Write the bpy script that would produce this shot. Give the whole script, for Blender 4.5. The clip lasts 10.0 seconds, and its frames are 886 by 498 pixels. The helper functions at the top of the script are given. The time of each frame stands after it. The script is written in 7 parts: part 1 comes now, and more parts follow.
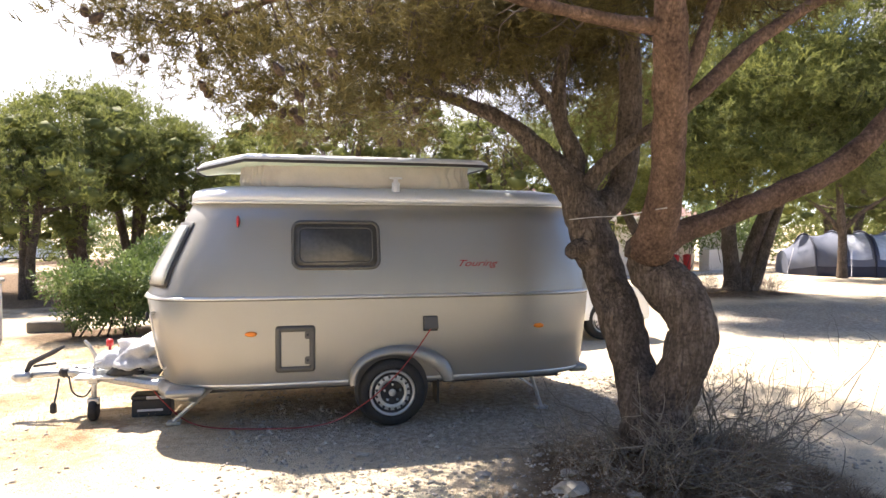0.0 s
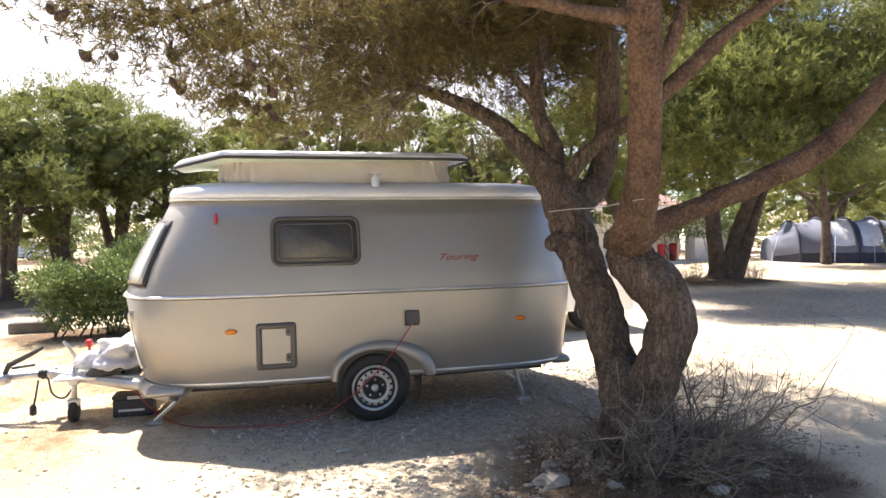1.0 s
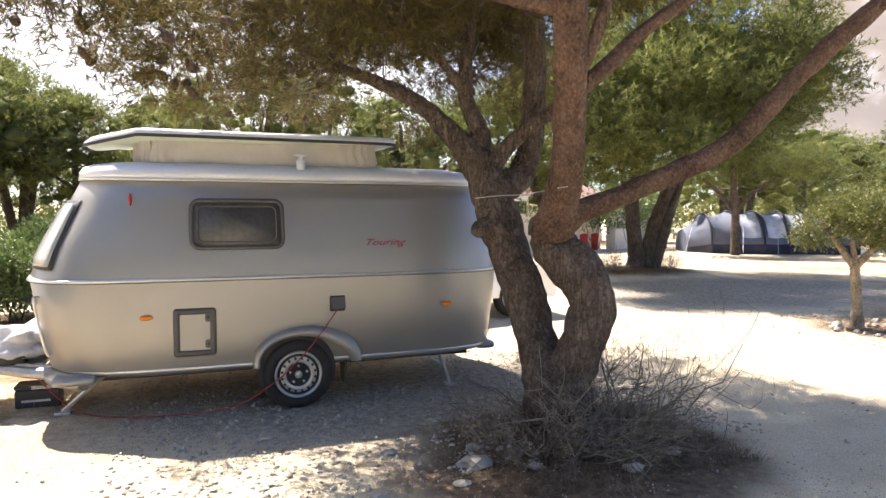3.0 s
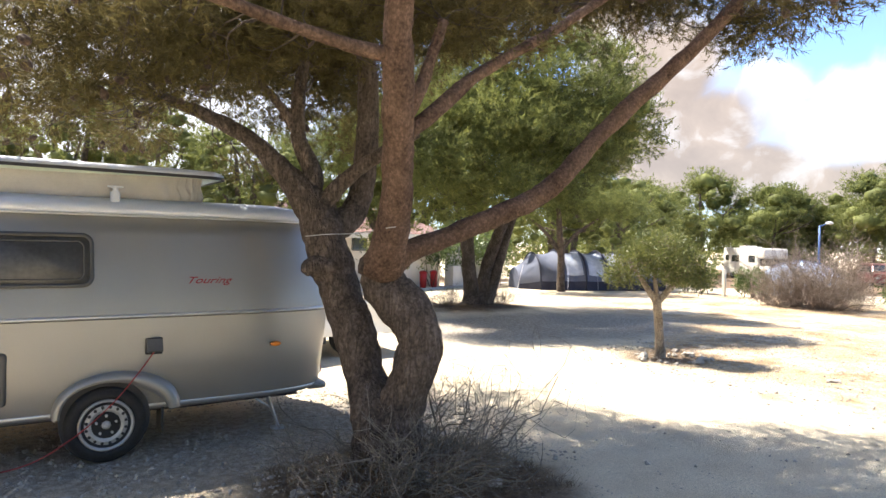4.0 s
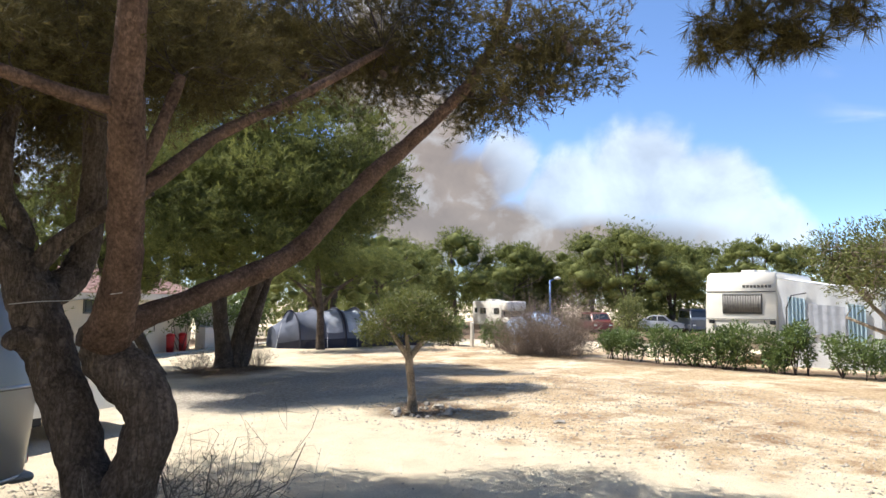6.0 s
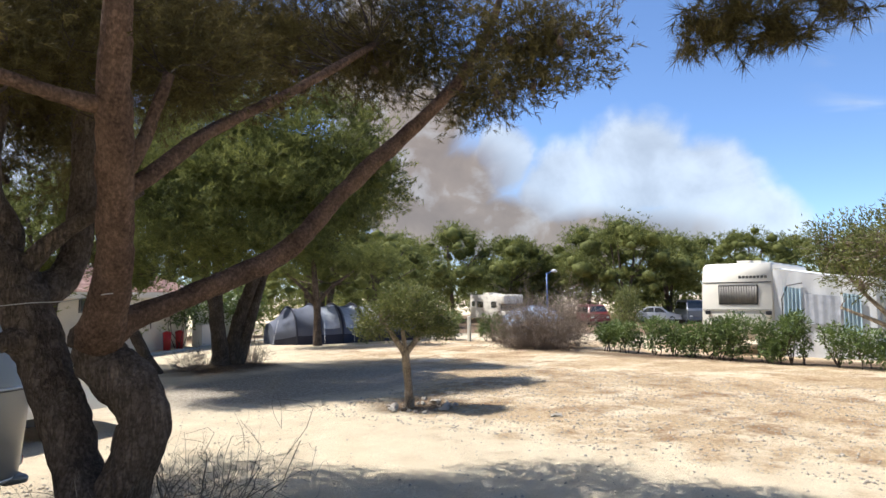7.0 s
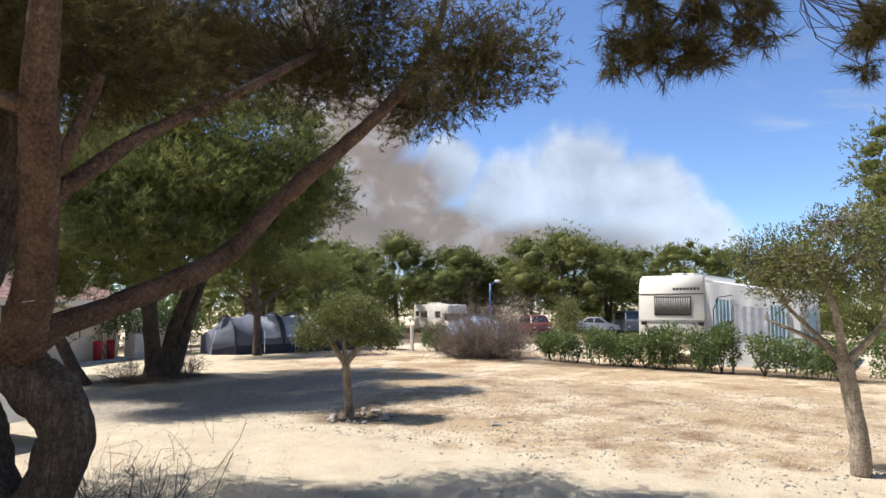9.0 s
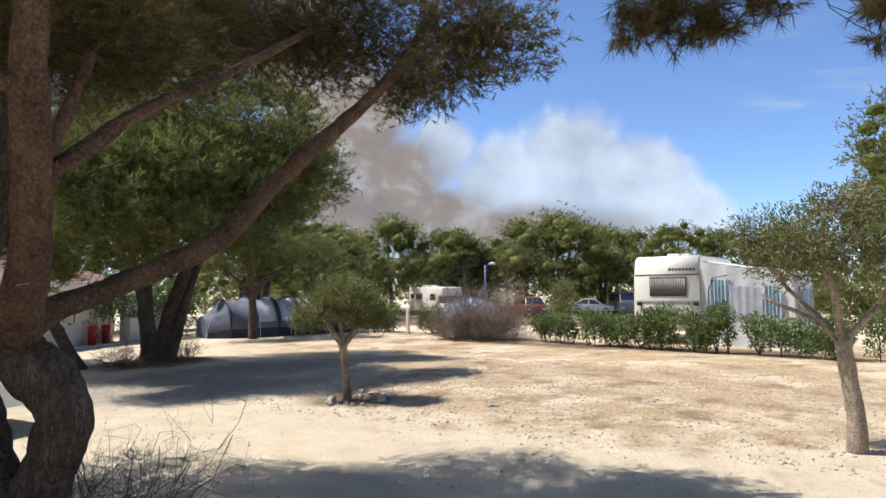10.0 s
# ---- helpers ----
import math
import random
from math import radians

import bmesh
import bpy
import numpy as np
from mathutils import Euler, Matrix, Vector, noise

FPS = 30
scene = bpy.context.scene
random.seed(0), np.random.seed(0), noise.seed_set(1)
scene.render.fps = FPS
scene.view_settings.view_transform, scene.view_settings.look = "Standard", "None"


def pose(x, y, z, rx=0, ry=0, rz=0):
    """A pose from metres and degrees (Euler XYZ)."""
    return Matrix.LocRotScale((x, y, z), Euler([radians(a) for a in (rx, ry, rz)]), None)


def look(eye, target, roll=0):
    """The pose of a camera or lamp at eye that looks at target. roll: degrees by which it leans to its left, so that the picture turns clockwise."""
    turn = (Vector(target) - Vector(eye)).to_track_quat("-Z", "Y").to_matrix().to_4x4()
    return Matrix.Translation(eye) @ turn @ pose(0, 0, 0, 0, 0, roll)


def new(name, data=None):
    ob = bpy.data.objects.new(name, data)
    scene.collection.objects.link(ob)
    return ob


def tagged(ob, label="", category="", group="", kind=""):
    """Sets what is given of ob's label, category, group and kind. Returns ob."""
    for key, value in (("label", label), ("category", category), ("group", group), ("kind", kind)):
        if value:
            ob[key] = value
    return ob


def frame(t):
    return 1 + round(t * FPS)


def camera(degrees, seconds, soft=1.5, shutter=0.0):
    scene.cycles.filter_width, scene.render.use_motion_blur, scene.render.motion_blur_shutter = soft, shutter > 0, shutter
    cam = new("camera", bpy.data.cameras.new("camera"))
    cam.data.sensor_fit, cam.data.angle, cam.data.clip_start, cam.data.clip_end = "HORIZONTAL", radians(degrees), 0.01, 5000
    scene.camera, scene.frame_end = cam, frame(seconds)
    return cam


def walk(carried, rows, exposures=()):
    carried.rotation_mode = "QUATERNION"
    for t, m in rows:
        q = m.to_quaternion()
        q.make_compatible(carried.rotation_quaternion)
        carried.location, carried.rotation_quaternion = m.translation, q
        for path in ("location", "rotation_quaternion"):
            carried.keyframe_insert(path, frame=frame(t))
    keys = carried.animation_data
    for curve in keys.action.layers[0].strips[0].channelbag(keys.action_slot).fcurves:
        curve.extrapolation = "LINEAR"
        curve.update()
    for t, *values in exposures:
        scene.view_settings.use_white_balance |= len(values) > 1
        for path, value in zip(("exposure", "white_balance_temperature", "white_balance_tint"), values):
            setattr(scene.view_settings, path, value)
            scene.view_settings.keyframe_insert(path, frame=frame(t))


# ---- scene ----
cam = camera(67.5, 10.0)
PATH = [
    (0, (-0.897, -5.807, 1.793), (-0.44, -3.862, 1.716), 0.3),
    (0.5, (-0.85, -5.815, 1.816), (-0.392, -3.871, 1.719), -0.3),
    (1, (-0.817, -5.814, 1.807), (-0.329, -3.877, 1.707), -0.6),
    (1.5, (-0.818, -5.81, 1.789), (-0.271, -3.892, 1.649), -1.3),
    (2, (-0.811, -5.805, 1.8), (-0.209, -3.904, 1.643), -0.6),
    (3.3, (-0.801, -5.802, 1.775), (-0.035, -3.959, 1.659), 0.6),
    (3.5, (-0.79, -5.826, 1.779), (0.049, -4.013, 1.682), 0.8),
    (4, (-0.723, -5.873, 1.802), (0.39, -4.211, 1.783), 1.3),
    (4.5, (-0.693, -5.913, 1.821), (0.602, -4.389, 1.857), 0.9),
    (5, (-0.668, -5.922, 1.835), (0.784, -4.548, 1.914), 0.6),
    (5.5, (-0.648, -5.956, 1.854), (0.92, -4.721, 1.979), 0.5),
    (6, (-0.639, -5.966, 1.857), (0.975, -4.796, 2.016), 0.2),
    (7.5, (-0.596, -5.991, 1.877), (1.025, -4.828, 2.013), -0.7),
    (8, (-0.596, -6.013, 1.87), (1.038, -4.869, 2.011), -0.7),
    (8.5, (-0.581, -6.039, 1.871), (1.087, -4.946, 2.015), -0.7),
    (9, (-0.595, -6.031, 1.872), (1.115, -5.007, 2.041), -0.2),
    (9.5, (-0.578, -5.997, 1.859), (1.139, -4.982, 2.016), -0.4),
    (10, (-0.572, -5.971, 1.856), (1.149, -4.96, 1.973), -0.6),
]
EXPOSURES = [(0.0, 1.84, 6750, 17), (2.0, 1.82, 6750, 17), (3.5, 1.76, 6650, 15), (4.5, 1.70, 6400, 11), (5.5, 1.14, 6200, 11), (7.5, 0.68, 6150, 12), (10.0, 0.55, 6150, 13)]
walk(cam, [(t, look(eye, target, roll)) for t, eye, target, roll in PATH], EXPOSURES)
SKY_STRENGTH = 0.128
SUN_STRENGTH = 5.0
SMOKE_GLOW = 0.74
SMOKE_WHITE = [(-37, 88, 24, 30), (0, 66, 40, 36), (46, 78, 42, 42), (84, 66, 38, 36), (104, 44, 36, 26), (-20, 42, 60, 24), (40, 40, 84, 24)]
SMOKE_BROWN = [(-95, 57, 55, 47), (-122, 106, 30, 64), (-132, 160, 34, 65), (-95, 106, 45, 48), (-76, 68, 55, 47), (-47, 46, 52, 30), (14, 36, 92, 21)]

# ---- sky, sun and distance ----
SUN_WAY = Vector((0.18, -0.575, -1.0)).normalized()      # the way the sunlight goes
world = bpy.data.worlds.new("world")
scene.world = world
world.use_nodes = True
wn = world.node_tree.nodes
sky = wn.new("ShaderNodeTexSky")
sky.sky_type, sky.sun_disc = "NISHITA", False
sky.sun_elevation = math.asin(-SUN_WAY.z)
sky.sun_rotation = math.atan2(-SUN_WAY.x, -SUN_WAY.y)
sky.altitude, sky.air_density, sky.dust_density, sky.ozone_density = 2500, 1.0, 0.0, 4.5
world.node_tree.links.new(sky.outputs[0], wn["Background"].inputs[0])
wn["Background"].inputs[1].default_value = SKY_STRENGTH
sun = new("sun", bpy.data.lights.new("sun", "SUN"))
sun.data.energy, sun.data.angle, sun.data.color = SUN_STRENGTH, radians(0.55), (1.0, 0.95, 0.86)
sun.matrix_world = look((0, 0, 30), Vector((0, 0, 30)) + SUN_WAY)


# ---- materials ----
def mat(name, col, rough=0.8, metal=0.0, var=0.25, scale=6.0, fine=60.0, bump=0.2, tint=None, island=0.0, trans=0.0, coat=0.0, obj=0.0, bdist=0.01, spec=0.5):
    """A surface with colour variation at two scales, roughness change and fine relief, in world metres."""
    m = bpy.data.materials.new(name)
    m.use_nodes = True
    nt = m.node_tree
    N, L = nt.nodes, nt.links
    b = N["Principled BSDF"]
    tc = N.new("ShaderNodeTexCoord")
    n1, n2 = N.new("ShaderNodeTexNoise"), N.new("ShaderNodeTexNoise")
    n1.inputs["Scale"].default_value, n1.inputs["Detail"].default_value = scale, 4
    n2.inputs["Scale"].default_value, n2.inputs["Detail"].default_value = fine, 3
    for n in (n1, n2):
        L.new(tc.outputs["Object"], n.inputs["Vector"])
    add = N.new("ShaderNodeMath")
    add.operation = "ADD"
    L.new(n1.outputs["Fac"], add.inputs[0])
    L.new(n2.outputs["Fac"], add.inputs[1])
    last = add.outputs[0]
    if island or obj:
        src = N.new("ShaderNodeNewGeometry") if island else N.new("ShaderNodeObjectInfo")
        mul = N.new("ShaderNodeMath")
        mul.operation = "MULTIPLY_ADD"
        L.new(src.outputs["Random Per Island" if island else "Random"], mul.inputs[0])
        mul.inputs[1].default_value = island or obj
        L.new(last, mul.inputs[2])
        last = mul.outputs[0]
    ramp = N.new("ShaderNodeMapRange")
    ramp.inputs["From Min"].default_value, ramp.inputs["From Max"].default_value = 0.7, 1.3 + (island or obj)
    L.new(last, ramp.inputs["Value"])
    mix = N.new("ShaderNodeMix")
    mix.data_type = "RGBA"
    c = Vector(col)
    dark = c * (1 - var)
    lite = Vector(tint) if tint else c * (1 + var)
    mix.inputs[6].default_value, mix.inputs[7].default_value = (*dark, 1), (*[min(1, v) for v in lite], 1)
    L.new(ramp.outputs[0], mix.inputs[0])
    L.new(mix.outputs[2], b.inputs["Base Color"])
    b.inputs["Roughness"].default_value, b.inputs["Metallic"].default_value = rough, metal
    b.inputs["Specular IOR Level"].default_value = spec
    if coat:
        b.inputs["Coat Weight"].default_value, b.inputs["Coat Roughness"].default_value = coat, 0.12
    if bump:
        bp = N.new("ShaderNodeBump")
        bp.inputs["Strength"].default_value, bp.inputs["Distance"].default_value = bump, bdist
        L.new(add.outputs[0], bp.inputs["Height"])
        L.new(bp.outputs[0], b.inputs["Normal"])
    if trans:
        t = N.new("ShaderNodeBsdfTranslucent")
        L.new(mix.outputs[2], t.inputs["Color"])
        ms = N.new("ShaderNodeMixShader")
        ms.inputs[0].default_value = trans
        L.new(b.outputs[0], ms.inputs[1])
        L.new(t.outputs[0], ms.inputs[2])
        L.new(ms.outputs[0], N["Material Output"].inputs["Surface"])
    return m


def bark_material(name, dark, lite, scale, crack=0.75, relief=0.9, stretch=0.14):
    """Rough plated bark: stretched cells with dark cracks."""
    m = mat(name, dark, 0.95, 0, 0.45, 5, 40, 0.0, tint=lite, spec=0.2)
    nt = m.node_tree
    N, L = nt.nodes, nt.links
    tc = next(n for n in N if n.type == "TEX_COORD")
    mp = N.new("ShaderNodeMapping")
    mp.inputs["Scale"].default_value = (1, 1, stretch)
    L.new(tc.outputs["Object"], mp.inputs["Vector"])
    v = N.new("ShaderNodeTexVoronoi")
    v.feature = "DISTANCE_TO_EDGE"
    v.inputs["Scale"].default_value = scale
    n = N.new("ShaderNodeTexNoise")
    n.inputs["Scale"].default_value, n.inputs["Detail"].default_value = scale * 1.6, 5
    L.new(mp.outputs[0], n.inputs["Vector"])
    mixv = N.new("ShaderNodeMix")
    mixv.data_type = "RGBA"
    mixv.inputs[0].default_value = 0.11
    L.new(mp.outputs[0], mixv.inputs[6])
    L.new(n.outputs["Color"], mixv.inputs[7])
    L.new(mixv.outputs[2], v.inputs["Vector"])
    r = N.new("ShaderNodeMapRange")
    r.inputs["From Max"].default_value = 0.22
    L.new(v.outputs["Distance"], r.inputs["Value"])
    h = N.new("ShaderNodeMath")
    h.operation = "ADD"
    L.new(r.outputs[0], h.inputs[0])
    L.new(n.outputs["Fac"], h.inputs[1])
    bp = N.new("ShaderNodeBump")
    bp.inputs["Strength"].default_value, bp.inputs["Distance"].default_value = relief, 0.02
    L.new(h.outputs[0], bp.inputs["Height"])
    b = N["Principled BSDF"]
    L.new(bp.outputs[0], b.inputs["Normal"])
    mul = N.new("ShaderNodeMix")
    mul.data_type, mul.blend_type = "RGBA", "MULTIPLY"
    mul.inputs[0].default_value = crack
    L.new(b.inputs["Base Color"].links[0].from_socket, mul.inputs[6])
    cr = N.new("ShaderNodeMapRange")
    cr.inputs["To Min"].default_value = 0.42
    L.new(r.outputs[0], cr.inputs["Value"])
    L.new(cr.outputs[0], mul.inputs[7])
    L.new(mul.outputs[2], b.inputs["Base Color"])
    return m


def smooth_mask(N, L, tc, cx, cy, rx, ry, soft, wob=0.35):
    """1 inside a ragged oval on the ground, 0 outside."""
    mp = N.new("ShaderNodeMapping")
    mp.inputs["Location"].default_value = (-cx / rx, -cy / ry, 0)
    mp.inputs["Scale"].default_value = (1 / rx, 1 / ry, 0)
    L.new(tc.outputs["Object"], mp.inputs["Vector"])
    ln = N.new("ShaderNodeVectorMath")
    ln.operation = "LENGTH"
    L.new(mp.outputs[0], ln.inputs[0])
    n = N.new("ShaderNodeTexNoise")
    n.inputs["Scale"].default_value, n.inputs["Detail"].default_value = 1.7, 6
    L.new(tc.outputs["Object"], n.inputs["Vector"])
    a = N.new("ShaderNodeMath")
    a.operation = "MULTIPLY_ADD"
    L.new(n.outputs["Fac"], a.inputs[0])
    a.inputs[1].default_value = wob * 2
    L.new(ln.outputs["Value"], a.inputs[2])
    r = N.new("ShaderNodeMapRange")
    r.interpolation_type = "SMOOTHSTEP"
    r.inputs["From Min"].default_value, r.inputs["From Max"].default_value = 1 + wob - soft, 1 + wob + soft
    r.inputs["To Min"].default_value, r.inputs["To Max"].default_value = 1, 0
    L.new(a.outputs[0], r.inputs["Value"])
    return r.outputs[0]


def ground_material():
    m = bpy.data.materials.new("dry_ground")
    m.use_nodes = True
    N, L = m.node_tree.nodes, m.node_tree.links
    b = N["Principled BSDF"]
    b.inputs["Roughness"].default_value, b.inputs["Specular IOR Level"].default_value = 0.95, 0.15
    tc = N.new("ShaderNodeTexCoord")

    def noise_tex(s, d=5, ro=0.6):
        n = N.new("ShaderNodeTexNoise")
        n.inputs["Scale"].default_value, n.inputs["Detail"].default_value, n.inputs["Roughness"].default_value = s, d, ro
        L.new(tc.outputs["Object"], n.inputs["Vector"])
        return n.outputs["Fac"]

    def ramp(src, lo, hi):
        r = N.new("ShaderNodeMapRange")
        r.inputs["From Min"].default_value, r.inputs["From Max"].default_value = lo, hi
        L.new(src, r.inputs["Value"])
        return r.outputs[0]

    def mix(f, a, c, mode="MIX"):
        x = N.new("ShaderNodeMix")
        x.data_type, x.blend_type = "RGBA", mode
        for i, s in ((0, f), (6, a), (7, c)):
            if isinstance(s, (tuple, float, int)):
                x.inputs[i].default_value = s
            else:
                L.new(s, x.inputs[i])
        return x.outputs[2]

    big, mid, small, grit = noise_tex(0.35), noise_tex(2.2), noise_tex(14), noise_tex(90, 3)
    sand = mix(ramp(mid, 0.3, 0.7), (0.66, 0.545, 0.385, 1), (0.80, 0.695, 0.515, 1))
    straw = mix(ramp(small, 0.35, 0.65), (0.42, 0.30, 0.18, 1), (0.66, 0.51, 0.33, 1))
    straw = mix(ramp(noise_tex(0.55, 8, 0.75), 0.47, 0.60), straw, (0.78, 0.66, 0.48, 1))
    straw = mix(ramp(noise_tex(0.9, 8, 0.75), 0.51, 0.62), straw, (0.33, 0.215, 0.125, 1))
    gravel = mix(ramp(small, 0.4, 0.62), (0.32, 0.275, 0.22, 1), (0.53, 0.47, 0.385, 1))
    litter_shade = mix(ramp(small, 0.35, 0.65), (0.11, 0.075, 0.048, 1), (0.25, 0.175, 0.115, 1))
    col = sand
    for cx, cy, rx, ry, c, soft in GROUND_ZONES:
        col = mix(smooth_mask(N, L, tc, cx, cy, rx, ry, soft), col, {"straw": straw, "gravel": gravel, "litter_shade": litter_shade, "sand": sand}[c])
    v = N.new("ShaderNodeTexVoronoi")
    v.inputs["Scale"].default_value = 34
    L.new(tc.outputs["Object"], v.inputs["Vector"])
    speck = ramp(v.outputs["Distance"], 0.12, 0.34)
    dots = mix(ramp(mid, 0.5, 0.6), (1, 1, 1, 1), speck)
    col = mix(0.34, col, dots, "MULTIPLY")
    col = mix(0.75, col, mix(ramp(grit, 0.28, 0.72), (0.70, 0.69, 0.67, 1), (1.3, 1.3, 1.3, 1)), "MULTIPLY")
    col = mix(0.5, col, mix(ramp(big, 0.3, 0.7), (0.88, 0.86, 0.83, 1), (1.14, 1.12, 1.08, 1)), "MULTIPLY")
    L.new(col, b.inputs["Base Color"])
    h = N.new("ShaderNodeMath")
    h.operation = "ADD"
    L.new(small, h.inputs[0])
    L.new(grit, h.inputs[1])
    bp = N.new("ShaderNodeBump")
    bp.inputs["Strength"].default_value, bp.inputs["Distance"].default_value = 0.9, 0.04
    L.new(h.outputs[0], bp.inputs["Height"])
    L.new(bp.outputs[0], b.inputs["Normal"])
    return m


def glass_material(name, col, rough=0.05):
    m = mat(name, col, rough, 0, 0.3, 3, 30, 0.02, spec=0.6)
    return m


# ragged ovals: centre x, y, half widths, what lies there, softness
GROUND_ZONES = [
    (-4.5, 2.0, 4.5, 3.2, "straw", 0.3), (15.6, -2.6, 8.2, 7.6, "straw", 0.10), (19, 4, 6, 9, "straw", 0.3),
    (1.0, 0.1, 2.4, 1.1, "gravel", 0.35), (9.5, 5.2, 4.0, 2.2, "gravel", 0.3),
    (1.72, -1.8, 1.35, 1.0, "litter_shade", 0.3), (10.4, 9.0, 1.6, 1.2, "litter_shade", 0.4), (8.6, 1.2, 0.9, 0.7, "litter_shade", 0.4), (-3.6, 5.6, 1.5, 0.7, "litter_shade", 0.3),
    # The last four are litter that also puts far tree shade in the colour.
    (19.6, -1.5, 0.9, 5.2, "litter_shade", 0.5), (62, 22, 32, 26, "litter_shade", 0.2), (-6.5, 15, 6.5, 6.5, "litter_shade", 0.25), (0, 34, 24, 13, "litter_shade", 0.2), (17, 24, 7, 6, "litter_shade", 0.25),
]
M_GROUND = ground_material()
M_SILVER = mat("silver_paint", (0.315, 0.304, 0.279), 0.38, 0.5, 0.06, 1.6, 220, 0.03, coat=0.18)
M_ROOF = mat("white_roof_paint", (0.60, 0.62, 0.65), 0.4, 0.15, 0.06, 2, 90, 0.04)
M_TRIM = mat("alloy_trim", (0.62, 0.62, 0.60), 0.35, 0.8, 0.08, 4, 80, 0.03)
M_GREYPLASTIC = mat("grey_plastic", (0.075, 0.072, 0.066), 0.5, 0, 0.12, 6, 120, 0.05)
M_BLACK = mat("black_plastic", (0.022, 0.022, 0.024), 0.55, 0, 0.3, 6, 90, 0.08)
M_RUBBER = mat("tyre_rubber", (0.020, 0.019, 0.018), 0.8, 0, 0.35, 7, 60, 0.15)
M_STEEL = mat("galvanised_steel", (0.50, 0.50, 0.49), 0.42, 0.75, 0.18, 10, 70, 0.08)
M_WHEEL = mat("wheel_silver", (0.43, 0.43, 0.42), 0.4, 0.55, 0.12, 9, 60, 0.05)
M_WINDOW = glass_material("smoked_window", (0.075, 0.072, 0.066), 0.5)
M_PALEPANE = mat("pale_blind_reflection", (0.36, 0.37, 0.34), 0.14, 0, 0.12, 2, 40, 0.02, spec=0.6)
M_LINING = mat("pale_green_lining", (0.46, 0.54, 0.45), 0.6, 0, 0.06, 3, 60, 0.05)
M_AMBER = mat("amber_lens", (0.75, 0.22, 0.02), 0.25, 0, 0.15, 20, 90, 0.05)
M_RED = mat("red_plastic", (0.42, 0.02, 0.02), 0.35, 0, 0.2, 12, 80, 0.05)
M_REDINK = mat("red_lettering", (0.30, 0.008, 0.012), 0.4, 0, 0.1, 12, 80, 0.0)
M_CANVAS = mat("beige_canvas", (0.52, 0.48, 0.42), 0.9, 0, 0.14, 5, 160, 0.3)
M_COVER = mat("grey_cover_cloth", (0.55, 0.55, 0.56), 0.75, 0, 0.18, 5, 90, 0.3)
M_BARK = bark_material("pine_bark", (0.135, 0.102, 0.080), (0.195, 0.153, 0.121), 19, 0.7, 0.7, 0.24)
M_BARK2 = bark_material("red_pine_bark", (0.142, 0.088, 0.062), (0.232, 0.150, 0.106), 26, 0.5, 0.55, 0.3)
M_OLIVEBARK = bark_material("grey_bark", (0.33, 0.265, 0.20), (0.54, 0.45, 0.35), 26, 0.4, 0.5)
M_TWIG = mat("twig_bark", (0.062, 0.045, 0.035), 0.9, 0, 0.35, 8, 80, 0.2)
M_DRY = mat("dry_twig", (0.215, 0.17, 0.135), 0.95, 0, 0.3, 5, 60, 0.1, island=0.5)
M_DEAD = mat("dead_shrub_twig", (0.13, 0.108, 0.085), 0.95, 0, 0.4, 5, 60, 0.1, tint=(0.31, 0.265, 0.205), island=0.5)
M_NEEDLE = mat("pine_needles", (0.074, 0.060, 0.026), 0.6, 0, 0.4, 1.3, 9, 0.0, tint=(0.196, 0.163, 0.060), island=0.5, trans=0.34, spec=0.10)
M_NEEDLE_FAR = mat("far_pine_needles", (0.092, 0.115, 0.040), 0.65, 0, 0.42, 0.45, 2.4, 0.0, tint=(0.28, 0.298, 0.086), island=0.35, trans=0.42, spec=0.2)
M_LEAF = mat("hedge_leaves", (0.055, 0.10, 0.028), 0.45, 0, 0.4, 2, 9, 0.0, tint=(0.21, 0.28, 0.08), island=0.6, trans=0.28)
M_OLIVELEAF = mat("olive_leaves", (0.068, 0.095, 0.022), 0.5, 0, 0.35, 2, 9, 0.0, tint=(0.25, 0.26, 0.08), island=0.6, trans=0.3)
M_CONE = mat("pine_cone", (0.075, 0.05, 0.035), 0.9, 0, 0.4, 30, 120, 0.4)
M_STONE = mat("pale_stone", (0.37, 0.33, 0.275), 0.9, 0, 0.3, 9, 60, 0.4, obj=0.6)
M_PEBBLE = mat("gravel_stones", (0.40, 0.35, 0.285), 0.9, 0, 0.35, 9, 60, 0.3, island=0.8)
M_WALL = mat("cream_render", (0.66, 0.60, 0.50), 0.9, 0, 0.1, 1.5, 60, 0.15)
M_WALL2 = mat("white_render", (0.70, 0.68, 0.66), 0.9, 0, 0.1, 1.5, 60, 0.15)
M_TILE = mat("clay_tile", (0.44, 0.22, 0.17), 0.85, 0, 0.3, 4, 40, 0.2, tint=(0.66, 0.44, 0.36))
M_WHITE = mat("white_caravan_panel", (0.74, 0.70, 0.61), 0.45, 0, 0.06, 2, 60, 0.05)
M_CARWHITE = mat("white_car_paint", (0.72, 0.73, 0.74), 0.25, 0.1, 0.04, 3, 60, 0.0, coat=0.6)
M_CARRED = mat("dark_red_car_paint", (0.16, 0.018, 0.018), 0.3, 0.1, 0.15, 3, 60, 0.0, coat=0.5)
M_CARSILVER = mat("silver_car_paint", (0.55, 0.56, 0.57), 0.28, 0.5, 0.05, 3, 90, 0.0, coat=0.5)
M_CARGREY = mat("dark_grey_van_paint", (0.10, 0.115, 0.14), 0.3, 0.2, 0.1, 3, 60, 0.0, coat=0.5)
M_CARGLASS = mat("dark_car_glass", (0.025, 0.03, 0.035), 0.06, 0, 0.2, 3, 30, 0.0, spec=0.7)
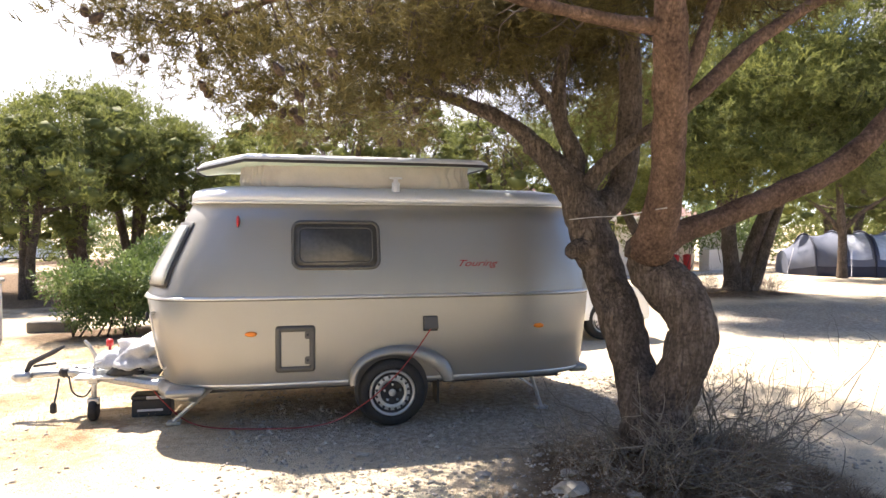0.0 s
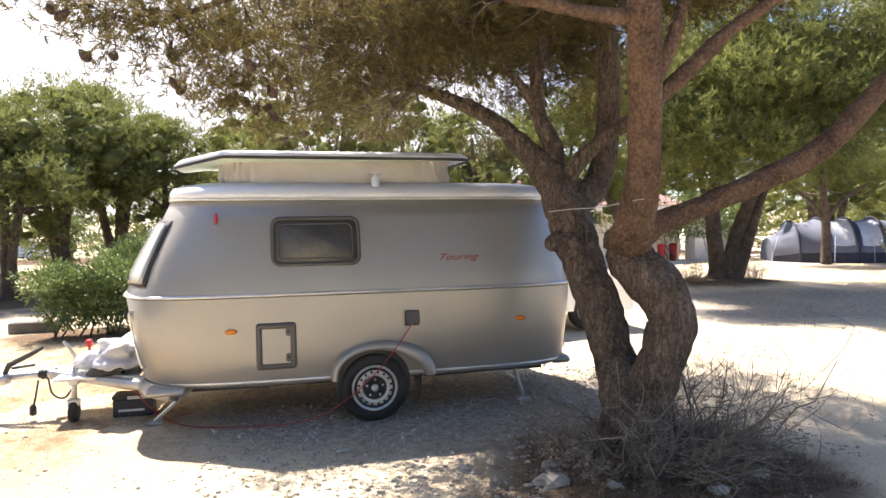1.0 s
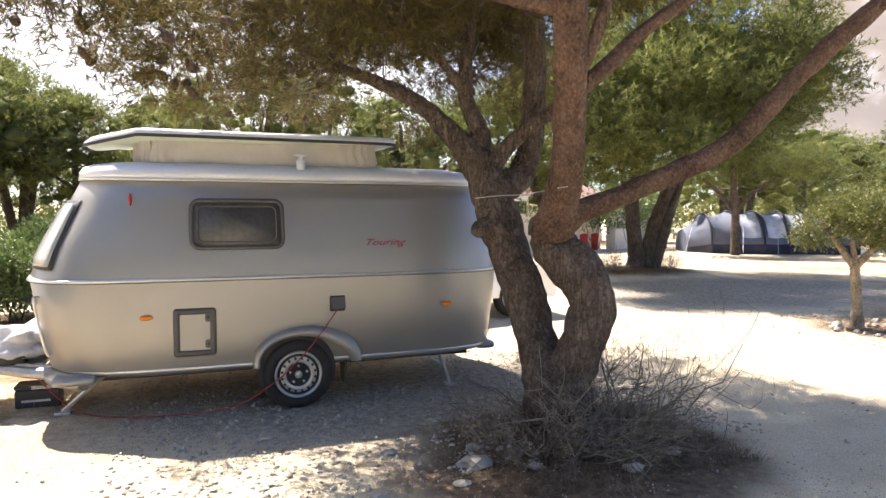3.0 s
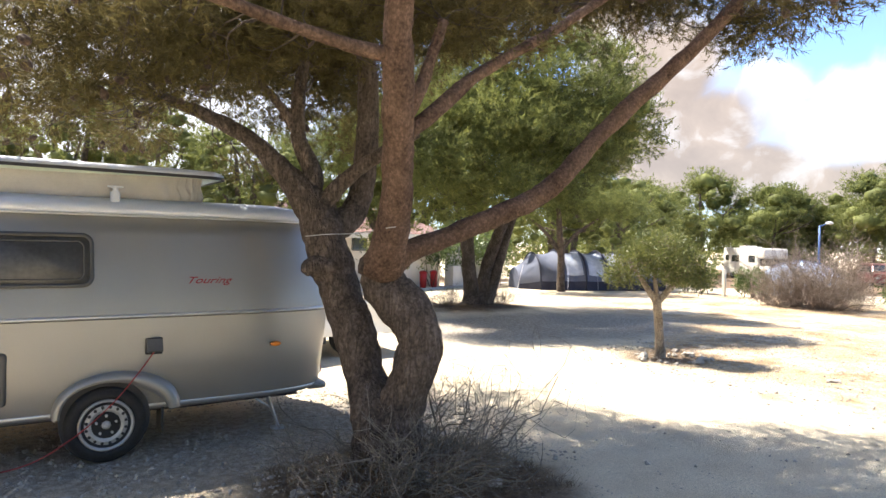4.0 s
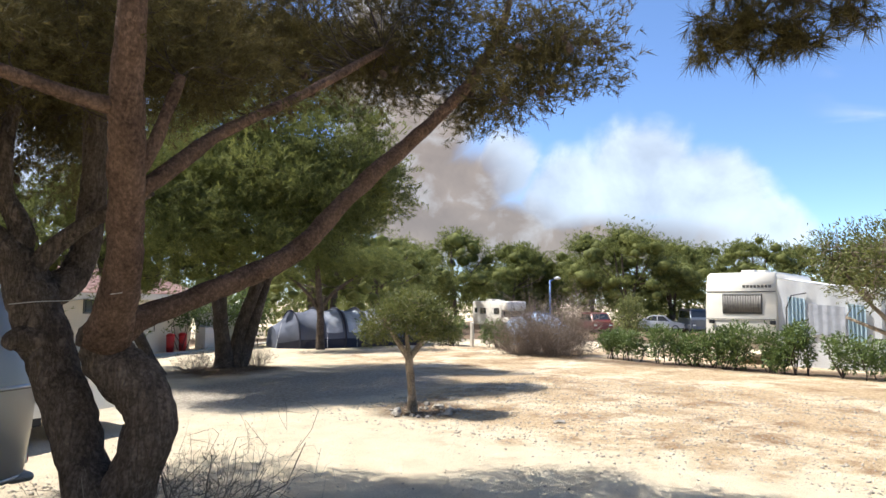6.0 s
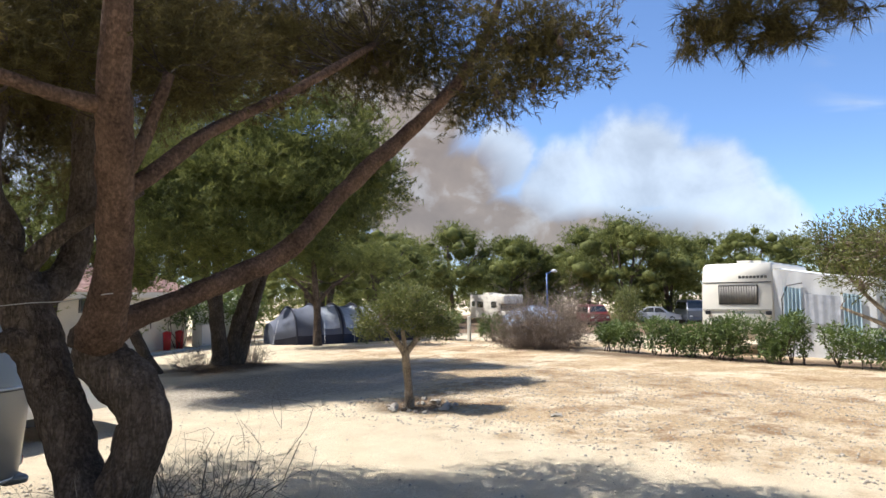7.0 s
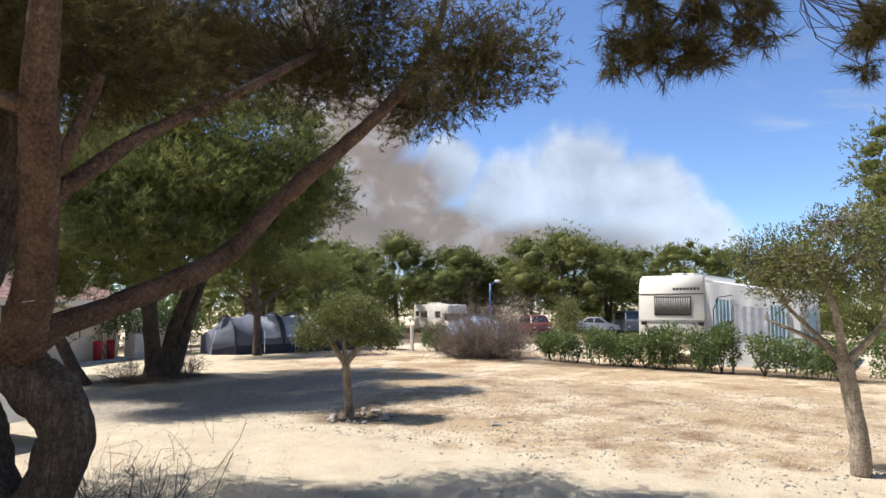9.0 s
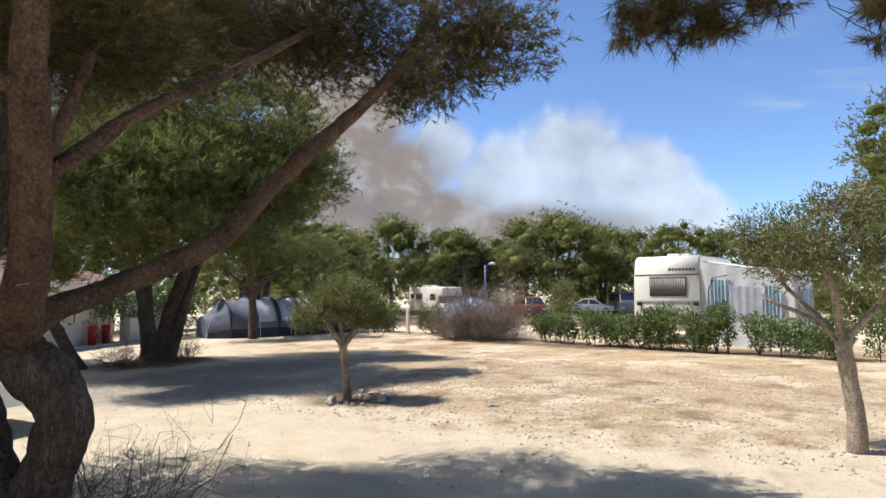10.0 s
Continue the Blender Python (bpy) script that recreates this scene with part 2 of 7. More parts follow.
M_TENT = mat("blue_grey_tent_cloth", (0.15, 0.168, 0.225), 0.8, 0, 0.12, 2, 120, 0.2, trans=0.2)
M_TENTDARK = mat("dark_tent_cloth", (0.030, 0.033, 0.055), 0.8, 0, 0.2, 2, 120, 0.2)
M_TENTCLEAR = mat("clear_tent_window", (0.44, 0.46, 0.51), 0.15, 0, 0.12, 1.5, 6, 0.05, tint=(0.56, 0.58, 0.63))
M_CURTAIN = mat("grey_curtain", (0.23, 0.215, 0.195), 0.9, 0, 0.15, 5, 90, 0.2)
M_AWNING = mat("pale_awning_cloth", (0.76, 0.77, 0.78), 0.8, 0, 0.1, 2, 120, 0.2, trans=0.15)
M_AWNBLUE = mat("pale_blue_awning_cloth", (0.42, 0.56, 0.64), 0.8, 0, 0.12, 2, 120, 0.2, trans=0.15)
M_BLUE = mat("blue_metal_paint", (0.035, 0.09, 0.22), 0.4, 0.2, 0.15, 5, 60, 0.05)
M_FOIL = mat("silver_blue_dome_cloth", (0.14, 0.32, 0.58), 0.5, 0.1, 0.5, 2.2, 9, 0.2, tint=(0.50, 0.63, 0.78))
M_CONCRETE = mat("concrete", (0.46, 0.43, 0.38), 0.9, 0, 0.2, 4, 60, 0.3)
M_DARKSTONE = mat("dark_kerb_stone", (0.14, 0.125, 0.105), 0.9, 0, 0.25, 6, 60, 0.3)
M_REDWIRE = mat("red_cable", (0.30, 0.022, 0.022), 0.5, 0, 0.15, 8, 60, 0.0)


# ---- builders ----
def link_mesh(name, me, material, parent=None, label="", smooth=False):
    ob = new(name, me)
    if material:
        me.materials.append(material)
    if smooth:
        me.polygons.foreach_set("use_smooth", [True] * len(me.polygons))
    if parent:
        ob.parent = parent
    if label:
        ob["label"] = label
    return ob


def part(name, bm, material, parent=None, label="", smooth=False):
    me = bpy.data.meshes.new(name)
    bmesh.ops.recalc_face_normals(bm, faces=bm.faces)
    bm.to_mesh(me)
    bm.free()
    return link_mesh(name, me, material, parent, label, smooth)


def thing(name, label, category, group="", kind="", at=(0, 0, 0), rz=0.0):
    ob = new(name)
    ob.matrix_world = pose(*at, 0, 0, rz)
    return tagged(ob, label, category, group, kind)


def mesh_np(name, V, F, material, parent=None, label=""):
    """A mesh from arrays of corners and triangles (or quads)."""
    me = bpy.data.meshes.new(name)
    k = F.shape[1]
    me.vertices.add(len(V))
    me.vertices.foreach_set("co", V.astype(np.float32).ravel())
    me.loops.add(F.size)
    me.loops.foreach_set("vertex_index", F.astype(np.int32).ravel())
    me.polygons.add(len(F))
    me.polygons.foreach_set("loop_start", np.arange(0, F.size, k, dtype=np.int32))
    me.update(calc_edges=True)
    return link_mesh(name, me, material, parent, label)


def box(bm, x0, x1, y0, y1, z0, z1, bevel=0.0, seg=2):
    g = bmesh.ops.create_cube(bm, size=1)["verts"]
    bmesh.ops.transform(bm, verts=g, matrix=Matrix.LocRotScale(((x0 + x1) / 2, (y0 + y1) / 2, (z0 + z1) / 2), None, (x1 - x0, y1 - y0, z1 - z0)))
    if bevel:
        es = list({e for v in g for e in v.link_edges})
        bmesh.ops.bevel(bm, geom=es, offset=bevel, segments=seg, affect="EDGES", profile=0.5)
    return bm


def boxed(x0, x1, y0, y1, z0, z1, bevel=0.0, seg=2):
    return box(bmesh.new(), x0, x1, y0, y1, z0, z1, bevel, seg)


def tube(bm, pts, radii, sides=10, rough=0.0, cap=True, seed=0):
    """A tapering tube along points, with an uneven skin where rough is given."""
    pts = [Vector(p) for p in pts]
    rings = []
    up = Vector((0.31, 0.72, 0.62))
    for i, p in enumerate(pts):
        d = (pts[min(i + 1, len(pts) - 1)] - pts[max(i - 1, 0)]).normalized()
        a = d.cross(up)
        if a.length < 0.1:
            a = d.cross(Vector((1, 0, 0)))
        a.normalize()
        c = d.cross(a)
        ring = []
        for k in range(sides):
            t = 2 * math.pi * k / sides
            q = a * math.cos(t) + c * math.sin(t)
            r = radii[i]
            if rough:
                r *= 1 + rough * noise.noise((p + q * r) * 7 + Vector((seed, 0, 0))) + rough * 0.6 * noise.noise((p + q * r) * 19)
            ring.append(bm.verts.new(p + q * r))
        rings.append(ring)
    for r0, r1 in zip(rings, rings[1:]):
        for k in range(sides):
            bm.faces.new((r0[k], r0[(k + 1) % sides], r1[(k + 1) % sides], r1[k]))
    if cap:
        bm.faces.new(rings[0][::-1])
        bm.faces.new(rings[-1])
    return bm


def spline(pts, n):
    """Points and radii resampled along a Catmull-Rom curve: pts are (x, y, z, r)."""
    P = [np.array(p, float) for p in pts]
    P = [2 * P[0] - P[1]] + P + [2 * P[-1] - P[-2]]
    out = []
    for i in range(1, len(P) - 2):
        for s in range(n):
            t = s / n
            a, b_, c, d = P[i - 1], P[i], P[i + 1], P[i + 2]
            out.append(0.5 * (2 * b_ + (c - a) * t + (2 * a - 5 * b_ + 4 * c - d) * t * t + (3 * b_ - a - 3 * c + d) * t ** 3))
    out.append(P[-2])
    return [tuple(p[:3]) for p in out], [max(0.003, float(p[3])) for p in out]


def limb(name, pts, material, parent, sides=14, rough=0.16, n=6, seed=0, label=""):
    c, r = spline(pts, n)
    return part(name, tube(bmesh.new(), c, r, sides, rough, seed=seed), material, parent, label, smooth=True)


def lathe(bm, prof, sides=28, axis="y", centre=(0, 0, 0)):
    """A turned form: prof is (offset along the axis, radius)."""
    rings = []
    for o, r in prof:
        ring = []
        for k in range(sides):
            t = 2 * math.pi * k / sides
            a, c = r * math.cos(t), r * math.sin(t)
            v = {"y": (a, o, c), "z": (a, c, o), "x": (o, a, c)}[axis]
            ring.append(bm.verts.new(Vector(v) + Vector(centre)))
        rings.append(ring)
    for r0, r1 in zip(rings, rings[1:]):
        for k in range(sides):
            bm.faces.new((r0[k], r0[(k + 1) % sides], r1[(k + 1) % sides], r1[k]))
    bm.faces.new(rings[0])
    bm.faces.new(rings[-1])
    return bm


def in_blobs(blobs, n, rng, shell=0.45):
    """n places and outward ways in a set of ovals (x, y, z, rx, ry, rz), thicker towards the skin."""
    B = np.array(blobs, float)
    vol = B[:, 3] * B[:, 4] * B[:, 5]
    pick = rng.choice(len(B), n, p=vol ** 0.8 / (vol ** 0.8).sum())
    d = rng.normal(size=(n, 3))
    d /= np.linalg.norm(d, axis=1)[:, None]
    r = rng.random(n) ** shell
    wob = 1 + 0.22 * np.sin(d[:, 0] * 5 + pick * 1.7) * np.cos(d[:, 2] * 6 + pick) + 0.12 * np.sin(d[:, 1] * 11 + pick)
    return B[pick, :3] + d * (r * wob)[:, None] * B[pick, 3:], d


def tufts(blobs, n, k, length, width, seed, up=0.35, cone=0.9, shell=0.45, clump=0, spread=0.2):
    """Needle tufts: n tufts of k thin needles. With clump the tufts gather round fewer points."""
    rng = np.random.default_rng(seed)
    if clump:
        P0, D0 = in_blobs(blobs, max(1, n // clump), rng, shell)
        pick = rng.integers(0, len(P0), n)
        P, D = P0[pick] + rng.normal(size=(n, 3)) * spread * np.array([1, 1, 0.6]), D0[pick] + rng.normal(size=(n, 3)) * 0.5
    else:
        P, D = in_blobs(blobs, n, rng, shell)
    D = D + np.array([0, 0, up])
    D /= np.linalg.norm(D, axis=1)[:, None]
    N = n * k
    base = np.repeat(P, k, 0)
    ax = np.repeat(D, k, 0) + rng.normal(size=(N, 3)) * cone * 0.75
    ax /= np.linalg.norm(ax, axis=1)[:, None]
    side = np.cross(ax, rng.normal(size=(N, 3)))
    side /= np.linalg.norm(side, axis=1)[:, None] + 1e-9
    ln = length * (0.6 + 0.6 * rng.random(N))[:, None]
    base = base + np.repeat(D, k, 0) * (rng.random(N)[:, None] - 0.5) * length * 0.8
    V = np.stack([base - side * width / 2, base + side * width / 2, base + ax * ln], 1).reshape(-1, 3)
    return V, np.arange(3 * N).reshape(-1, 3)


def cores(blobs, k, seed, fine=1):
    """Rough many-faceted filler lumps added inside the clumps to block light through them."""
    bm = bmesh.new()
    bmesh.ops.create_icosphere(bm, subdivisions=fine, radius=1)
    bm.verts.ensure_lookup_table()
    S = np.array([v.co[:] for v in bm.verts])
    F0 = np.array([[v.index for v in f.verts] for f in bm.faces])
    bm.free()
    rng = np.random.default_rng(seed)
    V, F = [], []
    for i, b in enumerate(blobs):
        w = 1 + 0.22 * np.sin(S[:, 0] * 5 + i * 1.7) * np.cos(S[:, 2] * 6 + i) + 0.12 * np.sin(S[:, 1] * 11 + i) + rng.normal(size=len(S)) * 0.10
        F.append(F0 + i * len(S))
        V.append(np.array(b[:3]) + S * (k * w)[:, None] * np.array(b[3:]))
    return np.concatenate(V), np.concatenate(F)


def leaves(blobs, n, length, width, seed, shell=0.4, droop=0.0):
    """Pointed leaves, two triangles each with a fold."""
    rng = np.random.default_rng(seed)
    P, D = in_blobs(blobs, n, rng, shell)
    ax = D + rng.normal(size=(n, 3)) * 0.8 + np.array([0, 0, 0.3 - droop])
    ax /= np.linalg.norm(ax, axis=1)[:, None]
    side = np.cross(ax, rng.normal(size=(n, 3)))
    side /= np.linalg.norm(side, axis=1)[:, None]
    nor = np.cross(ax, side)
    ln = (length * (0.6 + 0.7 * rng.random(n)))[:, None]
    w = (width * (0.7 + 0.5 * rng.random(n)))[:, None]
    mid = P + ax * ln * 0.5
    V = np.stack([P, mid + side * w / 2 + nor * w * 0.15, P + ax * ln, mid - side * w / 2 + nor * w * 0.15], 1).reshape(-1, 3)
    i = np.arange(n)[:, None] * 4
    return V, np.concatenate([i + [0, 1, 2], i + [0, 2, 3]])


def twigs(starts, ends, r0, r1, seed, bow=0.12, segs=4):
    """Thin three-sided twigs from starts to ends, in one pair of arrays."""
    rng = np.random.default_rng(seed)
    A, B = np.array(starts, float), np.array(ends, float)
    n = len(A)
    ln = np.linalg.norm(B - A, axis=1)[:, None]
    off = rng.normal(size=(n, 3)) * bow * ln
    VV = []
    e1 = np.cross(B - A, rng.normal(size=(n, 3)))
    e1 /= np.linalg.norm(e1, axis=1)[:, None] + 1e-9
    e2 = np.cross((B - A) / (ln + 1e-9), e1)
    for s in range(segs + 1):
        t = s / segs
        c = A + (B - A) * t + off * math.sin(math.pi * t) + rng.normal(size=(n, 3)) * 0.02 * ln * (0 < s < segs)
        r = r0 + (r1 - r0) * t
        for k in range(3):
            a = 2 * math.pi * k / 3
            VV.append(c + (e1 * math.cos(a) + e2 * math.sin(a)) * r)
    V = np.stack(VV, 1).reshape(-1, 3)
    m = 3 * (segs + 1)
    F = []
    for s in range(segs):
        for k in range(3):
            a, b_ = s * 3 + k, s * 3 + (k + 1) % 3
            F.append((a, b_, b_ + 3, a + 3))
    F = np.array(F)
    return V, (np.arange(n)[:, None, None] * m + F[None]).reshape(-1, 4)


def twig_part(name, blobs, roots, n, r0, r1, seed, material, parent, per=5):
    """Twigs that leave the limbs' ends and fork inside the crown."""
    rng = np.random.default_rng(seed)
    P, D = in_blobs(blobs, n, rng, 0.6)
    R = np.array(roots, float)
    near = R[np.argmin(np.linalg.norm(P[:, None] - R[None], axis=2), axis=1)]
    hub_n = max(1, n // per)
    hubs = P[:hub_n] * 0.55 + near[:hub_n] * 0.45
    A = np.concatenate([near[:hub_n], hubs[np.argmin(np.linalg.norm(P[:, None] - hubs[None], axis=2), axis=1)]])
    B = np.concatenate([hubs, P])
    V1, F1 = twigs(A[:hub_n], B[:hub_n], r0, r0 * 0.55, seed, 0.1)
    V2, F2 = twigs(A[hub_n:], B[hub_n:], r0 * 0.5, r1, seed + 1, 0.14)
    ob = mesh_np("branchwork", np.concatenate([V1, V2]), np.concatenate([F1, F2 + len(V1)]), material, parent)
    ob["kind"] = "stuff"
    return ob


def text_mesh(name, words, size, m, material, parent, shear=0.0, extrude=0.001, bold=0.0):
    cu = bpy.data.curves.new(name, "FONT")
    cu.body, cu.size, cu.shear, cu.extrude, cu.offset = words, size, shear, extrude, bold
    ob = bpy.data.objects.new(name, cu)
    me = bpy.data.meshes.new_from_object(ob)
    bpy.data.objects.remove(ob)
    out = link_mesh(name, me, material, parent)
    out.matrix_local = m
    return out


def wire(name, pts, r, material, parent=None, n=8, sides=6):
    c, _ = spline([(*p, r) for p in pts], n)
    return part(name, tube(bmesh.new(), c, [r] * len(c), sides), material, parent, smooth=True)


# ---- ground ----
def ground_height(x, y):
    h = 0.02 * noise.noise(Vector((x * 0.5, y * 0.5, 0))) + 0.008 * noise.noise(Vector((x * 2.7, y * 2.7, 3)))
    h += 0.10 * math.exp(-((x - 1.9) ** 2 + (y + 1.35) ** 2) / 0.5)
    h += 0.12 * math.exp(-((x - 10.45) ** 2 + (y - 9.05) ** 2) / 1.2)
    s = min(1.0, max(0.0, (math.hypot(x, y) - 27) / 20))
    h -= 0.8 * s * s * (3 - 2 * s)
    d = math.hypot(x, y - 0.5)
    if d < 3.5:
        h *= max(0.25, min(1, (d - 1.5) / 2)) if (x - 1.9) ** 2 + (y + 1.35) ** 2 > 1.2 else 1
    return h


def build_ground():
    def line(a, b, step, far):
        c = list(np.arange(a, b, step))
        s, lo, hi = step, a, b
        left, right = [], []
        while hi < far:
            s *= 1.35
            lo, hi = lo - s, hi + s
            left.append(lo)
            right.append(hi)
        return np.array(left[::-1] + c + right)
    X, Y = line(-7, 24, 0.17, 1200), line(-9, 19, 0.17, 1200)
    V = np.array([(x, y, ground_height(x, y) if abs(x) < 60 and abs(y) < 60 else -0.8) for y in Y for x in X])
    i = np.arange(len(X) * len(Y)).reshape(len(Y), len(X))
    F = np.stack([i[:-1, :-1], i[:-1, 1:], i[1:, 1:], i[1:, :-1]], -1).reshape(-1, 4)
    ob = mesh_np("ground", V, F, M_GROUND)
    ob.data.polygons.foreach_set("use_smooth", [True] * len(ob.data.polygons))
    return tagged(ob, "dry sandy campsite ground with straw and gravel patches", "ground", kind="structure")


build_ground()


# ---- the silver touring caravan ----
LEVELS = [(0.36, -1.86, 1.92, 0.03, 1.87), (0.42, -2.01, 1.99, 0, 1.9), (0.8, -2.09, 2.035, -0.012, 1.912), (1.13, -2.14, 2.065, -0.02, 1.92),
          (1.17, -2.156, 2.055, -0.018, 1.918), (1.4, -2.06, 2.04, 0.03, 1.87), (1.6, -1.954, 1.98, 0.085, 1.815), (1.8, -1.848, 1.905, 0.15, 1.75), (1.98, -1.762, 1.835, 0.215, 1.685)]


def shell_at(z, t, out=0.0, lev=LEVELS):
    """A place on the caravan's rounded shell at height z and plan angle t."""
    zs = [l[0] for l in lev]
    x0, x1, y0, y1 = (float(np.interp(z, zs, [l[i] for l in lev])) for i in (1, 2, 3, 4))
    c, s = math.cos(t), math.sin(t)
    e = 0.36
    a, b = (x1 - x0) / 2 + out, (y1 - y0) / 2 + out
    xn, yn = math.copysign(abs(c) ** e, c), math.copysign(abs(s) ** e, s)
    # the front is bowed in plan, more above the waist line
    bow = (0.12 if z < 1.15 else 0.25) * yn * yn * abs(xn) ** 5 if xn < 0 else 0.0
    return Vector(((x0 + x1) / 2 + a * xn + bow, (y0 + y1) / 2 + b * yn, z))


def side_y(z):
    return float(np.interp(z, [l[0] for l in LEVELS], [l[3] for l in LEVELS]))


def loft(rings, cap=True):
    bm = bmesh.new()
    R = [[bm.verts.new(p) for p in ring] for ring in rings]
    n = len(R[0])
    for r0, r1 in zip(R, R[1:]):
        for k in range(n):
            bm.faces.new((r0[k], r0[(k + 1) % n], r1[(k + 1) % n], r1[k]))
    if cap:
        bm.faces.new(R[0][::-1])
        bm.faces.new(R[-1])
    return bm


def shell_ring(z, out=0.0, n=96):
    return [shell_at(z, 2 * math.pi * k / n, out) for k in range(n)]


def rounded_panel(x0, x1, z0, z1, r, y_front, y_back, n=6):
    """An upright rounded plate that may lean: y_front(z), y_back(z)."""
    bm = bmesh.new()
    pts = []
    for cx, cz, a0 in ((x1 - r, z1 - r, 0), (x0 + r, z1 - r, 90), (x0 + r, z0 + r, 180), (x1 - r, z0 + r, 270)):
        for k in range(n + 1):
            a = radians(a0 + 90 * k / n)
            pts.append((cx + r * math.cos(a), cz + r * math.sin(a)))
    f = [bm.verts.new((x, y_front(z), z)) for x, z in pts]
    g = [bm.verts.new((x, y_back(z), z)) for x, z in pts]
    bm.faces.new(f)
    bm.faces.new(g[::-1])
    m = len(pts)
    for k in range(m):
        bm.faces.new((f[k], g[k], g[(k + 1) % m], f[(k + 1) % m]))
    return bm


def rounded_ring(x0, x1, z0, z1, r, w, y_front, y_back, n=6):
    """A rounded frame of width w."""
    bm = bmesh.new()

    def loop(i):
        out = []
        rr = max(0.005, r - i)
        for cx, cz, a0 in ((x1 - i - rr, z1 - i - rr, 0), (x0 + i + rr, z1 - i - rr, 90), (x0 + i + rr, z0 + i + rr, 180), (x1 - i - rr, z0 + i + rr, 270)):
            for k in range(n + 1):
                a = radians(a0 + 90 * k / n)
                out.append((cx + rr * math.cos(a), cz + rr * math.sin(a)))
        return out
    o, m_, i_ = loop(0), loop(w * 0.3), loop(w)
    rows = [[bm.verts.new((x, y_back(z), z)) for x, z in o], [bm.verts.new((x, (y_front(z) + y_back(z)) / 2, z)) for x, z in o],
            [bm.verts.new((x, y_front(z), z)) for x, z in m_], [bm.verts.new((x, y_front(z) + 0.004, z)) for x, z in i_], [bm.verts.new((x, y_back(z), z)) for x, z in i_]]
    n_ = len(o)
    for a, b in zip(rows, rows[1:]):
        for k in range(n_):
            bm.faces.new((a[k], a[(k + 1) % n_], b[(k + 1) % n_], b[k]))
    return bm


def wheel(parent, x, y, z, r=0.30, rim=0.205, face=-1, label="black tyre on a pressed steel rim", w=0.17):
    """A road wheel whose outer face looks along -y (face -1) or +y."""
    wh = new("wheel")
    wh.parent = parent
    wh.matrix_local = pose(x, y, z, 0, 0, 0 if face < 0 else 180)
    wh["label"] = label
    part("tyre", lathe(bmesh.new(), [(0.02, rim), (0.0, rim + 0.012), (-0.006, rim + 0.04), (0.012, r - 0.02), (0.03, r - 0.004), (w / 2, r), (w - 0.03, r - 0.004), (w, r - 0.04), (w, rim)], 40), M_RUBBER, wh, "black rubber tyre", True)
    bm = lathe(bmesh.new(), [(w * 0.8, rim), (0.012, rim), (0.0, rim - 0.006), (0.0, rim - 0.016), (0.022, rim - 0.026), (0.026, rim * 0.82), (0.008, rim * 0.66), (0.008, rim * 0.58), (0.026, rim * 0.48), (0.028, rim * 0.3), (0.034, rim * 0.24), (0.034, rim * 0.05)], 40)
    part("rim", bm, M_WHEEL, wh, "silver pressed steel rim", True)
    part("hub_cap", lathe(bmesh.new(), [(0.036, rim * 0.17), (0.012, rim * 0.16), (0.006, rim * 0.12), (0.004, rim * 0.03)], 20), M_STEEL, wh, "dull metal hub cap", True)
    for k in range(16):
        a = 2 * math.pi * (k + 0.5) / 16
        part("slot", lathe(bmesh.new(), [(0.03, 0.0125), (0.004, 0.0125)], 8, "y", (rim * 0.70 * math.cos(a), 0.002, rim * 0.70 * math.sin(a))), M_BLACK, wh)
    for k in range(5):
        a = 2 * math.pi * (k + 0.25) / 5
        part("wheel_bolt", lathe(bmesh.new(), [(0.03, 0.011), (0.008, 0.011), (0.005, 0.007)], 8, "y", (rim * 0.36 * math.cos(a), 0, rim * 0.36 * math.sin(a))), M_STEEL, wh)
    return wh


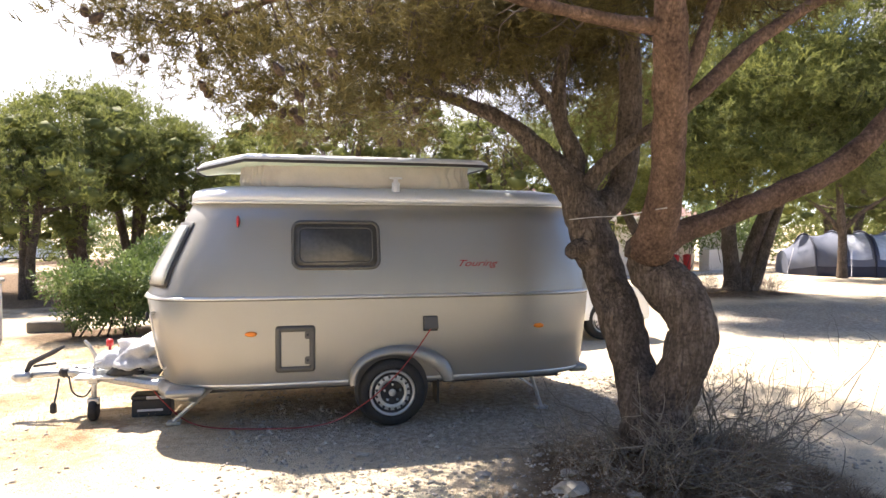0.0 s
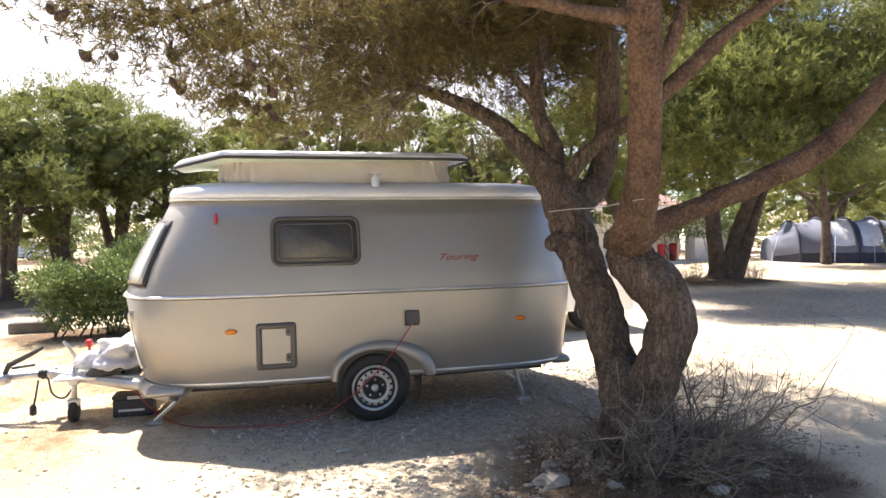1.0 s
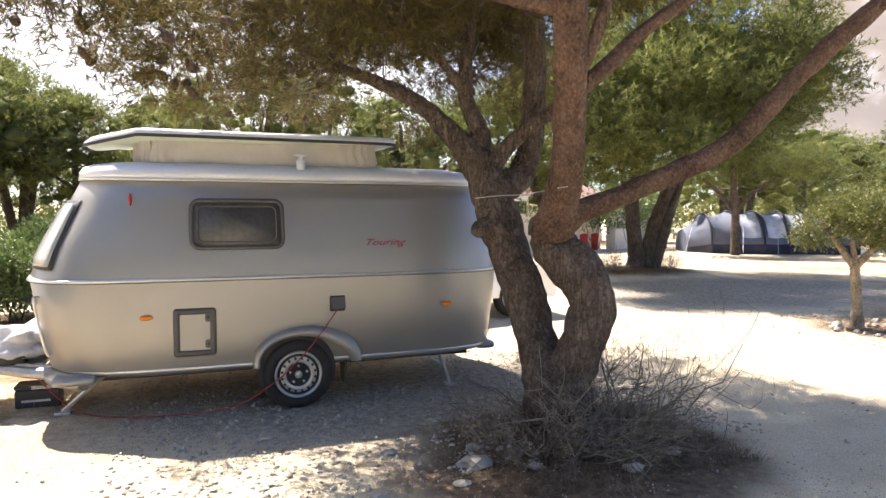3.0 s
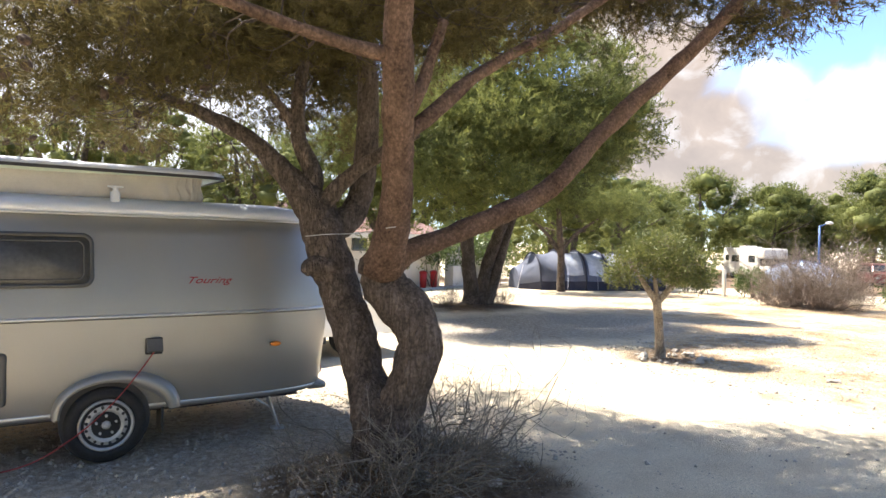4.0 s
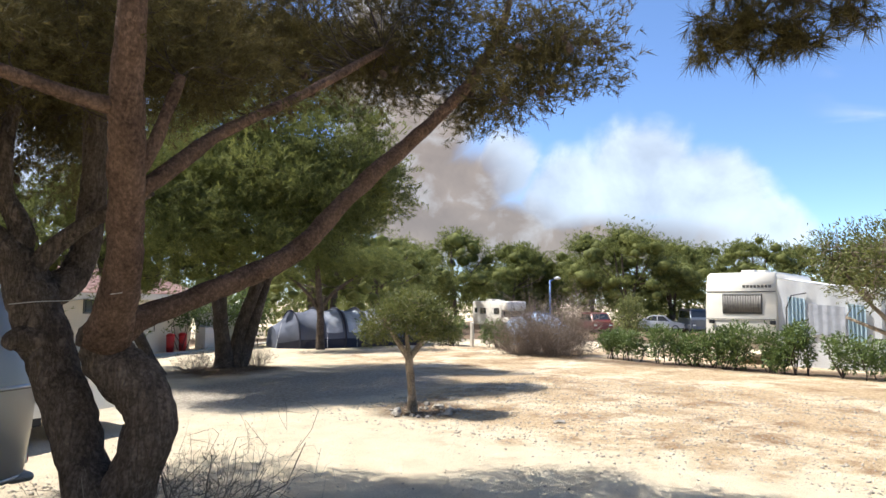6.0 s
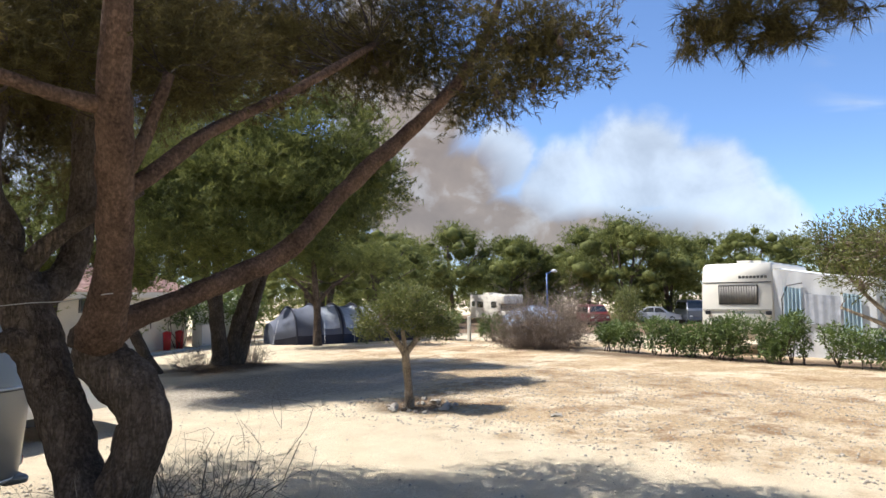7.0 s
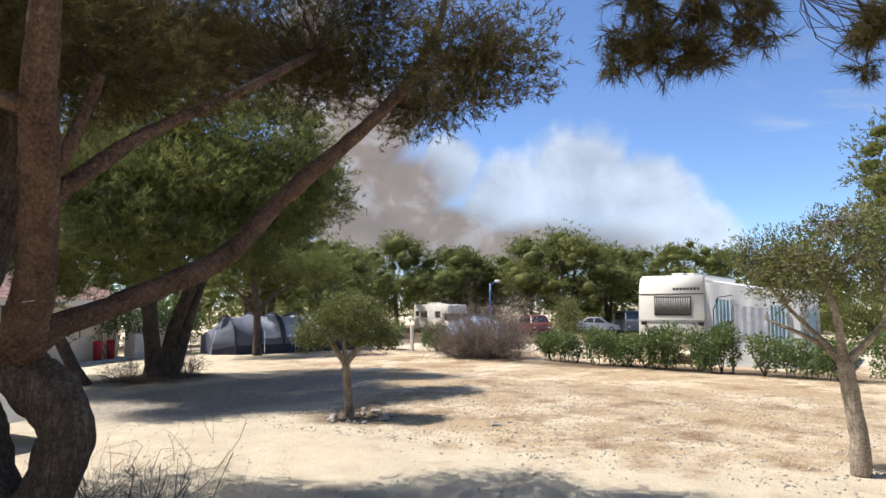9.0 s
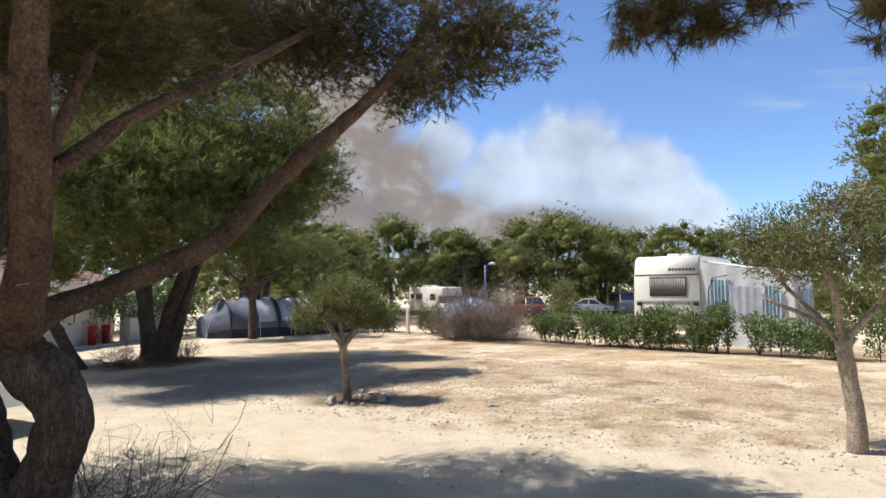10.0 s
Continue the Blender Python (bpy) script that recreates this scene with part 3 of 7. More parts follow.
def build_caravan():
    cv = thing("caravan", "silver touring caravan with rounded body and raised pop-top roof", "caravan")
    part("body", loft([shell_ring(l[0]) for l in LEVELS]), M_SILVER, cv, "brushed silver panelled body", True)
    # belt moulding and skirt rail follow the shell
    for nm, z, h, o in (("belt_moulding", 1.150, 0.014, 0.018), ("skirt_rail", 0.395, 0.022, 0.012)):
        part(nm, loft([shell_ring(z - h, 0.001), shell_ring(z - h * 0.6, o), shell_ring(z + h * 0.6, o), shell_ring(z + h, 0.001)], False), M_TRIM, cv, "", True)
    # thin dark band added as the shade line below the moulding
    part("belt_shade_line", loft([shell_ring(1.128, 0.001), shell_ring(1.129, 0.004), shell_ring(1.134, 0.004), shell_ring(1.135, 0.001)], False), M_GREYPLASTIC, cv, "", True)
    # fixed roof with rolled edge
    def roof_ring(z, out):
        return [shell_at(1.98, 2 * math.pi * k / 96, out) * 1 + Vector((0, 0, z - 1.98)) for k in range(96)]
    part("roof", loft([roof_ring(1.972, 0.004), roof_ring(1.985, 0.022), roof_ring(2.03, 0.020), roof_ring(2.075, -0.01), roof_ring(2.10, -0.08), roof_ring(2.125, -0.22), roof_ring(2.14, -0.5)]), M_ROOF, cv, "white painted roof with rolled edge", True)
    part("gutter", loft([roof_ring(1.958, 0.005), roof_ring(1.962, 0.028), roof_ring(1.978, 0.028), roof_ring(1.980, 0.006)], False), M_TRIM, cv, "", True)
    # pop-top: canvas wall and lid
    rings = []
    for z, o in ((2.09, 0.0), (2.17, 0.012), (2.25, -0.012), (2.35, 0.0)):
        ring = []
        for k in range(120):
            a = 2 * math.pi * k / 120
            c, s = math.cos(a), math.sin(a)
            fold = 0.016 * math.sin(k * 1.9 + z * 9) + 0.012 * math.sin(k * 0.63 - z * 14) * (1 if 2.1 < z < 2.3 else 0.2)
            ring.append(Vector((-0.23 + (1.07 + o + fold) * math.copysign(abs(c) ** 0.22, c), 0.95 + (0.53 + o + fold) * math.copysign(abs(s) ** 0.22, s), z)))
        rings.append(ring)
    part("canvas", loft(rings), M_CANVAS, cv, "beige canvas wall under the raised roof", True)
    rings = []
    for dz, o in ((0.0, -0.02), (0.006, 0.0), (0.03, 0.0), (0.06, -0.05), (0.072, -0.16), (0.08, -0.4)):
        ring = []
        for k in range(96):
            a = 2 * math.pi * k / 96
            c, s = math.cos(a), math.sin(a)
            x = -0.34 + (1.37 + o) * math.copysign(abs(c) ** 0.2, c)
            nose = max(0.0, (-1.25 - x) / 0.46)
            y = 0.95 + (0.64 + o) * (1 - 0.42 * nose) * math.copysign(abs(s) ** 0.2, s)
            drop = 0.085 * nose
            ring.append(Vector((x, y, 2.345 + dz - drop)))
        rings.append(ring)
    part("raised_roof", loft(rings), M_ROOF, cv, "white lifting roof panel", True)
    part("roof_lining", loft([[p + Vector((0, 0, -0.006)) for p in rings[0]], [p + Vector((0, 0, -0.002)) for p in rings[0]]]), M_LINING, cv, "pale green inner lining of the lifting roof", True)
    part("roof_seal", loft([[p + Vector((0, 0, -0.022)) + (Vector((p.x + 0.3, p.y - 0.95, 0))).normalized() * 0.008 for p in rings[1]], [p + Vector((0, 0, 0.006)) + (Vector((p.x + 0.3, p.y - 0.95, 0))).normalized() * 0.008 for p in rings[1]]], False), M_BLACK, cv, "", True)
    # roof cowl
    part("roof_cowl", lathe(bmesh.new(), [(2.04, 0.04), (2.165, 0.038), (2.17, 0.022), (2.20, 0.022), (2.202, 0.062), (2.214, 0.062), (2.218, 0.01)], 20, "z", (0.08, 0.27, 0)), M_ROOF, cv, "white flue cowl", True)
    # side window
    yf = lambda o: (lambda z: side_y(z) + o)
    wn_ = new("side_window")
    wn_.parent = cv
    part("frame", rounded_ring(-0.865, -0.09, 1.385, 1.815, 0.085, 0.032, yf(-0.035), yf(0.01)), M_GREYPLASTIC, wn_, "dark grey rubber frame", True)
    part("pane", rounded_panel(-0.845, -0.11, 1.405, 1.795, 0.07, yf(-0.022), yf(0.006)), M_WINDOW, wn_, "smoked acrylic pane", True)
    part("inner_rib", rounded_ring(-0.80, -0.155, 1.445, 1.755, 0.055, 0.012, yf(-0.027), yf(-0.02)), M_GREYPLASTIC, wn_, "", True)
    # front window wraps the front face, as a patch of the shell
    def patch(z0, z1, q0, q1, o0, o1, nz=8, nt=24):
        """Between the plan angles -q and +q off the front, q0 at the bottom and q1 at the top."""
        bm = bmesh.new()

        def spot(i, j, o):
            q = q0 + (q1 - q0) * i / nz
            return shell_at(z0 + (z1 - z0) * i / nz, math.pi - q + 2 * q * j / nt, o)
        A = [[bm.verts.new(spot(i, j, o1)) for j in range(nt + 1)] for i in range(nz + 1)]
        B = [[bm.verts.new(spot(i, j, o0)) for j in range(nt + 1)] for i in range(nz + 1)]
        for i in range(nz):
            for j in range(nt):
                bm.faces.new((A[i][j], A[i][j + 1], A[i + 1][j + 1], A[i + 1][j]))
        for i in range(nz):
            for j in (0, nt):
                bm.faces.new((A[i][j], B[i][j], B[i + 1][j], A[i + 1][j]))
        for j in range(nt):
            for i in (0, nz):
                bm.faces.new((A[i][j], B[i][j], B[i][j + 1], A[i][j + 1]))
        return bm
    fw = new("front_window")
    fw.parent = cv
    part("frame", patch(1.235, 1.79, 0.56, 0.41, 0.0, 0.016), M_BLACK, fw, "black rubber frame", True)
    # the pane's pale colour holds both the sky reflection and the blind
    part("pane", patch(1.26, 1.765, 0.50, 0.35, 0.014, 0.034), M_PALEPANE, fw, "pane coloured pale for the reflected sky and a blind behind it", True)
    # front gas-locker handle and grab bars
    wire("grab_bar", [tuple(shell_at(z, math.pi + 0.42, o)) for z, o in ((1.02, 0.0), (1.0, 0.035), (0.8, 0.035), (0.56, 0.035), (0.54, 0.0))], 0.009, M_TRIM, cv)
    part("locker_catch", lathe(bmesh.new(), [(-2.075, 0.035), (-2.09, 0.03)], 14, "x", (0, 0.34, 0.98)), M_BLACK, cv, "", True)
    # service hatch
    h = new("service_hatch")
    h.parent = cv
    part("frame", rounded_ring(-1.0, -0.665, 0.51, 0.91, 0.03, 0.05, lambda z: -0.034, lambda z: -0.004), M_GREYPLASTIC, h, "dark grey plastic frame", True)
    part("door", rounded_panel(-0.952, -0.712, 0.558, 0.862, 0.015, lambda z: -0.022, lambda z: -0.002), M_SILVER, h, "silver hatch door")
    for z in (0.61, 0.83):
        part("turn_lock", rounded_panel(-0.755, -0.700, z - 0.035, z + 0.035, 0.02, lambda z: -0.032, lambda z: -0.02), M_GREYPLASTIC, h)
        part("lock_core", lathe(bmesh.new(), [(-0.032, 0.012), (-0.038, 0.01)], 12, "y", (-0.73, 0, z)), M_BLACK, h)
    # mains inlet flap
    v = new("mains_inlet")
    v.parent = cv
    part("base", boxed(0.285, 0.415, -0.04, -0.008, 0.83, 0.965, 0.008), M_BLACK, v)
    fl = part("flap", boxed(-0.062, 0.062, -0.012, 0.012, -0.11, 0.0, 0.006), M_GREYPLASTIC, v, "lifted dark grey flap")
    fl.matrix_local = pose(0.35, -0.045, 0.96, -18, 0, 0)
    # side lamps
    for x in (-1.20, 1.385):
        l = part("side_lamp", lathe(bmesh.new(), [(0.0, 1.0), (-0.6, 0.95), (-1.0, 0.6)], 20, "y"), M_AMBER, cv, "oval amber side marker", True)
        l.matrix_local = Matrix.LocRotScale((x, -0.012, 0.848), None, (0.05, 0.02, 0.022))
    l = part("marker_lamp", lathe(bmesh.new(), [(0.0, 1.0), (-0.7, 0.9), (-1.0, 0.5)], 16, "y"), M_RED, cv, "slim red marker lamp", True)
    l.matrix_local = pose(-1.31, side_y(1.80) + 0.004, 1.80, -17, 0, 0) @ Matrix.Diagonal((0.014, 0.03, 0.055, 1))
    text_mesh("lettering", "Touring", 0.105, pose(0.60, side_y(1.42) - 0.004, 1.405, 76, 0, 0) @ Matrix.Diagonal((1.12, 0.8, 1, 1)), M_REDINK, cv, 0.5, bold=0.0006)
    # wheel arch
    bm = bmesh.new()
    rows = []
    n = 28
    for k in range(n + 1):
        a = math.pi * (1 - k / n)
        ox, oz = 0.09 + 0.47 * math.cos(a), 0.385 + 0.325 * abs(math.sin(a)) ** 0.85
        ix, iz = 0.01 + 0.335 * math.cos(a), 0.385 + 0.255 * abs(math.sin(a)) ** 0.8
        if k > n - 6:
            ix = min(ix + 0.02 * (k - n + 6), ox - 0.02)
        mx, mz = (ox + ix) / 2, (oz + iz) / 2
        rows.append([bm.verts.new(p) for p in ((ox, -0.005, oz), (ox * 0.9 + mx * 0.1, -0.075, oz * 0.93 + mz * 0.07), (mx, -0.105, mz), (ix, -0.10, iz), (ix, -0.01, iz))])
    for a, b in zip(rows, rows[1:]):
        for k in range(4):
            bm.faces.new((a[k], a[k + 1], b[k + 1], b[k]))
    part("wheel_arch", bm, M_SILVER, cv, "silver moulded wheel arch", True)
    # flat black disc on the uncut panel, for the shaded recess behind the wheel
    part("wheel_well_shade", lathe(bmesh.new(), [(-0.024, 0.33), (-0.021, 0.33)], 30, "y", (0, 0, 0.33)), M_BLACK, cv)
    wheel(cv, 0, -0.085, 0.30)
    wheel(cv, 0, 1.96, 0.30, face=1)
    part("axle", tube(bmesh.new(), [(0, 0.1, 0.29), (0, 1.8, 0.29)], [0.04, 0.04]), M_BLACK, cv)
    part("chassis_rail", boxed(-1.75, 1.75, 0.36, 0.42, 0.27, 0.37, 0.005), M_BLACK, cv)
    part("chassis_rail", boxed(-1.75, 1.75, 1.48, 1.54, 0.27, 0.37, 0.005), M_BLACK, cv)
    part("mud_flap", boxed(0.42, 0.44, 0.0, 0.2, 0.16, 0.38), M_BLACK, cv)
    part("underfloor_pipe", tube(bmesh.new(), [(0.5, 0.08, 0.345), (1.6, 0.12, 0.355)], [0.014, 0.014]), M_BLACK, cv)
    # corner steadies
    for x0, x1 in ((-1.52, -1.88), (1.36, 1.50)):
        for y0, y1 in ((0.14, 0.40), (1.76, 1.5)):
            if x0 > 0:
                y1 = y0 + (0.06 if y0 < 1 else -0.06)
            s = new("corner_steady")
            s.parent = cv
            part("arm", tube(bmesh.new(), [(x0, y0, 0.385), (x1, y1, 0.03)], [0.022, 0.018], 6), M_STEEL, s)
            part("brace", tube(bmesh.new(), [(x0 * 0.97 - 0.12, y0, 0.37), ((x0 + x1) / 2, (y0 + y1) / 2, 0.21)], [0.01, 0.01], 6), M_STEEL, s)
            part("foot", boxed(x1 - 0.06, x1 + 0.06, y1 - 0.045, y1 + 0.045, 0.002, 0.03, 0.006), M_STEEL, s)
    # front apron, rear bumper
    part("front_apron", loft([[shell_at(0.42, math.pi + (k - 20) * 0.045, o) + Vector((0, 0, z - 0.42)) for k in range(41)] for z, o in ((0.40, 0.0), (0.36, 0.05), (0.30, 0.05), (0.27, 0.0))], False), M_SILVER, cv, "silver front apron", True)
    part("front_corner", boxed(-1.90, -1.58, 0.0, 0.26, 0.325, 0.395, 0.034, 3), M_SILVER, cv, "silver moulded corner", True)
    part("rear_bumper", boxed(1.78, 1.98, 0.16, 1.74, 0.345, 0.42, 0.035, 3), M_SILVER, cv, "silver rear bumper", True)
    rl = new("rear_light")
    rl.parent = cv
    part("housing", boxed(1.92, 2.025, 0.42, 0.72, 0.44, 0.54, 0.02), M_TRIM, rl)
    part("lens", boxed(2.015, 2.035, 0.44, 0.70, 0.455, 0.525, 0.008), M_RED, rl)
    # drawbar
    for y0 in (0.36, 1.54):
        part("drawbar", tube(bmesh.new(), [(-1.7, y0, 0.32), (-2.15, 0.95 + (y0 - 0.95) * 0.72, 0.35), (-2.85, 0.95 + (y0 - 0.95) * 0.08, 0.40)], [0.05, 0.048, 0.04], 8), M_STEEL, cv, "galvanised drawbar")
    part("drawbar_plate", boxed(-2.75, -2.05, 0.62, 1.28, 0.375, 0.405, 0.008), M_STEEL, cv, "perforated step plate")
    part("drawbar_skirt", tube(bmesh.new(), [(-1.95, 0.50, 0.36), (-2.45, 0.74, 0.385)], [0.055, 0.05], 4), M_WALL, cv, "beige ribbed side plate")
    cp = new("coupling")
    cp.parent = cv
    part("coupling_tube", tube(bmesh.new(), [(-2.80, 0.93, 0.40), (-3.22, 0.91, 0.385)], [0.036, 0.03], 12), M_STEEL, cp, "", True)
    part("bellows", lathe(bmesh.new(), [(-2.80, 0.05)] + [(-2.80 - 0.016 * k, 0.055 if k % 2 else 0.042) for k in range(1, 9)] + [(-2.95, 0.036)], 16, "x", (0, 0.925, 0.397)), M_BLACK, cp, "black rubber bellows", True)
    part("coupling_head", lathe(bmesh.new(), [(-3.18, 0.045), (-3.24, 0.055), (-3.30, 0.05), (-3.34, 0.02)], 14, "x", (0, 0.905, 0.375)), M_STEEL, cp, "", True)
    part("stabiliser_lever", tube(bmesh.new(), [(-3.22, 0.90, 0.42), (-3.18, 0.90, 0.50), (-2.98, 0.90, 0.60), (-2.90, 0.90, 0.645)], [0.02, 0.026, 0.022, 0.012], 8), M_BLACK, cp, "black coupling lever")
    part("grip", tube(bmesh.new(), [(-3.16, 0.9, 0.47), (-2.97, 0.9, 0.49)], [0.012, 0.012], 8), M_BLACK, cp)
    part("handbrake", tube(bmesh.new(), [(-2.62, 0.86, 0.42), (-2.63, 0.86, 0.56), (-2.69, 0.86, 0.66), (-2.72, 0.86, 0.70)], [0.022, 0.02, 0.017, 0.012], 8), M_STEEL, cv, "steel handbrake lever with black grip")
    jw = new("jockey_wheel")
    jw.parent = cv
    part("post", tube(bmesh.new(), [(-2.60, 0.68, 0.16), (-2.60, 0.70, 0.46)], [0.024, 0.024], 12), M_STEEL, jw, "", True)
    part("clamp", boxed(-2.64, -2.56, 0.66, 0.92, 0.33, 0.41, 0.01), M_STEEL, jw)
    part("fork", boxed(-2.65, -2.55, 0.64, 0.70, 0.15, 0.21, 0.01), M_STEEL, jw)
    part("tyre", lathe(bmesh.new(), [(-2.635, 0.05), (-2.632, 0.085), (-2.615, 0.095), (-2.585, 0.095), (-2.568, 0.085), (-2.565, 0.05)], 22, "x", (0, 0.67, 0.095)), M_RUBBER, jw, "", True)
    part("crank", tube(bmesh.new(), [(-2.60, 0.70, 0.46), (-2.60, 0.70, 0.50), (-2.54, 0.70, 0.52)], [0.012, 0.012, 0.012], 8), M_STEEL, jw)
    wire("trailer_plug_lead", [(-2.85, 0.84, 0.38), (-2.80, 0.78, 0.24), (-2.70, 0.78, 0.20), (-2.62, 0.84, 0.33)], 0.008, M_BLACK, cv)
    wire("breakaway_lead", [(-2.93, 0.84, 0.36), (-2.95, 0.82, 0.22), (-2.97, 0.80, 0.12)], 0.009, M_BLACK, cv)
    part("trailer_plug", lathe(bmesh.new(), [(0.05, 0.012), (0.06, 0.03), (0.13, 0.028), (0.15, 0.012)], 14, "z", (-2.97, 0.80, 0)), M_BLACK, cv, "", True)
    return cv


build_caravan()


def lump(name, c, r, seed, material, label, category, parent=None, amp=0.25, sub=3, flat=True):
    """A soft or stony lump resting on its base."""
    bm = bmesh.new()
    bmesh.ops.create_icosphere(bm, subdivisions=sub, radius=1)
    for v in bm.verts:
        v.co *= 1 + amp * noise.noise(v.co * 1.7 + Vector((seed * 3.1, 0, 0))) + amp * 0.4 * noise.noise(v.co * 4 + Vector((0, seed, 0)))
        if flat and v.co.z < -0.45:
            v.co.z = -0.45
        v.co = Vector((v.co.x * r[0], v.co.y * r[1], v.co.z * r[2]))
    ob = part(name, bm, material, parent, "", name != "stone")
    ob.location = c
    return ob if parent else tagged(ob, label, category)


lump("folded_cover", (-2.20, 0.85, 0.53), (0.27, 0.30, 0.17), 4, M_COVER, "crumpled grey cloth cover lying on the drawbar", "cover", amp=0.6, sub=4)
lump("cloth_roll", (-2.47, 0.86, 0.50), (0.14, 0.17, 0.11), 9, M_COVER, "small grey cloth bundle on the drawbar", "cover", amp=0.35)
lump("dark_bag", (-2.32, 0.66, 0.44), (0.15, 0.07, 0.08), 5, M_BLACK, "dark tool bag strapped on the drawbar", "bag", amp=0.3)
lid_ = tagged(part("hydrant_cap", lathe(bmesh.new(), [(0.0, 0.012), (0.13, 0.012), (0.131, 0.032), (0.18, 0.032), (0.195, 0.02)], 14, "z", (-2.52, 0.92, 0.50)), M_RED, smooth=True), "small red cap on the drawbar bundle", "cap")
bx = thing("battery_box", "black battery box standing on the ground", "box", at=(-2.12, 0.78, 0.0))
part("body", boxed(-0.17, 0.17, -0.10, 0.10, 0.002, 0.16, 0.012), M_BLACK, bx)
part("lid", boxed(-0.175, 0.175, -0.105, 0.105, 0.162, 0.20, 0.012), M_BLACK, bx)
part("sticker", boxed(-0.04, 0.13, -0.109, -0.104, 0.165, 0.195), M_COVER, bx, "pale sticker")
part("strip", boxed(-0.12, 0.10, -0.104, -0.101, 0.055, 0.075), M_COVER, bx, "pale printed strip")
cb = tagged(wire("power_cable", [(0.35, -0.06, 0.86), (0.2, -0.13, 0.68), (0.02, -0.14, 0.47), (-0.25, -0.14, 0.24), (-0.6, -0.08, 0.06), (-1.2, 0.05, 0.02), (-1.7, 0.3, 0.02), (-2.0, 0.5, 0.2), (-2.15, 0.58, 0.40)], 0.0055, M_REDWIRE, n=10), "thin red power cable hanging from the inlet", "cable")


# ---- the forked pine by the caravan ----
def dense_crown(blobs, n, k, length, width, seed, clump, spread, shell, inner):
    """Needle tufts over an added filler lump that makes each clump opaque."""
    V, F = tufts(blobs, n, k, length, width, seed, up=0.6, clump=clump, spread=spread, shell=shell)
    CV, CF = cores(blobs, inner, seed)
    return np.concatenate([V, CV]), np.concatenate([F, CF + len(V)])


def pine(name, label, base_limbs, bark, twig_blobs, roots, tuft, seed, twig_n, needle=M_NEEDLE, twig_r=0.012, group="", category="pine tree", rough=0.16, sides=14):
    tr = thing(name, label, category, group)
    for i, (nm, pts, mt) in enumerate(base_limbs):
        limb(nm, pts, mt or bark, tr, sides, rough, 6, seed + i)
    if twig_n:
        twig_part("twigs", twig_blobs, roots, twig_n, twig_r, 0.003, seed + 40, M_TWIG, tr)
    V, F = tuft
    mesh_np("crown", V, F, needle, tr, "airy tufts of green needles")
    return tr


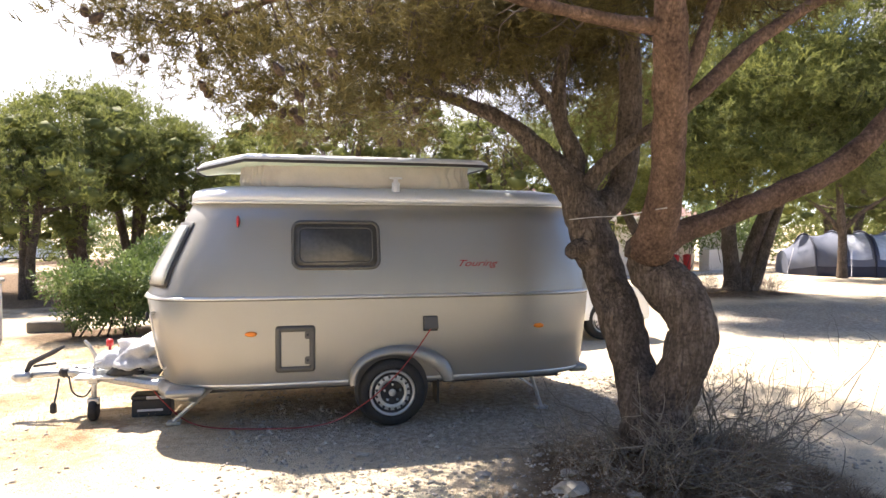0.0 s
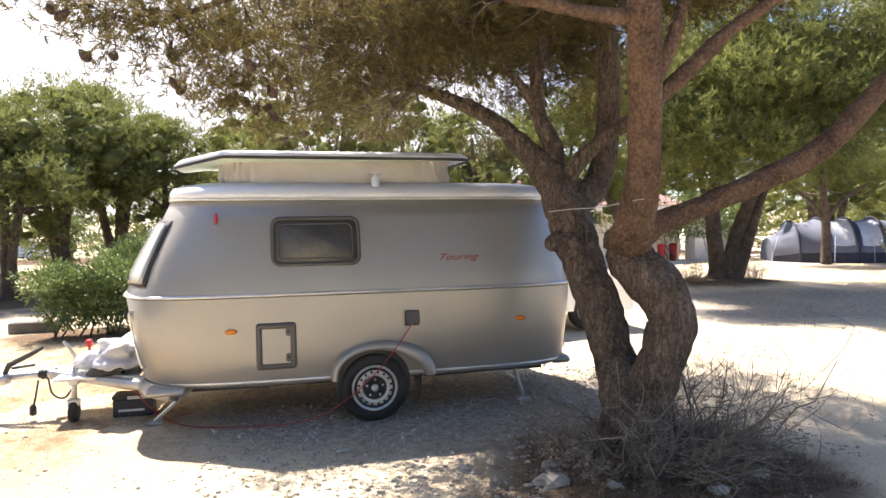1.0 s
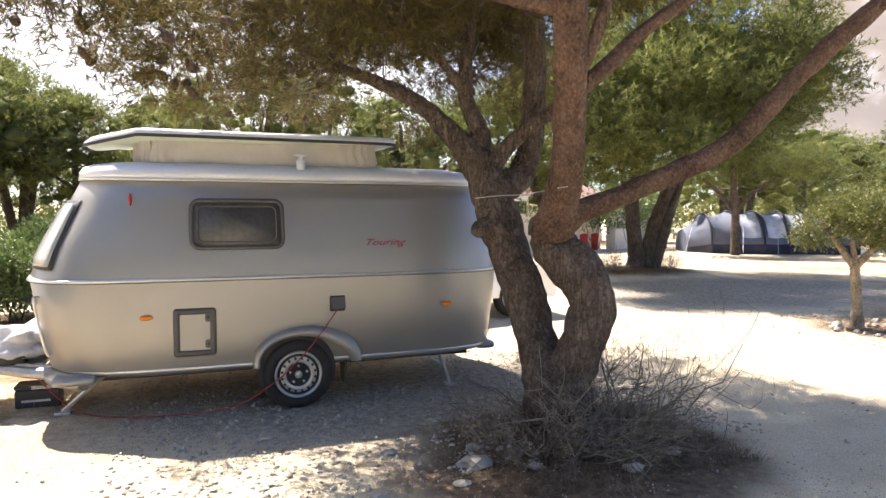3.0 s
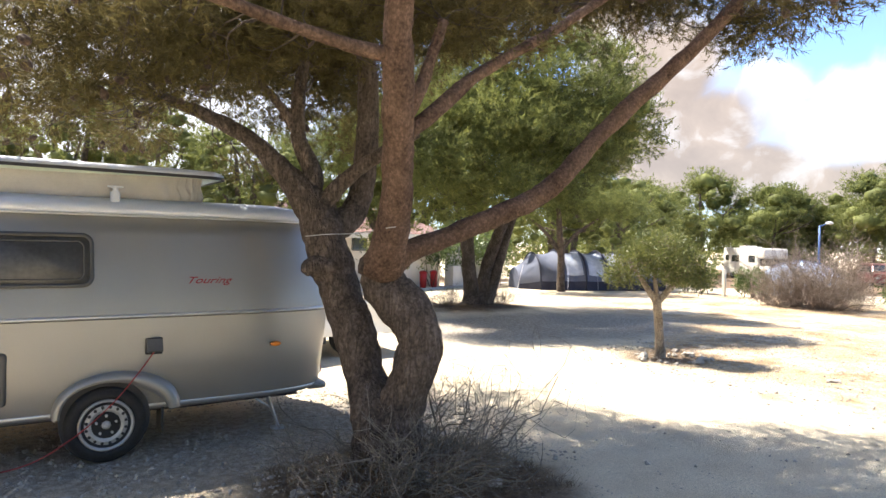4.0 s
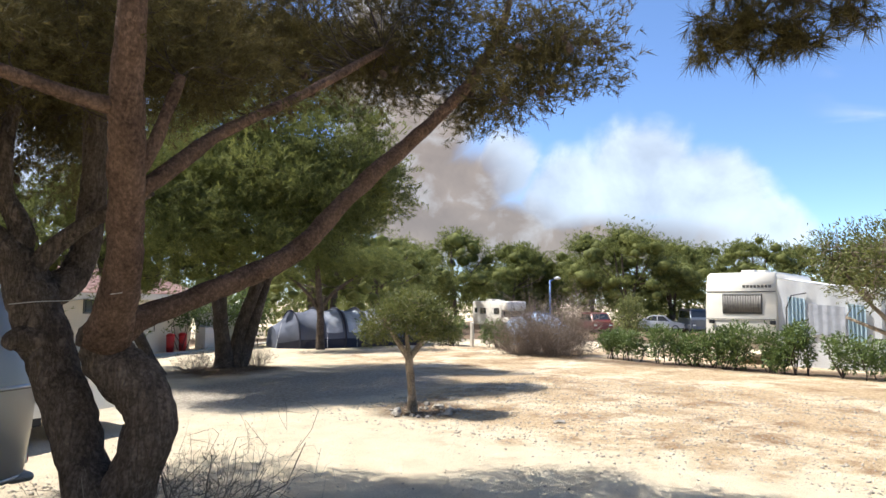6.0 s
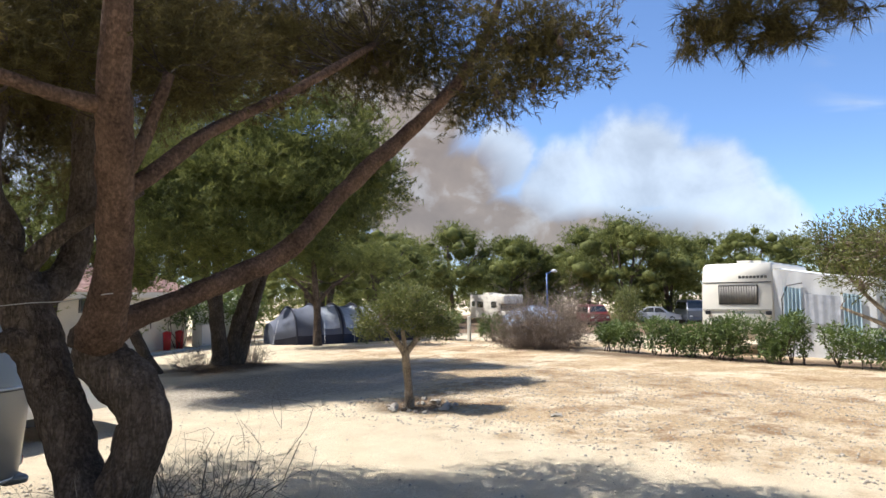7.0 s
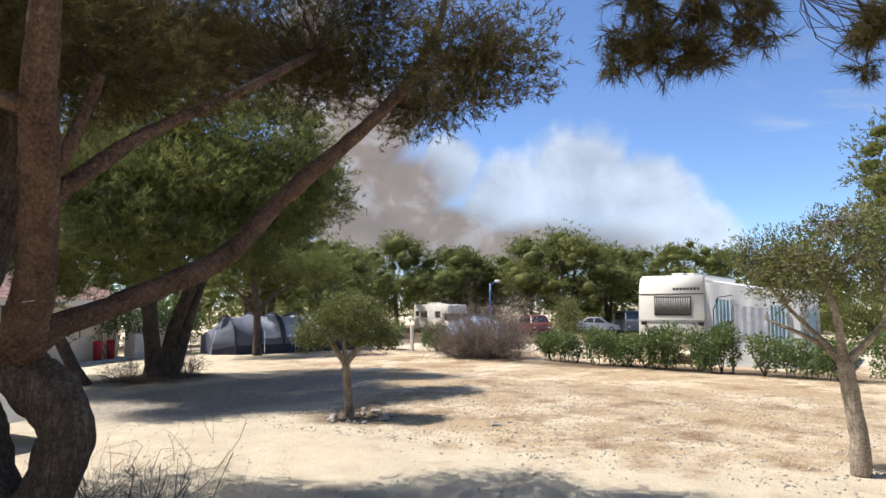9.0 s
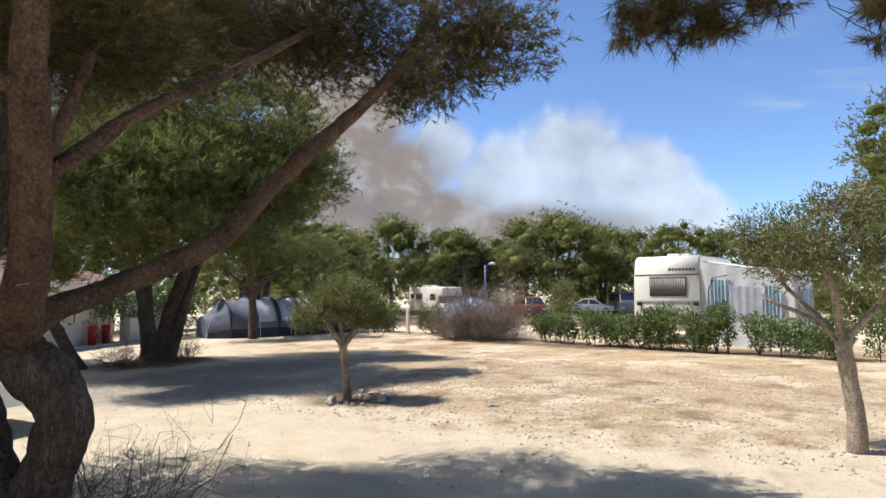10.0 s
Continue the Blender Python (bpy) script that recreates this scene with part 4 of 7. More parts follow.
MAIN_LIMBS = [
    ("trunk", [(1.78, -1.41, 0.14, 0.27), (1.75, -1.31, 0.41, 0.20), (1.75, -1.10, 0.71, 0.16), (1.73, -0.92, 1.05, 0.18), (1.69, -0.73, 1.35, 0.17), (1.64, -0.59, 1.66, 0.19), (1.58, -0.51, 1.95, 0.18)], M_BARK),
    ("limb", [(1.60, -0.52, 1.90, 0.17), (1.49, -0.41, 2.17, 0.15), (1.31, -0.28, 2.41, 0.10), (1.06, -0.13, 2.67, 0.07), (0.75, 0.02, 2.85, 0.06), (0.42, 0.15, 2.98, 0.04)], M_BARK),
    ("limb", [(1.51, -0.44, 2.10, 0.10), (1.55, -0.38, 2.40, 0.09), (1.46, -0.29, 2.70, 0.07), (1.47, -0.24, 3.09, 0.06), (1.54, -0.21, 3.42, 0.04)], M_BARK),
    ("limb", [(1.48, -0.30, 2.68, 0.05), (1.32, -0.23, 2.95, 0.04), (1.10, -0.15, 3.21, 0.03)], M_BARK),
    ("limb", [(1.64, -0.48, 1.88, 0.15), (1.92, -0.45, 2.05, 0.12), (2.04, -0.41, 2.38, 0.11), (2.09, -0.38, 2.94, 0.10), (2.09, -0.32, 3.51, 0.09), (2.06, -0.24, 4.13, 0.06)], M_BARK),
    ("limb", [(1.58, -0.51, 2.07, 0.08), (1.69, -0.61, 2.25, 0.07), (1.83, -0.80, 2.44, 0.06), (1.94, -1.10, 2.56, 0.06), (2.06, -1.29, 2.69, 0.05)], M_BARK),
    ("trunk", [(1.79, -1.42, 0.14, 0.26), (1.89, -1.41, 0.52, 0.18), (2.00, -1.46, 0.84, 0.18), (2.04, -1.45, 1.06, 0.18), (1.97, -1.29, 1.29, 0.20), (1.86, -1.16, 1.48, 0.18), (1.82, -1.20, 1.67, 0.17)], M_BARK),
    ("trunk", [(1.82, -1.20, 1.57, 0.17), (1.78, -1.41, 1.85, 0.14), (1.74, -1.56, 2.15, 0.12), (1.67, -1.69, 2.45, 0.12), (1.59, -1.82, 2.72, 0.11), (1.53, -1.90, 3.03, 0.11), (1.48, -1.99, 3.32, 0.10), (1.44, -2.08, 3.63, 0.09), (1.43, -2.13, 4.18, 0.07), (1.50, -2.12, 4.80, 0.05), (1.59, -2.06, 5.40, 0.02)], M_BARK2),
    ("limb", [(1.90, -1.09, 1.53, 0.13), (2.03, -1.16, 1.69, 0.10), (2.40, -1.22, 1.84, 0.09), (2.80, -1.34, 2.02, 0.09), (3.16, -1.44, 2.19, 0.09), (3.41, -1.54, 2.39, 0.09), (3.71, -1.63, 2.73, 0.08), (4.04, -1.79, 3.10, 0.08), (4.33, -1.98, 3.42, 0.07), (4.68, -2.25, 3.87, 0.062), (4.93, -2.45, 4.32, 0.052), (5.12, -2.58, 4.8, 0.04), (5.25, -2.6, 5.3, 0.02)], M_BARK2),
    ("limb", [(1.66, -1.72, 2.54, 0.07), (1.84, -1.75, 2.69, 0.06), (2.09, -1.74, 2.90, 0.06), (2.35, -1.75, 3.12, 0.05), (3.00, -1.82, 3.54, 0.04), (3.45, -1.84, 3.85, 0.04), (4.02, -1.87, 4.26, 0.03)], M_BARK2),
    ("limb", [(1.63, -1.79, 2.64, 0.06), (1.76, -1.81, 2.87, 0.05), (1.85, -1.81, 3.12, 0.04), (1.95, -1.82, 3.42, 0.04)], M_BARK2),
    ("limb", [(1.49, -1.87, 3.08, 0.06), (1.22, -1.90, 3.08, 0.05), (0.94, -1.92, 3.10, 0.04), (0.63, -1.95, 3.13, 0.04), (0.29, -1.99, 3.17, 0.034), (-0.3, -1.88, 3.24, 0.028), (-0.9, -1.65, 3.16, 0.022), (-1.45, -1.48, 2.98, 0.014)], M_BARK2),
    ("stub", [(1.82, -1.20, 1.54, 0.12), (1.70, -1.18, 1.63, 0.07), (1.65, -1.18, 1.54, 0.03)], M_BARK),
    ("stub", [(1.60, -0.68, 1.57, 0.14), (1.43, -0.69, 1.57, 0.08), (1.38, -0.69, 1.52, 0.04)], M_BARK),
]
CROWN_LEFT = [
    (-1.96, -1.6, 3.02, 0.29), (-1.7, -1.48, 2.89, 0.31), (-1.45, -1.38, 2.76, 0.29),
    (-1.25, -1.6, 2.99, 0.41), (-1.14, -1.28, 2.6, 0.29), (-0.92, -1.53, 2.79, 0.41),
    (-0.58, -0.47, 3.41, 0.65), (-0.75, -1.1, 2.53, 0.28), (-0.35, -0.13, 2.96, 0.52),
    (-0.13, -0.76, 3.25, 0.65), (0.04, -0.54, 2.86, 0.46), (0.27, -0.92, 3, 0.46),
    (0.32, -1.21, 3.26, 0.56),
]
CROWN_RIGHT = [
    (1.86, 0.36, 3.46, 0.44), (2.21, 0.43, 3.66, 0.44), (2.48, 0.52, 3.4, 0.39),
    (1.68, 0.21, 3.05, 0.33), (2.49, 0.07, 3.88, 0.44), (3.1, -0.62, 4.4, 0.66),
    (3.36, -1.08, 4.14, 0.55), (3.86, -1.26, 4.23, 0.61), (4.4, -1.54, 4.02, 0.46),
    (4.47, -1.78, 4.38, 0.66), (4.9, -2.03, 4.27, 0.55), (5.21, -2.31, 3.93, 0.44),
    (4.28, -3.28, 3.71, 0.46), (4.44, -3.60, 3.82, 0.46), (4.34, -3.40, 4.08, 0.46),
    (4.58, -3.72, 4.11, 0.42), (3.01, 0.03, 3.96, 0.44), (1.87, -0.49, 3.68, 0.55),
]
CROWN_FAR = [
    (4, 0.76, 4.61, 0.55), (4.77, 0.44, 4.72, 0.55), (4.53, -1.87, 4.86, 0.66),
    (4.91, -1.08, 4.74, 0.55), (4.97, -2.12, 4.73, 0.61), (4.92, -1.72, 4.36, 0.44),
    (4.20, -3.13, 4.38, 0.46), (4.40, -3.13, 3.93, 0.37), (5.44, -2.1, 4, 0.39),
    (4.61, -3.36, 4.32, 0.37), (2.46, 0.04, 4.15, 0.66), (0.95, 0.37, 3.92, 0.55),
    (1.57, 0.5, 4.14, 0.55), (2.13, 0.71, 4.18, 0.55), (1.54, 1.25, 3.58, 0.44),
    (2.62, -0.5, 4.86, 0.88),
]
CROWN_HIGH = [
    (1.2, 0.7, 4.7, 0.9), (2.3, 0.4, 4.9, 0.9),
    (3.3, 0.2, 4.9, 0.8), (1.6, -0.4, 5.2, 0.9), (0.7, 1.6, 5.3, 0.9), (1.7, 1.8, 5.3, 1),
    (2.7, 1.5, 5.3, 1), (3.2, 1.4, 5.3, 0.8), (2, 1, 5.7, 0.9), (0.6, 0.9, 5, 0.7), (0.15, 1.1, 4.7, 0.6), (-0.2, 1.3, 5, 0.42), (0.05, 1.6, 5.2, 0.5), (2.2, 3, 4.7, 0.9), (3.2, 2.9, 4.7, 0.9), (1.3, 2.8, 4.9, 0.8), (3.1, 0.5, 5.6, 0.9), (3.4, 1.9, 5, 0.7), (3.8, 0.7, 4.6, 0.65), (4.1, -0.3, 4.7, 0.5), 
]
CROWN_TOP = [
    (0.86, -0.6, 3.75, 0.77), (1.21, -0.94, 3.79, 0.88), 
    (0.44, -0.37, 4.58, 1.1), (1.61, -1.48, 3.94, 0.88),
    (2.32, -1.47, 3.7, 0.77), (0.63, -1.04, 3.25, 0.55), (3.56, -1.25, 5.14, 0.99),
    (4.54, -1.86, 5.37, 0.99), (0.85, -1.16, 3.43, 0.55), (0.54, -0.86, 3.18, 0.44),
    (1.75, 0.89, 3.63, 0.5), (0.87, -0.28, 3.14, 0.44), (2.11, 0.29, 3.4, 0.5),
    (1.79, 1.3, 3.11, 0.39), (2.49, 0.77, 2.93, 0.39), (1.61, -0.14, 3.72, 0.61),
    (-1.84, -1.31, 3.1, 0.33), (-1.06, -1.41, 2.99, 0.39), (-1.36, -1.13, 2.63, 0.24),
    (-1.49, -1.45, 3.05, 0.39), (3.29, 0.39, 4.68, 0.77), (4, 0.28, 5.04, 0.77),
    (4.69, -0.03, 5.09, 0.77), (5.22, -0.25, 4.87, 0.61),
]
CROWN_OVER_ROOF = [
    (-1.25, 1.16, 3.64, 0.5), (-0.76, 1.34, 3.31, 0.5), (-0.34, 0.74, 3.69, 0.55), (0.08, 1.44, 3.25, 0.5), (0.37, 0.98, 3.63, 0.55), (0.38, 1.76, 2.85, 0.36),
    (-0.26, 1.82, 2.95, 0.4), (0.92, 1.25, 3.37, 0.5), (0.91, 0.55, 3.66, 0.55), (1.58, 1.31, 3.54, 0.5), (1.49, 0.52, 3.8, 0.55), (2.18, 1.36, 3.33, 0.45),
    (2.26, 0.74, 3.69, 0.5), (2.84, 1.21, 3.33, 0.45), (-0.76, 2.24, 2.87, 0.35), (1.63, 1.87, 2.67, 0.36), (0.38, 1.26, 3.95, 0.5),
    (0.3, -2.0, 3.36, 0.33), (-0.1, -1.9, 3.32, 0.35), (0.7, -1.9, 3.42, 0.3), (-0.55, -1.75, 3.15, 0.33), (0.2, -1.35, 3.08, 0.3),
    (0.84, 1.4, 3.75, 0.45), (0.71, 2.31, 3.43, 0.45), (0.54, 2.6, 2.98, 0.4), (1.33, 1.24, 3.98, 0.45),
]
CROWN_BETWEEN = [
    (1.47, 0.34, 4.05, 0.5), (2.08, 0.61, 3.86, 0.45), (2.47, 1.07, 3.54, 0.4), (3.16, -0.05, 4.04, 0.5), (3.13, -0.69, 4.16, 0.5), (3.83, -0.36, 3.92, 0.4),
    (3.3, 0.57, 4.57, 0.5), (3.8, 0.54, 4.3, 0.45), (3.62, -0.35, 4.49, 0.5), (4.13, -0.41, 4.24, 0.45), (4.05, -1.08, 4.44, 0.5), (4.31, -1.51, 4.38, 0.45),
    (4.49, -1.79, 4.04, 0.4), (3.74, 1.47, 3.99, 0.4), (5.25, -1.95, 3.93, 0.36), (5.42, -2.29, 4.29, 0.42), (4.38, -3.32, 4.05, 0.35),
]


def ovals(balls):
    """Flattened clumps from centres and radii."""
    return [(x, y, z, r, r, r * 0.65) for x, y, z, r in balls]


crown = ovals(CROWN_LEFT + CROWN_RIGHT + CROWN_FAR + CROWN_HIGH + CROWN_TOP + CROWN_OVER_ROOF + CROWN_BETWEEN)
roots = [p for _, pts, _ in MAIN_LIMBS for p in spline(pts, 6)[0][12:] if p[2] > 2.2]
main_pine = pine("forked_pine", "old pine with forked leaning trunks and a spreading crown", MAIN_LIMBS, M_BARK, crown, roots,
                 tufts(crown, 70000, 11, 0.085, 0.0066, 11, up=0.15, cone=0.8, shell=0.5, clump=6, spread=0.10), 3, 2900, twig_r=0.008)
rng = random.Random(5)
for k in range(150):
    b = rng.choice(CROWN_LEFT if k < 48 else CROWN_RIGHT if k < 95 else CROWN_BETWEEN if k < 120 else CROWN_OVER_ROOF)
    c = Vector(b[:3]) + Vector((rng.uniform(-1, 1), rng.uniform(-1, 1), rng.uniform(-0.6, 0.2))) * b[3] * 0.8
    co = part("pine_cone", lathe(bmesh.new(), [(-0.045, 0.008), (-0.03, 0.026), (0.0, 0.032), (0.03, 0.02), (0.05, 0.005)], 8, "z"), M_CONE, main_pine)
    co.matrix_local = pose(*c, rng.uniform(-60, 60), rng.uniform(-60, 60), 0)
# a wire tied between the stems
tagged(wire("tie_wire", [(1.38, -0.69, 1.83), (1.51, -0.86, 1.85), (1.61, -1.14, 1.86), (1.67, -1.52, 1.90), (1.69, -1.64, 1.91)], 0.0035, M_STEEL), "thin wire strung between the pine stems", "wire")


# the dry shrub round its foot
def shrub(name, label, category, c, r, h, n, r0, seed, material, fork=5, up=0.6, group="", lean=(0, 0)):
    ob = thing(name, label, category, group, at=c)
    g = np.random.default_rng(seed)
    a = g.random(n) * 2 * math.pi
    q = np.sqrt(g.random(n)) * 0.35
    A = np.stack([np.cos(a) * q * r, np.sin(a) * q * r, np.zeros(n)], 1)
    s = 0.45 + 0.55 * g.random(n)
    B = np.stack([np.cos(a + g.normal(size=n) * 0.5) * r * s + lean[0], np.sin(a + g.normal(size=n) * 0.5) * r * s + lean[1], h * (up * g.random(n) + (1 - up) * (1.1 - s))], 1)
    V, F = twigs(A, B, r0, r0 * 0.5, seed, 0.2, 7)
    VV, FF, off = [V], [F], len(V)
    S, E = A, B
    for lev in range(2):
        k = fork
        t = 0.35 + 0.6 * g.random((len(S), k))
        st = (S[:, None] + (E - S)[:, None] * t[..., None]).reshape(-1, 3)
        d = np.repeat(E - S, k, 0)
        ln = np.linalg.norm(d, axis=1)[:, None]
        en = st + (d / ln + g.normal(size=st.shape) * 0.75) * ln * 0.27
        en[:, 2] = np.maximum(en[:, 2], 0.01)
        V, F = twigs(st, en, r0 * 0.5 / (lev + 1), r0 * 0.22 / (lev + 1), seed + lev + 1, 0.25, 4)
        VV.append(V)
        FF.append(F + off)
        off += len(V)
        S, E = st, en
        fork = max(2, fork - 2)
    V, F = np.concatenate(VV), np.concatenate(FF)
    cen = V[F].mean(1)
    sector = (np.floor((np.arctan2(cen[:, 1], cen[:, 0]) + math.pi) / (2 * math.pi) * 5).astype(int)) % 5
    for q in range(5):
        f = F[sector == q]
        if len(f):
            u, inv = np.unique(f, return_inverse=True)
            mesh_np("clump", V[u], inv.reshape(f.shape), material, ob)["kind"] = "stuff"
    return ob


shrub("dry_shrub", "dead leafless grey shrub round the foot of the pine", "shrub", (2.0, -1.62, 0.06), 0.95, 0.66, 60, 0.0075, 21, M_DEAD, 5, 0.75)
shrub("dry_shrub", "dead leafless grey shrub round the foot of the pine", "shrub", (1.5, -1.7, 0.05), 0.8, 0.46, 48, 0.007, 22, M_DEAD, 5, 0.7)
shrub("dry_shrub", "taller dead grey stems beside the pine trunk", "shrub", (2.5, -1.3, 0.05), 0.65, 0.78, 13, 0.008, 23, M_DEAD, 5, 0.9)


# ---- the small trees on the field ----
def small_tree(name, label, base, limbs, blobs, n, leaf, seed, twig_n=260, mt=None):
    tr = thing(name, label, "tree", "young trees on the field")
    for i, (nm, pts) in enumerate(limbs):
        limb(nm, pts, M_OLIVEBARK, tr, 10, 0.1, 5, seed + i)
    rt = [p[:3] for _, pts in limbs for p in pts[1:]]
    twig_part("twigs", blobs, rt, twig_n, 0.009, 0.003, seed, M_DRY, tr)
    V, F = leaves(blobs, n, leaf[0], leaf[1], seed)
    mesh_np("crown", V, F, mt or M_OLIVELEAF, tr, "fine grey-green leaves")
    return tr


OX, OY = 8.36, 1.19
small_tree("young_tree", "young round-crowned tree ringed with stones", (OX, OY, 0), [
    ("trunk", [(OX, OY, -0.05, 0.095), (OX - 0.02, OY, 0.3, 0.075), (OX - 0.05, OY + 0.02, 0.7, 0.07), (OX - 0.07, OY + 0.03, 0.95, 0.075)]),
    ("limb", [(OX - 0.07, OY + 0.03, 0.9, 0.06), (OX - 0.2, OY + 0.15, 1.15, 0.045), (OX - 0.32, OY + 0.3, 1.45, 0.02)]),
    ("limb", [(OX - 0.06, OY + 0.02, 0.9, 0.06), (OX + 0.1, OY - 0.1, 1.15, 0.045), (OX + 0.25, OY - 0.28, 1.45, 0.02)]),
    ("limb", [(OX - 0.06, OY + 0.03, 0.95, 0.05), (OX - 0.05, OY + 0.1, 1.3, 0.03), (OX + 0.02, OY + 0.1, 1.7, 0.015)])],
    [(OX - 0.3, OY + 0.35, 1.5, 0.45, 0.45, 0.35), (OX + 0.25, OY - 0.3, 1.48, 0.48, 0.45, 0.35), (OX, OY, 1.78, 0.5, 0.5, 0.34), (OX + 0.1, OY + 0.3, 1.7, 0.4, 0.4, 0.3),
     (OX - 0.1, OY - 0.25, 1.55, 0.42, 0.42, 0.35), (OX + 0.42, OY - 0.5, 1.28, 0.22, 0.22, 0.18), (OX - 0.45, OY + 0.55, 1.3, 0.25, 0.25, 0.2)], 15000, (0.06, 0.022), 31, 300)
for k in range(22):
    a = k * 2.39
    q = 0.22 + 0.42 * ((k * 7) % 11) / 10
    s = 0.028 + 0.055 * (((k * 13) % 7) / 7) ** 1.6
    lump("stone", (OX + 0.2 + q * 1.3 * math.cos(a), OY - 0.25 + q * math.sin(a), s * 0.3), (s * 1.3, s, s * 0.8), k, M_STONE, "pale rough stone laid round the young tree", "stone", amp=0.6, sub=2)["group"] = "stones round the young tree"

PX, PY = 8.12, -6.13
small_tree("young_tree", "young tree with sparse dry lower twigs", (PX, PY, 0), [
    ("trunk", [(PX, PY, -0.05, 0.11), (PX, PY, 0.4, 0.095), (PX + 0.02, PY + 0.06, 0.9, 0.09), (PX + 0.03, PY + 0.1, 1.25, 0.085)]),
    ("limb", [(PX + 0.03, PY + 0.1, 1.2, 0.055), (PX + 0.1, PY + 0.35, 1.5, 0.032), (PX + 0.15, PY + 0.7, 1.9, 0.02), (PX + 0.2, PY + 0.95, 2.3, 0.015)]),
    ("limb", [(PX + 0.03, PY + 0.1, 1.2, 0.055), (PX, PY - 0.2, 1.55, 0.032), (PX, PY - 0.5, 2.0, 0.02), (PX, PY - 0.7, 2.5, 0.015)]),
    ("limb", [(PX + 0.03, PY + 0.1, 1.2, 0.06), (PX - 0.1, PY + 0.15, 1.7, 0.04), (PX - 0.05, PY + 0.25, 2.2, 0.03), (PX, PY + 0.2, 2.8, 0.015)]),
    ("limb", [(PX + 0.03, PY + 0.1, 1.2, 0.05), (PX + 0.2, PY + 0.4, 1.45, 0.03), (PX + 0.1, PY + 0.9, 1.7, 0.015)])],
    [(PX, PY + 0.2, 2.45, 0.75, 0.8, 0.38), (PX + 0.1, PY + 0.75, 2.4, 0.5, 0.5, 0.33), (PX, PY - 0.6, 2.45, 0.6, 0.65, 0.4), (PX + 0.1, PY, 2.78, 0.5, 0.6, 0.22), (PX + 0.1, PY + 1.12, 2.45, 0.25, 0.25, 0.3), (PX + 0.1, PY + 0.5, 2.1, 0.6, 0.6, 0.3), (PX, PY - 0.3, 2.15, 0.6, 0.6, 0.3)], 14000, (0.06, 0.018), 35, 1100)


# ---- the tree group on the field's far side, with its shade ----
T2 = [
    (6.6, 6.21, 3.93, 0.99), (7.47, 6.14, 4.62, 1.1), (8.68, 6.01, 5.69, 1.21),
    (7.33, 5.51, 3.53, 0.88), (8.39, 5.23, 4.33, 1.21), (9.5, 5.33, 5.4, 1.1),
    (9.51, 4.78, 4.09, 1.1), (8.16, 4.89, 3.13, 0.77), (9.25, 4.48, 3.07, 0.66),
    (10.35, 4.8, 4.98, 1.1), (11.14, 4.85, 5.95, 0.77), (11.03, 4.37, 4.52, 0.88),
    (11.59, 4.34, 5.01, 0.5), (6.77, 5.88, 3.17, 0.66), (10.01, 5.95, 6.53, 0.88),
    (10.72, 5.56, 6.51, 0.77), (8.98, 7.04, 6.84, 0.99), (7.72, 7.17, 5.76, 0.99),
    (6.28, 6.62, 4.57, 0.88), (10.26, 4.33, 3.64, 0.55), (13.14, 7.1, 5.24, 1.1),
    (13.57, 6.63, 4.69, 0.88), (12.36, 7.17, 4.12, 1.1), (12.15, 8.06, 5.02, 1.21),
    (10.97, 7.77, 4.08, 1.1), (13.56, 6.65, 5.91, 0.77),
]
T2 += [(7.89, 8.7, 3.08, 0.8), (8.12, 7.56, 2.72, 0.7), (8.32, 6.4, 2.88, 0.7), (8.74, 5.79, 3.12, 0.75), (7.57, 7.38, 3.43, 0.8), (9.25, 5.09, 3, 0.6), (7.83, 9.69, 2.57, 0.7), (7.78, 6.24, 3.32, 0.7)]
T2 += [(8.5, 10.4, 4.8, 1.4), (10, 10.9, 5, 1.5), (11.5, 10.4, 5, 1.4), (13, 9.4, 4.9, 1.3), (9, 9, 5.5, 1.4),
       (11, 9, 5.6, 1.4), (12.6, 8.3, 5.2, 1.3), (8.2, 7.8, 4.8, 1.2), (9.7, 7.5, 5, 1.2), (10.7, 6.5, 5.2, 1.1), (9.9, 9.3, 4.9, 1.2),
       (7.4, 9.4, 4.6, 1.1), (14.2, 8.2, 4.6, 1.1)]
T2_LIMBS = [
    ("trunk", [(10.3, 9.1, -0.1, 0.30), (10.25, 9.05, 0.5, 0.22), (10.1, 9.0, 1.2, 0.19), (9.85, 8.7, 2.0, 0.16), (9.6, 8.2, 3.0, 0.12), (9.5, 7.6, 4.0, 0.08)], None),
    ("trunk", [(10.5, 9.05, -0.1, 0.30), (10.6, 9.0, 0.5, 0.21), (10.72, 8.9, 1.3, 0.18), (10.8, 8.5, 2.2, 0.15), (10.9, 7.8, 3.4, 0.12), (11.0, 6.8, 4.6, 0.08)], None),
    ("trunk", [(10.62, 8.95, 0.0, 0.22), (10.85, 8.85, 0.7, 0.17), (11.0, 8.7, 1.5, 0.14), (11.2, 8.4, 2.6, 0.10), (11.4, 7.8, 3.6, 0.06)], None),
    ("limb", [(10.1, 9.0, 1.2, 0.12), (9.6, 8.6, 1.9, 0.09), (8.8, 7.8, 2.8, 0.07), (8.0, 7.2, 3.6, 0.04)], None),
    ("limb", [(10.75, 8.6, 2.0, 0.09), (10.4, 7.6, 2.8, 0.07), (10.0, 6.2, 3.4, 0.04)], None),
]
